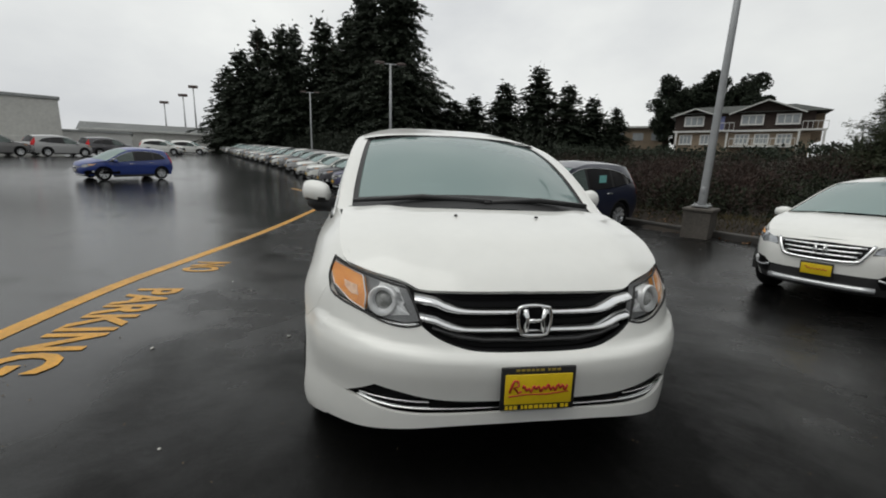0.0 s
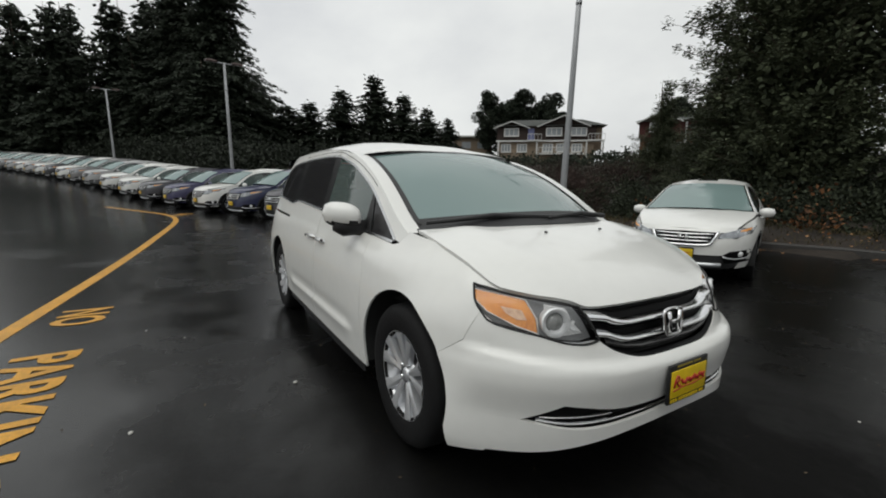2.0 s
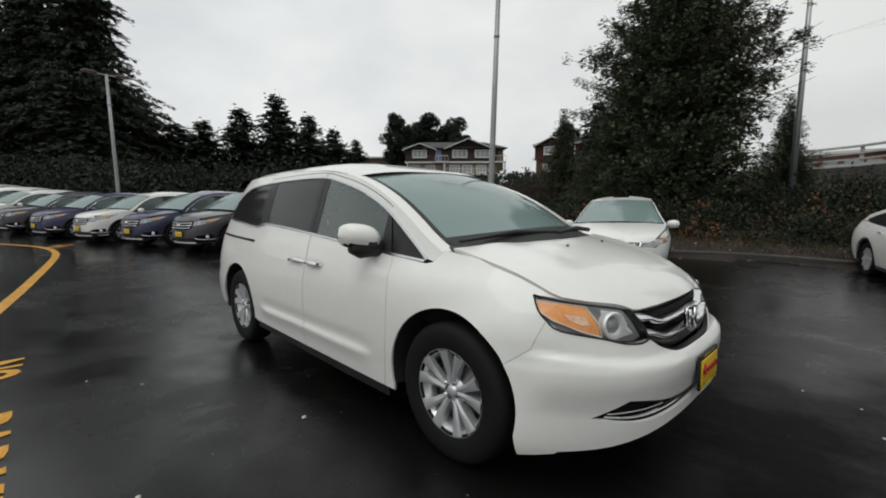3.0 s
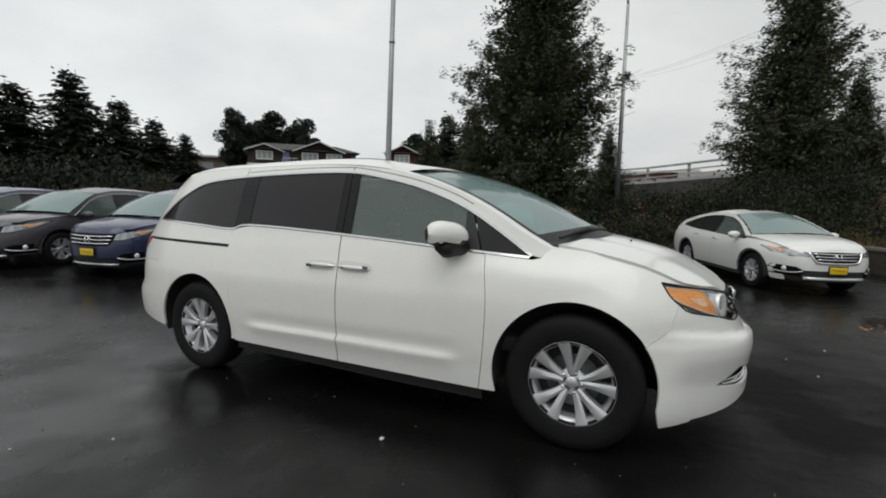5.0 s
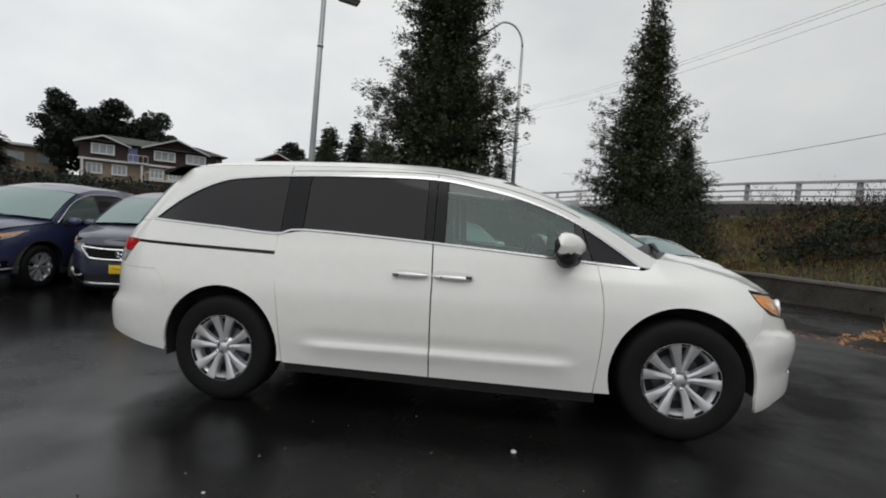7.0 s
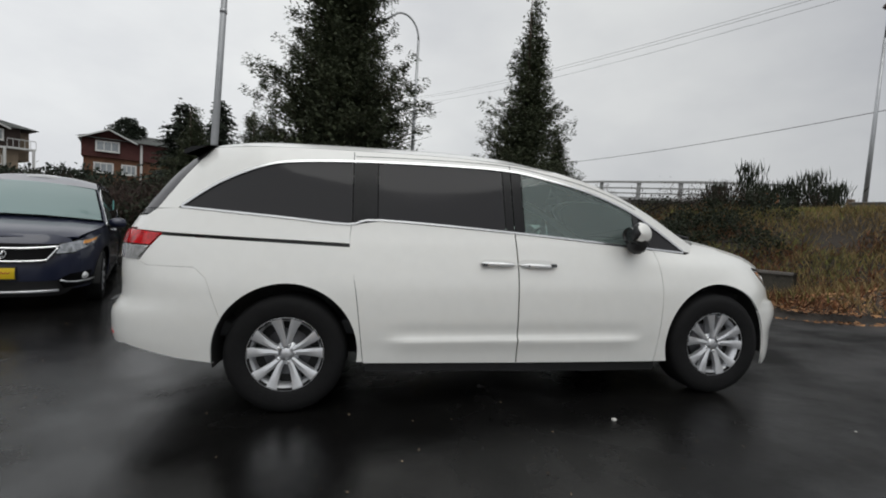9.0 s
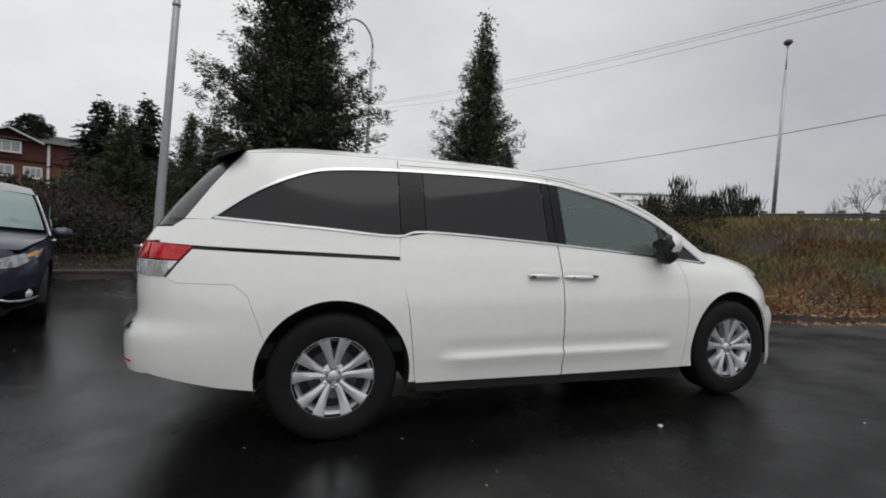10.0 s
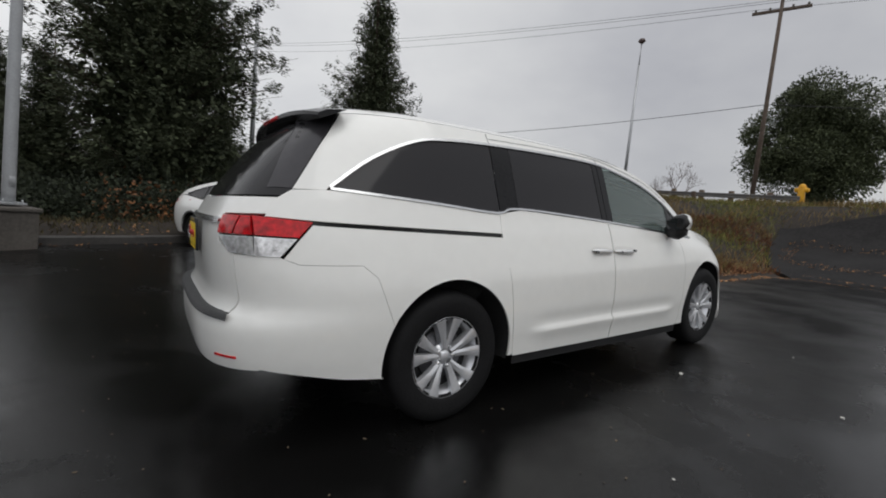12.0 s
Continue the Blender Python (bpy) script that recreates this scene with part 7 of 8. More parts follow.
for x, y, h in ((-89.6, -33.4, 14.6), (-93, -36.6, 13.2), (-99, -42.6, 12.0)):
    fl = thing("flood_light_mast", pose(x, y, lot_z(x, y)), "tall mast with a bank of flood lights", "lamp post", "far flood light masts")
    part("mast", tube([(0, 0, 0), (0, 0, h - 3)], [0.2, 0.1], 10), GALV, fl)
    part("light_bank", box(0, 0, h - 2.9, 0.5, 1.6, 0.5, 0.05), BROWN_LAMP, fl, smooth=False)

HYD_Y = material("hydrant_yellow", (0.72, 0.36, 0.01), rough=0.5, vary=0.1)
hyd = thing("fire_hydrant", pose(21.9, 3.75, 2.72) @ Matrix.Diagonal((0.72, 0.72, 0.72, 1)), "yellow standpipe beside the guard rail", "hydrant")
part("body", join(box(0, 0, 0.55, 0.36, 0.36, 1.15, 0.08), box(0, 0, 1.0, 0.30, 0.75, 0.28, 0.08)), HYD_Y, hyd)
part("cap", revolve([(0.001, 1.42), (0.12, 1.38), (0.2, 1.25), (0.2, 1.1)], 14, "z"), HYD_Y, hyd)
tr = thing("box_trailer", pose(27.5, -1.2, 2.3, 0, 0, 80), "white box trailer parked past the bank", "trailer")
part("body", box(0, 0, 1.5, 4.5, 2.1, 1.9, 0.06), TRIM_WHITE, tr)
part("chassis", box(0, 0, 0.48, 4.6, 1.8, 0.14, 0.02), UNDER, tr)
for s in (-1, 1):
    wheel(tr, -0.3, s * 0.98, 0.33, 0.33, 0.2, s, 5, False, fine=False)


# ---- plants ----
def leafy(name, colour, second, rough=0.7):
    m = material(name, colour, rough=rough, vary=0.4, scale=0.8, second=second, island=True, spec=0.25)
    return m


FIR = leafy("fir_needles", (0.030, 0.040, 0.025), (0.010, 0.014, 0.010))
CEDAR = leafy("cedar_sprays", (0.085, 0.098, 0.054), (0.020, 0.027, 0.017))
BARK = material("fir_bark", (0.07, 0.05, 0.038), rough=0.95, vary=0.4, scale=6, bump=0.6, bump_scale=25)
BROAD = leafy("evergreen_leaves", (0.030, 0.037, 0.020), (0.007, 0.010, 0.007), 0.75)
BRAMBLE = leafy("bramble_stems", (0.050, 0.030, 0.024), (0.012, 0.009, 0.008))
AUTUMN = leafy("autumn_leaves", (0.17, 0.075, 0.028), (0.040, 0.020, 0.012))
DRY = leafy("dry_grass", (0.25, 0.178, 0.080), (0.034, 0.026, 0.013), 0.9)
GREEN_GRASS = leafy("rough_grass", (0.200, 0.195, 0.060), (0.050, 0.055, 0.018), 0.9)
# dead grass behind the kerb, with the bank's shade painted into its colour
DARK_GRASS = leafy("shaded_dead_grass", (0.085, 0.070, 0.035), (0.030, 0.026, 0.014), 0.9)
LITTER = leafy("fallen_leaves", (0.36, 0.20, 0.09), (0.09, 0.032, 0.018), 0.8)


class Leaves:
    """Many small folded blades, gathered into one mesh."""

    def __init__(self, seed):
        self.rng = np.random.default_rng(seed)
        self.v, self.n = [], 0

    def add(self, base, way, across, length, width, fold=0.25):
        """Blades from base points along way, as wide as width to either side; all arrays of one length."""
        base, way, across = (np.asarray(a, float) for a in (base, way, across))
        nrm = np.cross(way, across)
        length, width = np.reshape(length, (-1, 1)), np.reshape(width, (-1, 1))
        mid_p = base + way * length * 0.45
        a = mid_p + across * width + nrm * width * fold
        b = mid_p - across * width + nrm * width * fold
        self.v.append(np.stack([base, a, base + way * length, b], 1).reshape(-1, 3))
        self.n += len(base)

    def mesh(self, name, mat, parent=None, label=""):
        v = np.concatenate(self.v)
        me = bpy.data.meshes.new(name)
        me.from_pydata(v.tolist(), [], np.arange(self.n * 4).reshape(-1, 4).tolist())
        me.materials.append(mat)
        me.shade_smooth()
        ob = new(name, me)
        if parent:
            ob.parent = parent
        if label:
            ob["label"] = label
        return ob


def unit(a):
    return a / np.maximum(np.linalg.norm(a, axis=-1, keepdims=True), 1e-9)


def conifer(name, at, tall, wide, seed, mat, label, category="tree", group="", levels=60, per=7, sprays=26, bare=0.05, droop=0.25, leaf=0.30, power=0.8, rag=0.35, lift=0.0, hang=0.30, scatter=0.25, slim=0.30, tufts=0, heart=0.5):
    """A conifer: tapered trunk, limbs in ragged whorls, and sprays of needles along each limb."""
    rng = np.random.default_rng(seed)
    t = thing(name, at, label, category, group)
    lean = rng.normal(0, 0.01, 2)
    wood = tube([(lean[0] * z * 2, lean[1] * z * 2, z) for z in (-0.3, tall * 0.1, tall * 0.4, tall * 0.75, tall * 0.98)], [tall * 0.022, tall * 0.017, tall * 0.011, tall * 0.005, 0.015], 8)
    leaves = Leaves(seed)
    side_bias = rng.uniform(0, math.tau)
    for i in range(levels):
        f = (i + rng.uniform(-0.4, 0.4)) / levels
        z = tall * (bare + (0.985 - bare) * f)
        reach = wide * max(0.03, (1 - f)) ** power * (0.75 + 0.25 * min(1, f * 8))
        reach *= 1 + 0.16 * math.sin(f * 17 + seed)
        for k in range(max(3, int(per * (1 - 0.45 * f)))):
            a = rng.uniform(0, math.tau)
            length = reach * rng.uniform(1 - rag, 1 + rag * 0.35) * (1 + 0.10 * math.cos(a - side_bias))
            out = np.array([math.cos(a), math.sin(a), 0.0])
            s = np.linspace(0, 1, 4)
            rise = lift * length
            pts = np.array([0, 0, z]) + out * length * s[:, None] + np.array([0, 0, 1.0]) * (rise * s - droop * length * s**2)[:, None]
            if length > wide * 0.35 and rng.random() < 0.5:
                tube([tuple(p) for p in pts], [0.03 * tall / 15 + 0.008, 0.022 * tall / 15, 0.012, 0.005], 4, wood, False)
            n = max(4, int(sprays * length / wide * (0.8 + 0.4 * rng.random())))
            u = rng.uniform(0.12, 1.0, n) ** 0.7
            cen = np.array([0, 0, z]) + out * (length * u)[:, None] + np.array([0, 0, 1.0]) * (rise * u - droop * length * u**2)[:, None]
            tang = np.array([-out[1], out[0], 0])
            if tufts:
                knots = np.sort(rng.uniform(0.25, 1.0, tufts)) * length
                pick = rng.integers(0, tufts, n)
                rad = 0.065 * wide * (0.5 + 0.5 * rng.random(tufts))[pick]
                kn = knots[pick]
                ball = unit(rng.normal(0, 1, (n, 3))) * (rng.random(n) ** 0.4 * rad)[:, None] * np.array([1, 1, 1.25])
                cen = np.array([0, 0, z]) + out * kn[:, None] + np.array([0, 0, 1.0]) * (rise * kn / length - droop * length * (kn / length) ** 2)[:, None] + ball
            side = rng.choice([-1.0, 1.0], n)[:, None] * rng.uniform(0.15, 1.0, n)[:, None]
            way = unit(out * (0.55 + 0.4 * u)[:, None] + tang * side + np.array([0, 0, 1.0]) * rng.normal(-hang, 0.25, n)[:, None])
            if not tufts:
                cen = cen + rng.normal(0, 0.05, (n, 3)) * wide * scatter
            across = unit(np.cross(way, rng.normal(0, 0.5, (n, 3)) + np.array([0, 0, 1.0])))
            size = leaf * rng.uniform(0.6, 1.35, n)
            leaves.add(cen, way, across, size, size * slim)
            m = max(2, int(n * 0.24))
            inner = np.array([0, 0, z]) + out * (length * rng.uniform(0.0, heart, m))[:, None] + rng.normal(0, 0.07, (m, 3)) * wide
            turned = unit(rng.normal(0, 1, (m, 3)) * np.array([1, 1, 0.6]))
            leaves.add(inner, turned, unit(np.cross(turned, rng.normal(0, 1, (m, 3)))), np.full(m, leaf * 1.5), np.full(m, leaf * 0.40))
    part("trunk", wood, BARK, t)
    leaves.mesh("crown", mat, t)
    return t


def place_tree(tree, x, y, z, scale, turn):
    c = copy_thing(tree, pose(x, y, z, 0, 0, turn))
    c.scale = (scale[0], scale[0], scale[1])
    return c


conifer("cedar_tree", pose(-2.35, 14.6, bank_z(-2.35, 14.6)), 15.6, 3.9, 3, CEDAR, "tall dense dark green cedar on the planted bank", group="cedars", levels=128, per=13, sprays=270, bare=0.005, droop=0.10, leaf=0.135, power=0.85, rag=0.48, lift=0.50, hang=0.15, slim=0.17, tufts=7, heart=0.70)
cedar_b = conifer("cedar_tree", pose(7.1, 18.2, bank_z(7.1, 18.2)), 11.0, 3.3, 8, CEDAR, "smaller pointed dark green cedar on the planted bank", group="cedars", levels=110, per=11, sprays=150, bare=0.01, droop=0.10, leaf=0.135, power=1.10, rag=0.48, lift=0.50, hang=0.15, slim=0.17, tufts=7, heart=0.70)
fir = conifer("fir_tree", pose(-57, 3.5, bank_z(-57, 3.5)), 27, 9.0, 21, FIR, "huge dark fir tree behind the row of cars", group="fir wood", levels=34, per=26, sprays=190, bare=0.02, droop=0.34, leaf=0.46, power=0.72, rag=0.55, lift=0.14, hang=0.50, scatter=0.22, slim=0.15, heart=0.60)
fir_b = conifer("fir_tree", pose(-64.5, -12.5, bank_z(-64.5, -12.5)), 18.6, 5.8, 22, FIR, "dark fir tree in a wood behind cars", group="fir wood", levels=26, per=19, sprays=110, bare=0.01, droop=0.34, leaf=0.46, power=0.72, rag=0.55, lift=0.14, hang=0.50, scatter=0.24, slim=0.17, heart=0.66)
for x, y, sc, tn in ((-62, -17.5, (1.0, 0.80), 40), (-60, -14.5, (1.0, 0.92), 130), (-56, -6.0, (1.1, 0.95), 210), (-66, -20.5, (0.9, 0.7), 300), (-52, -4.0, (0.9, 0.72), 80), (-50, 2.0, (1.0, 0.62), 10), (-62, -3.0, (1.2, 1.05), 250), (-60, 12, (1.1, 0.42), 90),
                     (-57.5, 14.5, (0.9, 0.44), 20), (-56, 18.5, (0.95, 0.54), 75), (-55, 23.0, (1.0, 0.66), 165), (-53, 26.5, (0.9, 0.52), 33), (-51.5, 29.5, (0.8, 0.42), 200), (-49.0, 31.5, (0.55, 0.35), 140), (-59, 8.5, (1.2, 0.5), 100),
                     (-66, 40.5, (0.36, 0.30), 60), (-64.5, 42, (0.3, 0.36), 10), (-20.5, 46, (0.75, 0.52), 0), (-15.0, 40, (0.6, 0.50), 20)):
    if y < 0:
        x, y, sc = x * 1.13 - 0.5, y * 1.13 + 0.1, (sc[0] * 1.12, sc[1] * 1.12)
    place_tree(fir_b, x, y, bank_z(x, y) - 0.2, sc, tn)
place_tree(fir, -60.5, -0.6, bank_z(-60.5, -0.6) - 0.2, (0.82, 0.90), 140)
place_tree(fir_b, -72.5, -12.0, bank_z(-72.5, -12.0) - 0.2, (1.1, 1.12), 15)


for x, y, sc, tn in ((-5.2, 15.6, (0.60, 0.46), 100), (0.2, 19.6, (0.5, 0.42), 200), (-9.4, 19.0, (0.60, 0.46), 20), (-7.4, 21.5, (0.6, 0.50), 70), (9.4, 19.5, (0.6, 0.42), 260)):
    place_tree(cedar_b, x, y, bank_z(x, y) - 0.1, sc, tn)


def round_tree(name, at, tall, wide, seed, mat, label, group="", count=16000, leaf=0.30, low=-0.06):
    """A round-headed evergreen: forked trunk and clumps of leaves with gaps between."""
    rng = np.random.default_rng(seed)
    t = thing(name, at, label, "tree", group)
    wood = tube([(0, 0, -0.3), (0.05, 0.02, tall * 0.3), (0.1, -0.05, tall * 0.75)], [tall * 0.035, tall * 0.026, 0.03], 8)
    leaves = Leaves(seed)
    clumps = 90 if count > 50000 else 46
    for i in range(clumps):
        d = unit(rng.normal(0, 1, 3))
        rad = rng.uniform(0.40, 1.08)
        rad *= 0.93 + 0.09 * math.sin(3 * math.atan2(d[1], d[0]) + seed) + 0.06 * math.sin(5 * d[2] + seed)
        c = np.array([d[0] * wide * rad * 0.8, d[1] * wide * rad * 0.8, tall * (low + (1 - low) * 0.5) + d[2] * rad * tall * (1 - low) * 0.42])
        if i % 2 == 0:
            tube([(0.05, 0, tall * 0.3), tuple(c * np.array([0.5, 0.5, 0.8])), tuple(c)], [tall * 0.012, tall * 0.007, 0.01], 5, wood, False)
        n = count // clumps
        r = wide * rng.uniform(0.15, 0.42)
        q = unit(rng.normal(0, 1, (n, 3)))
        base = c + q * r * rng.uniform(0.45, 1.05, (n, 1)) * np.array([1, 1, 0.8])
        way = unit(q + rng.normal(0, 0.5, (n, 3)) + np.array([0, 0, -0.15]))
        across = unit(np.cross(way, rng.normal(0, 1, (n, 3))))
        size = leaf * rng.uniform(0.6, 1.3, n)
        leaves.add(base, way, across, size, size * 0.3)
    part("trunk", wood, BARK, t)
    leaves.mesh("crown", mat, t)
    return t


pine = round_tree("pine_tree", pose(-51.4, 40.8, bank_z(-51.4, 40.8)), 12.2, 2.9, 31, FIR, "dark round-headed pine behind the brown house", "pines on the hill")
for x, y, z, sc, tn in ((-50, 46, 3.6, (1.35, 1.0), 50), (-47, 49, 3.6, (1.2, 0.95), 120), (-33.5, 62, 4.0, (1.0, 0.82), 220), (-52.5, 45, 3.4, (1.0, 0.86), 300)):
    place_tree(pine, x, y, z, sc, tn)
OLIVE = leafy("olive_leaves", (0.075, 0.088, 0.042), (0.022, 0.030, 0.015), 0.6)
madrona = round_tree("broadleaf_tree", pose(36.5, 7.4, 1.9), 12.6, 4.6, 44, OLIVE, "dense round evergreen tree beyond the grass bank", count=96000, leaf=0.17, low=-0.10)


def bare_tree(name, at, tall, wide, seed, label, group):
    """A leafless tree: limbs that fork into many fine twigs."""
    rng = np.random.default_rng(seed)
    t = thing(name, at, label, "tree", group)
    bm = bmesh.new()

    def grow(p, d, length, r, depth):
        q = p + d * length
        tube([tuple(p), tuple((p + q) / 2 + rng.normal(0, length * 0.04, 3)), tuple(q)], [r, r * 0.8, r * 0.6], 4 if depth > 1 else 6, bm, False)
        if depth < 5:
            for _ in range(3 if depth < 4 else 4):
                nd = unit((d + rng.normal(0, 0.48, 3) + np.array([0, 0, 0.15])).reshape(1, 3))[0]
                grow(q, nd, length * rng.uniform(0.55, 0.85), r * 0.6, depth + 1)

    grow(np.zeros(3), np.array([0, 0, 1.0]), tall * 0.27, tall * 0.016, 0)
    part("branch", bm, material("bare_twigs", (0.16, 0.13, 0.12), rough=0.9, vary=0.3), t)
    return t


bare = bare_tree("bare_tree", pose(48, 22, 2.2), 7.5, 3, 51, "leafless grey tree on the skyline", "bare trees")
for x, y, s, tn in ((52, 26, 0.9, 60), (20, 62, 1.1, 100), (26, 58, 0.9, 200), (31, 52, 1.0, 20), (13, 66, 1.0, 260), (37, 44, 0.8, 140)):
    c = copy_thing(bare, pose(x, y, 1.6, 0, 0, tn))
    c.scale = (s, s, s)


def thicket(name, spots, seed, mat, label, leaf=0.14, per=240, slim=0.33):
    """Shrubs grown into one another: heaps of leaves over the bank."""
    rng = np.random.default_rng(seed)
    leaves = Leaves(seed)
    for x, y, r, h in spots:
        z = bank_z(x, y)
        n = int(per * r * max(h, 0.6))
        q = unit(rng.normal(0, 1, (n, 3)))
        q[:, 2] = np.abs(q[:, 2])
        rad = rng.uniform(0.55, 1.05, (n, 1)) * (1 + 0.25 * np.sin(q[:, :1] * 7 + x) * np.cos(q[:, 1:2] * 6 + y))
        base = np.array([x, y, z - 0.05]) + q * rad * np.array([r, r, h])
        way = unit(q * 0.8 + rng.normal(0, 0.6, (n, 3)) + np.array([0, 0, 0.1]))
        across = unit(np.cross(way, rng.normal(0, 1, (n, 3))))
        size = leaf * rng.uniform(0.55, 1.4, n)
        leaves.add(base, way, across, size, size * slim)
    ob = leaves.mesh(name, mat)
    return tagged(ob, label, "shrubs", kind="stuff")


def along(points, count, near, far, rng):
    """Places scattered behind a line of the lot's edge."""
    out = []
    lens = [math.dist(a, b) for a, b in zip(points, points[1:])]
    for _ in range(count):
        s = rng.uniform(0, sum(lens))
        for (a, b), ln in zip(zip(points, points[1:]), lens):
            if s <= ln:
                break
            s -= ln
        d = Vector((b[0] - a[0], b[1] - a[1])).normalized()
        off = rng.uniform(near, far)
        out.append((a[0] + d.x * s - d.y * off, a[1] + d.y * s + d.x * off))
    return out


rng = random.Random(5)
spots = [(x, y, rng.uniform(0.5, 1.0), rng.uniform(0.5, 1.15)) for x, y in along([(-8.0, 5.8), (-3.2, 7.5), (1.5, 9.1), (5.6, 10.6)], 66, 1.3, 5.0, rng)]
spots += [(x, y, rng.uniform(0.7, 1.3), rng.uniform(0.9, 1.7)) for x, y in along([(-2, 8.0), (1.5, 9.1), (7.6, 11.3)], 46, 3.0, 9.5, rng)]
spots += [(x, y, rng.uniform(0.5, 0.9), rng.uniform(0.5, 1.0)) for x, y in along([(6.9, 10.2), (7.9, 7.6), (8.9, 6.0)], 30, 2.4, 8.0, rng)]
spots += [(rng.uniform(4.0, 8.5), rng.uniform(11.8, 17.0), rng.uniform(0.5, 1.0), rng.uniform(0.6, 1.2)) for _ in range(34)]
thicket("shrubs", spots, 61, BROAD, "dark broad-leaved evergreen shrubs along the kerb", 0.085, 900)
thicket("autumn_shrubs", [(x, y, rng.uniform(0.25, 0.6), rng.uniform(0.4, 1.2)) for x, y in along([(-3.2, 7.5), (1.5, 9.1), (5.6, 10.6)], 46, 1.0, 4.2, rng)], 62, AUTUMN, "red and orange autumn leaves among dark shrubs", 0.09, 110)
spots = [(x, y, rng.uniform(0.8, 1.5), rng.uniform(0.7, 1.5)) for x, y in along([(-24, 0.2), (-5.2, 6.75)], 170, 1.0, 14, rng)]
thicket("bramble_bank", spots, 63, BRAMBLE, "brown leafless brambles covering the hillside", 0.20, 520, 0.05)
spots = [(x, y, rng.uniform(0.8, 1.7), rng.uniform(0.5, 1.15)) for x, y in along([(-30, -1.9), (-4.45, 6.95), (0, 8.5)], 110, 6.0, 19, rng)]
thicket("hillside_shrubs", spots, 64, BROAD, "dark green shrubs over the hillside", 0.09, 620)
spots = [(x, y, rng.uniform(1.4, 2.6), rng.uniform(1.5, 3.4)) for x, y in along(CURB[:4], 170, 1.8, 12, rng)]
# leaf colour lowered to hold the shade under the firs
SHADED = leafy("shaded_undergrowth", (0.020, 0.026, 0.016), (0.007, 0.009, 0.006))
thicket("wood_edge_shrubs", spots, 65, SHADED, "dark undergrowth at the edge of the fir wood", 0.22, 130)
spots = [(x, y, rng.uniform(1.5, 2.6), rng.uniform(0.8, 1.5)) for x, y in along([(-62, 8), (-46, 14), (-30, 30), (-12, 40)], 90, -4, 8, rng)]
thicket("hill_thicket", spots, 66, FIR, "dark thicket below the houses on the hill", 0.26, 150)
spots = [(x, y, rng.uniform(0.4, 0.8), rng.uniform(0.5, 1.3)) for x, y in along([(9.5, 11.0), (13.5, 11.0), (17.5, 12.0)], 46, -1.5, 3.0, rng)]
thicket("bank_bramble", spots, 67, BRAMBLE, "brown brambles on the grass bank", 0.16, 300, 0.06)
spots = [(x, y, rng.uniform(0.35, 0.7), rng.uniform(0.3, 0.75)) for x, y in along([(8.5, 11.5), (13.0, 12.5), (17.5, 14.0)], 44, -1.5, 3.5, rng)]
thicket("bank_shrubs", spots, 68, BROAD, "low dark shrubs on top of the bank", 0.12, 330)
thicket("bank_autumn_shrubs", [(x, y, rng.uniform(0.25, 0.5), rng.uniform(0.3, 0.7)) for x, y in along([(7.5, 10.0), (10.5, 10.2), (14.0, 10.8)], 30, -1.0, 2.5, rng)], 69, AUTUMN, "rust coloured leafy shrubs on the bank", 0.08, 150)
# a broom bush with upright stems
broom_rng = np.random.default_rng(9)
broom = Leaves(70)
for cx, cy, h in ((18.0, 13.0, 1.9), (18.9, 12.7, 2.4), (17.2, 13.4, 1.6), (19.6, 12.3, 1.7), (16.4, 13.6, 2.9), (15.2, 14.0, 1.5)):
    n = 520
    base = np.stack([cx + broom_rng.normal(0, 0.28, n), cy + broom_rng.normal(0, 0.28, n), np.full(n, bank_z(cx, cy))], 1)
    base[:, 2] += broom_rng.uniform(0, 0.7, n) * h
    way = unit(np.stack([broom_rng.normal(0, 0.22, n), broom_rng.normal(0, 0.22, n), np.ones(n)], 1))
    across = unit(np.cross(way, broom_rng.normal(0, 1, (n, 3))))
    broom.add(base, way, across, broom_rng.uniform(0.3, 0.7, n), np.full(n, 0.022))
tagged(broom.mesh("broom_bush", BROAD), "upright green broom bushes on the bank", "shrubs", kind="stuff")


def turf(name, count, region, seed, mat, label, high, wide, lean=0.35):
    """Blades of grass over the bank."""
    r = np.random.default_rng(seed)
    x0, x1, y0, y1, near, far = region
    pts = []
    while len(pts) < count:
        x, y = r.uniform(x0, x1), r.uniform(y0, y1)
        d = edge_distance(x, y)
        if near < d < far and not on_apron(x, y) and noise.noise(Vector((x * 0.55, y * 0.55, seed * 1.7))) > r.uniform(-0.35, 0.30):
            pts.append((x, y, bank_z(x, y) - 0.01))
    base = np.array(pts)
    n = len(base)
    way = unit(np.stack([r.normal(0, lean, n), r.normal(0, lean, n), np.ones(n)], 1))
    across = unit(np.cross(way, r.normal(0, 1, (n, 3))))
    g = Leaves(seed)
    h = high * r.uniform(0.4, 1.4, n)
    g.add(base, way, across, h, np.full(n, wide))
    return tagged(g.mesh(name, mat), label, "grass", kind="stuff")


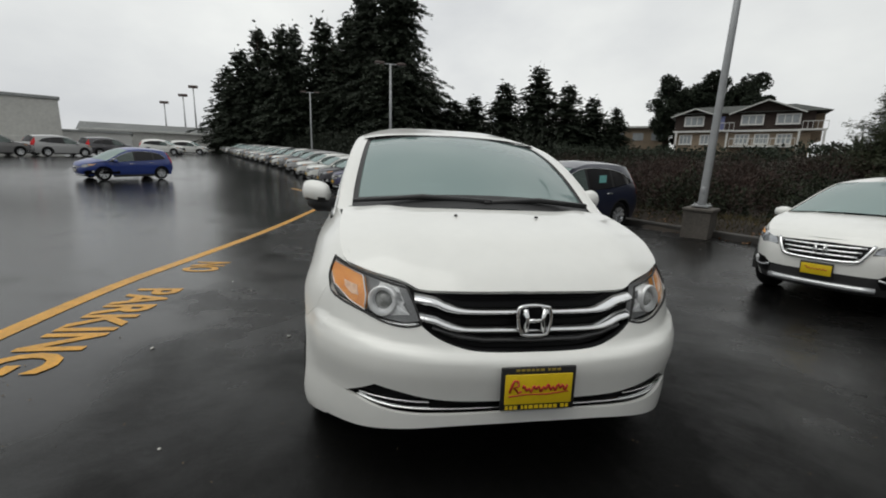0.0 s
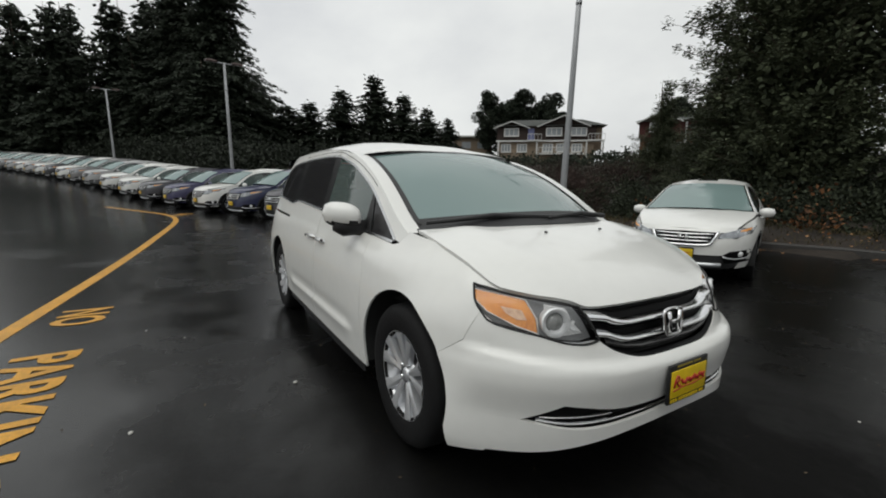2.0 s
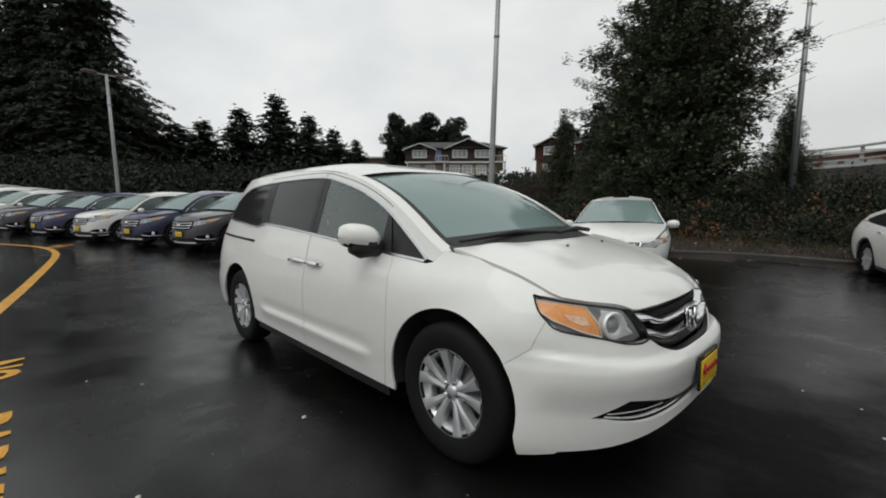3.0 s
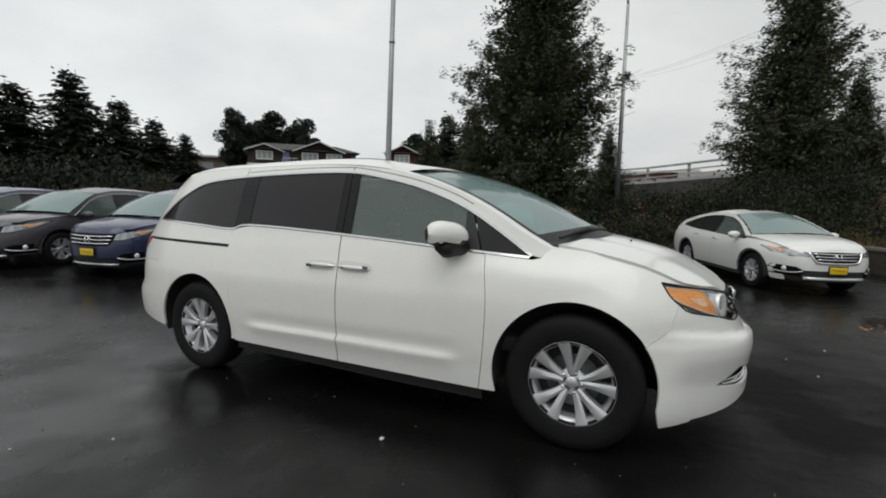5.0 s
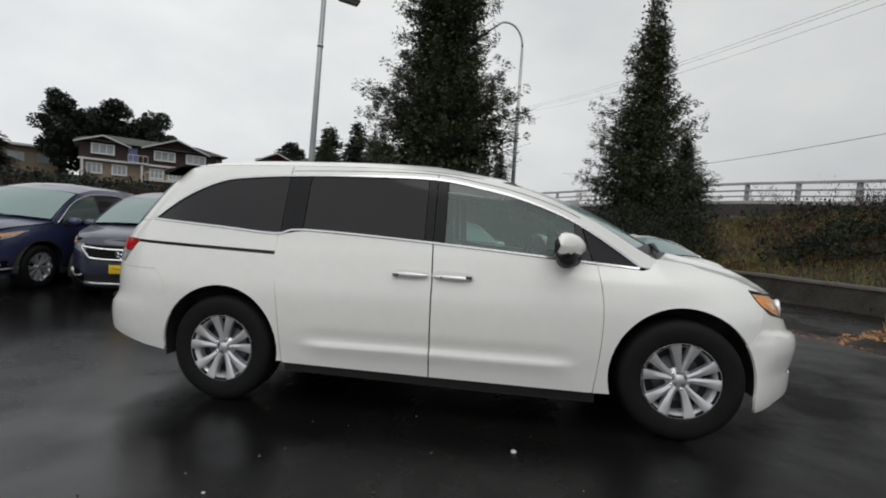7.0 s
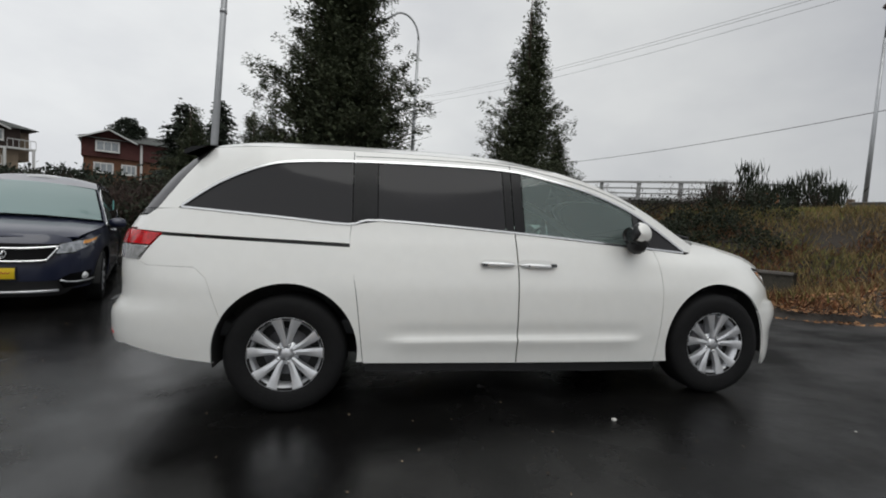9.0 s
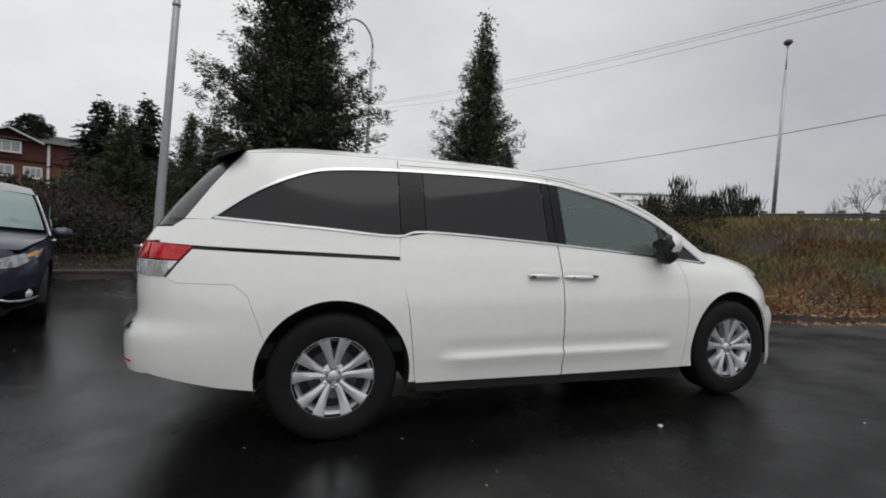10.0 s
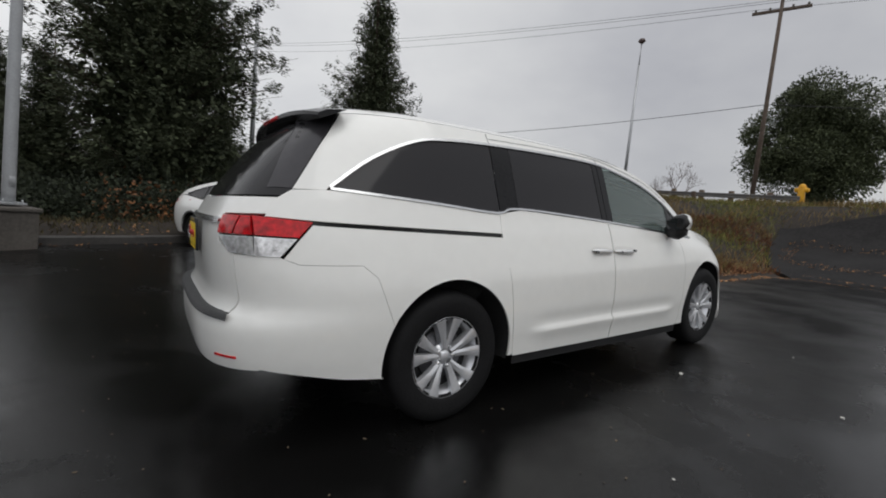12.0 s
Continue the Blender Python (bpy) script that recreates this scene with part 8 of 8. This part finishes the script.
turf("dry_grass", 22000, (4.9, 24, 0.0, 15, 0.15, 16), 81, DRY, "tall dry yellow grass on the bank", 0.28, 0.011, 0.5)
turf("rough_grass", 26000, (4.9, 24, 0.0, 15, 0.5, 16), 82, GREEN_GRASS, "rough green grass on the bank", 0.20, 0.011, 0.45)
RUST = leafy("rust_weeds", (0.17, 0.075, 0.035), (0.05, 0.026, 0.016), 0.9)
turf("rust_weeds", 7000, (5.5, 22, 0.6, 11, 0.1, 4.5), 85, RUST, "rust brown dead weeds at the foot of the bank", 0.22, 0.014, 0.7)
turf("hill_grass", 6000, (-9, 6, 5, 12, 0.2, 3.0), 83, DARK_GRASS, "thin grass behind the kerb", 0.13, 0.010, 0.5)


def fallen(name, count, seed, line, spread, label, lo=-0.25, size=0.055):
    """Leaves lying on the ground along a line."""
    r = np.random.default_rng(seed)
    rr = random.Random(seed)
    pts = along(line, count, lo, spread, rr)
    base = np.array([(x, y, max(lot_z(x, y) + 0.006, bank_z(x, y) + 0.05)) for x, y in pts])
    n = len(base)
    way = unit(np.stack([r.normal(0, 1, n), r.normal(0, 1, n), r.uniform(0, 0.35, n)], 1))
    across = unit(np.cross(way, np.stack([r.normal(0, 0.25, n), r.normal(0, 0.25, n), np.ones(n)], 1)))
    g = Leaves(seed)
    s = size * r.uniform(0.5, 1.5, n)
    g.add(base, way, across, s, s * 0.4, 0.35)
    return tagged(g.mesh(name, LITTER), label, "leaves", kind="stuff")


fallen("fallen_leaves", 3600, 91, TOE[1:9], 1.5, "brown and yellow fallen leaves at the foot of the bank")
fallen("fallen_leaves_kerb", 900, 92, CURB[3:8], 0.8, "fallen leaves along the kerb", -0.3)
fallen("leaf_patch", 160, 93, [(4.4, 3.5), (5.0, 2.5)], 0.4, "patch of wet leaves on the asphalt", -0.4, 0.032)
fallen("driveway_debris", 900, 94, [(11.0, 1.5), (12.2, 1.0), (12.15, -0.3), (12.65, -3.0), (14.6, -2.6), (14.0, 0.2), (14.3, 1.9), (16.6, 2.4), (16.2, -2.0)], 0.25, "dark leaf debris washed across the asphalt", -0.2, 0.05)
# crumbs of dirt, twig and leaf strewn over the lot
crumb_rng = np.random.default_rng(97)
crumbs = Leaves(97)
n = 1300
base = np.stack([crumb_rng.uniform(-7, 7, n), crumb_rng.uniform(-5.5, 5, n), np.zeros(n)], 1)
base[:, 2] = [lot_z(x, y) + 0.004 for x, y, _ in base]
way = unit(np.stack([crumb_rng.normal(0, 1, n), crumb_rng.normal(0, 1, n), crumb_rng.uniform(0, 0.3, n)], 1))
crumbs.add(base, way, unit(np.cross(way, np.stack([crumb_rng.normal(0, 0.3, n), crumb_rng.normal(0, 0.3, n), np.ones(n)], 1))), crumb_rng.uniform(0.006, 0.026, n), crumb_rng.uniform(0.002, 0.007, n), 0.4)
tagged(crumbs.mesh("lot_debris", leafy("dark_crumbs", (0.16, 0.12, 0.08), (0.012, 0.010, 0.008), 0.8)), "tiny crumbs of dirt and leaf on wet asphalt", "debris", kind="stuff")
# pebbles on the asphalt
STONE = material("pale_pebble", (0.5, 0.49, 0.46), rough=0.7, vary=0.2, scale=30)
for x, y, r in ((0.51, -1.27, 0.016), (0.68, -2.17, 0.013), (-0.9, -1.9, 0.008), (1.9, -1.6, 0.008), (3.4, 1.75, 0.010), (2.7, 1.4, 0.008), (-1.3, -2.2, 0.007), (3.1, 0.9, 0.009), (3.0, 1.3, 0.007)):
    bm = bmesh.new()
    bmesh.ops.create_icosphere(bm, subdivisions=2, radius=r)
    for v in bm.verts:
        v.co *= 1 + 0.35 * noise.noise(v.co * 60 + Vector((x, y, 0)) * 9)
        v.co.z *= 0.6
    ob = part("pebble", bm, STONE, at=pose(x, y, lot_z(x, y) + r * 0.35))
    tagged(ob, "small pale pebble lying on wet asphalt", "pebble", "pebbles")
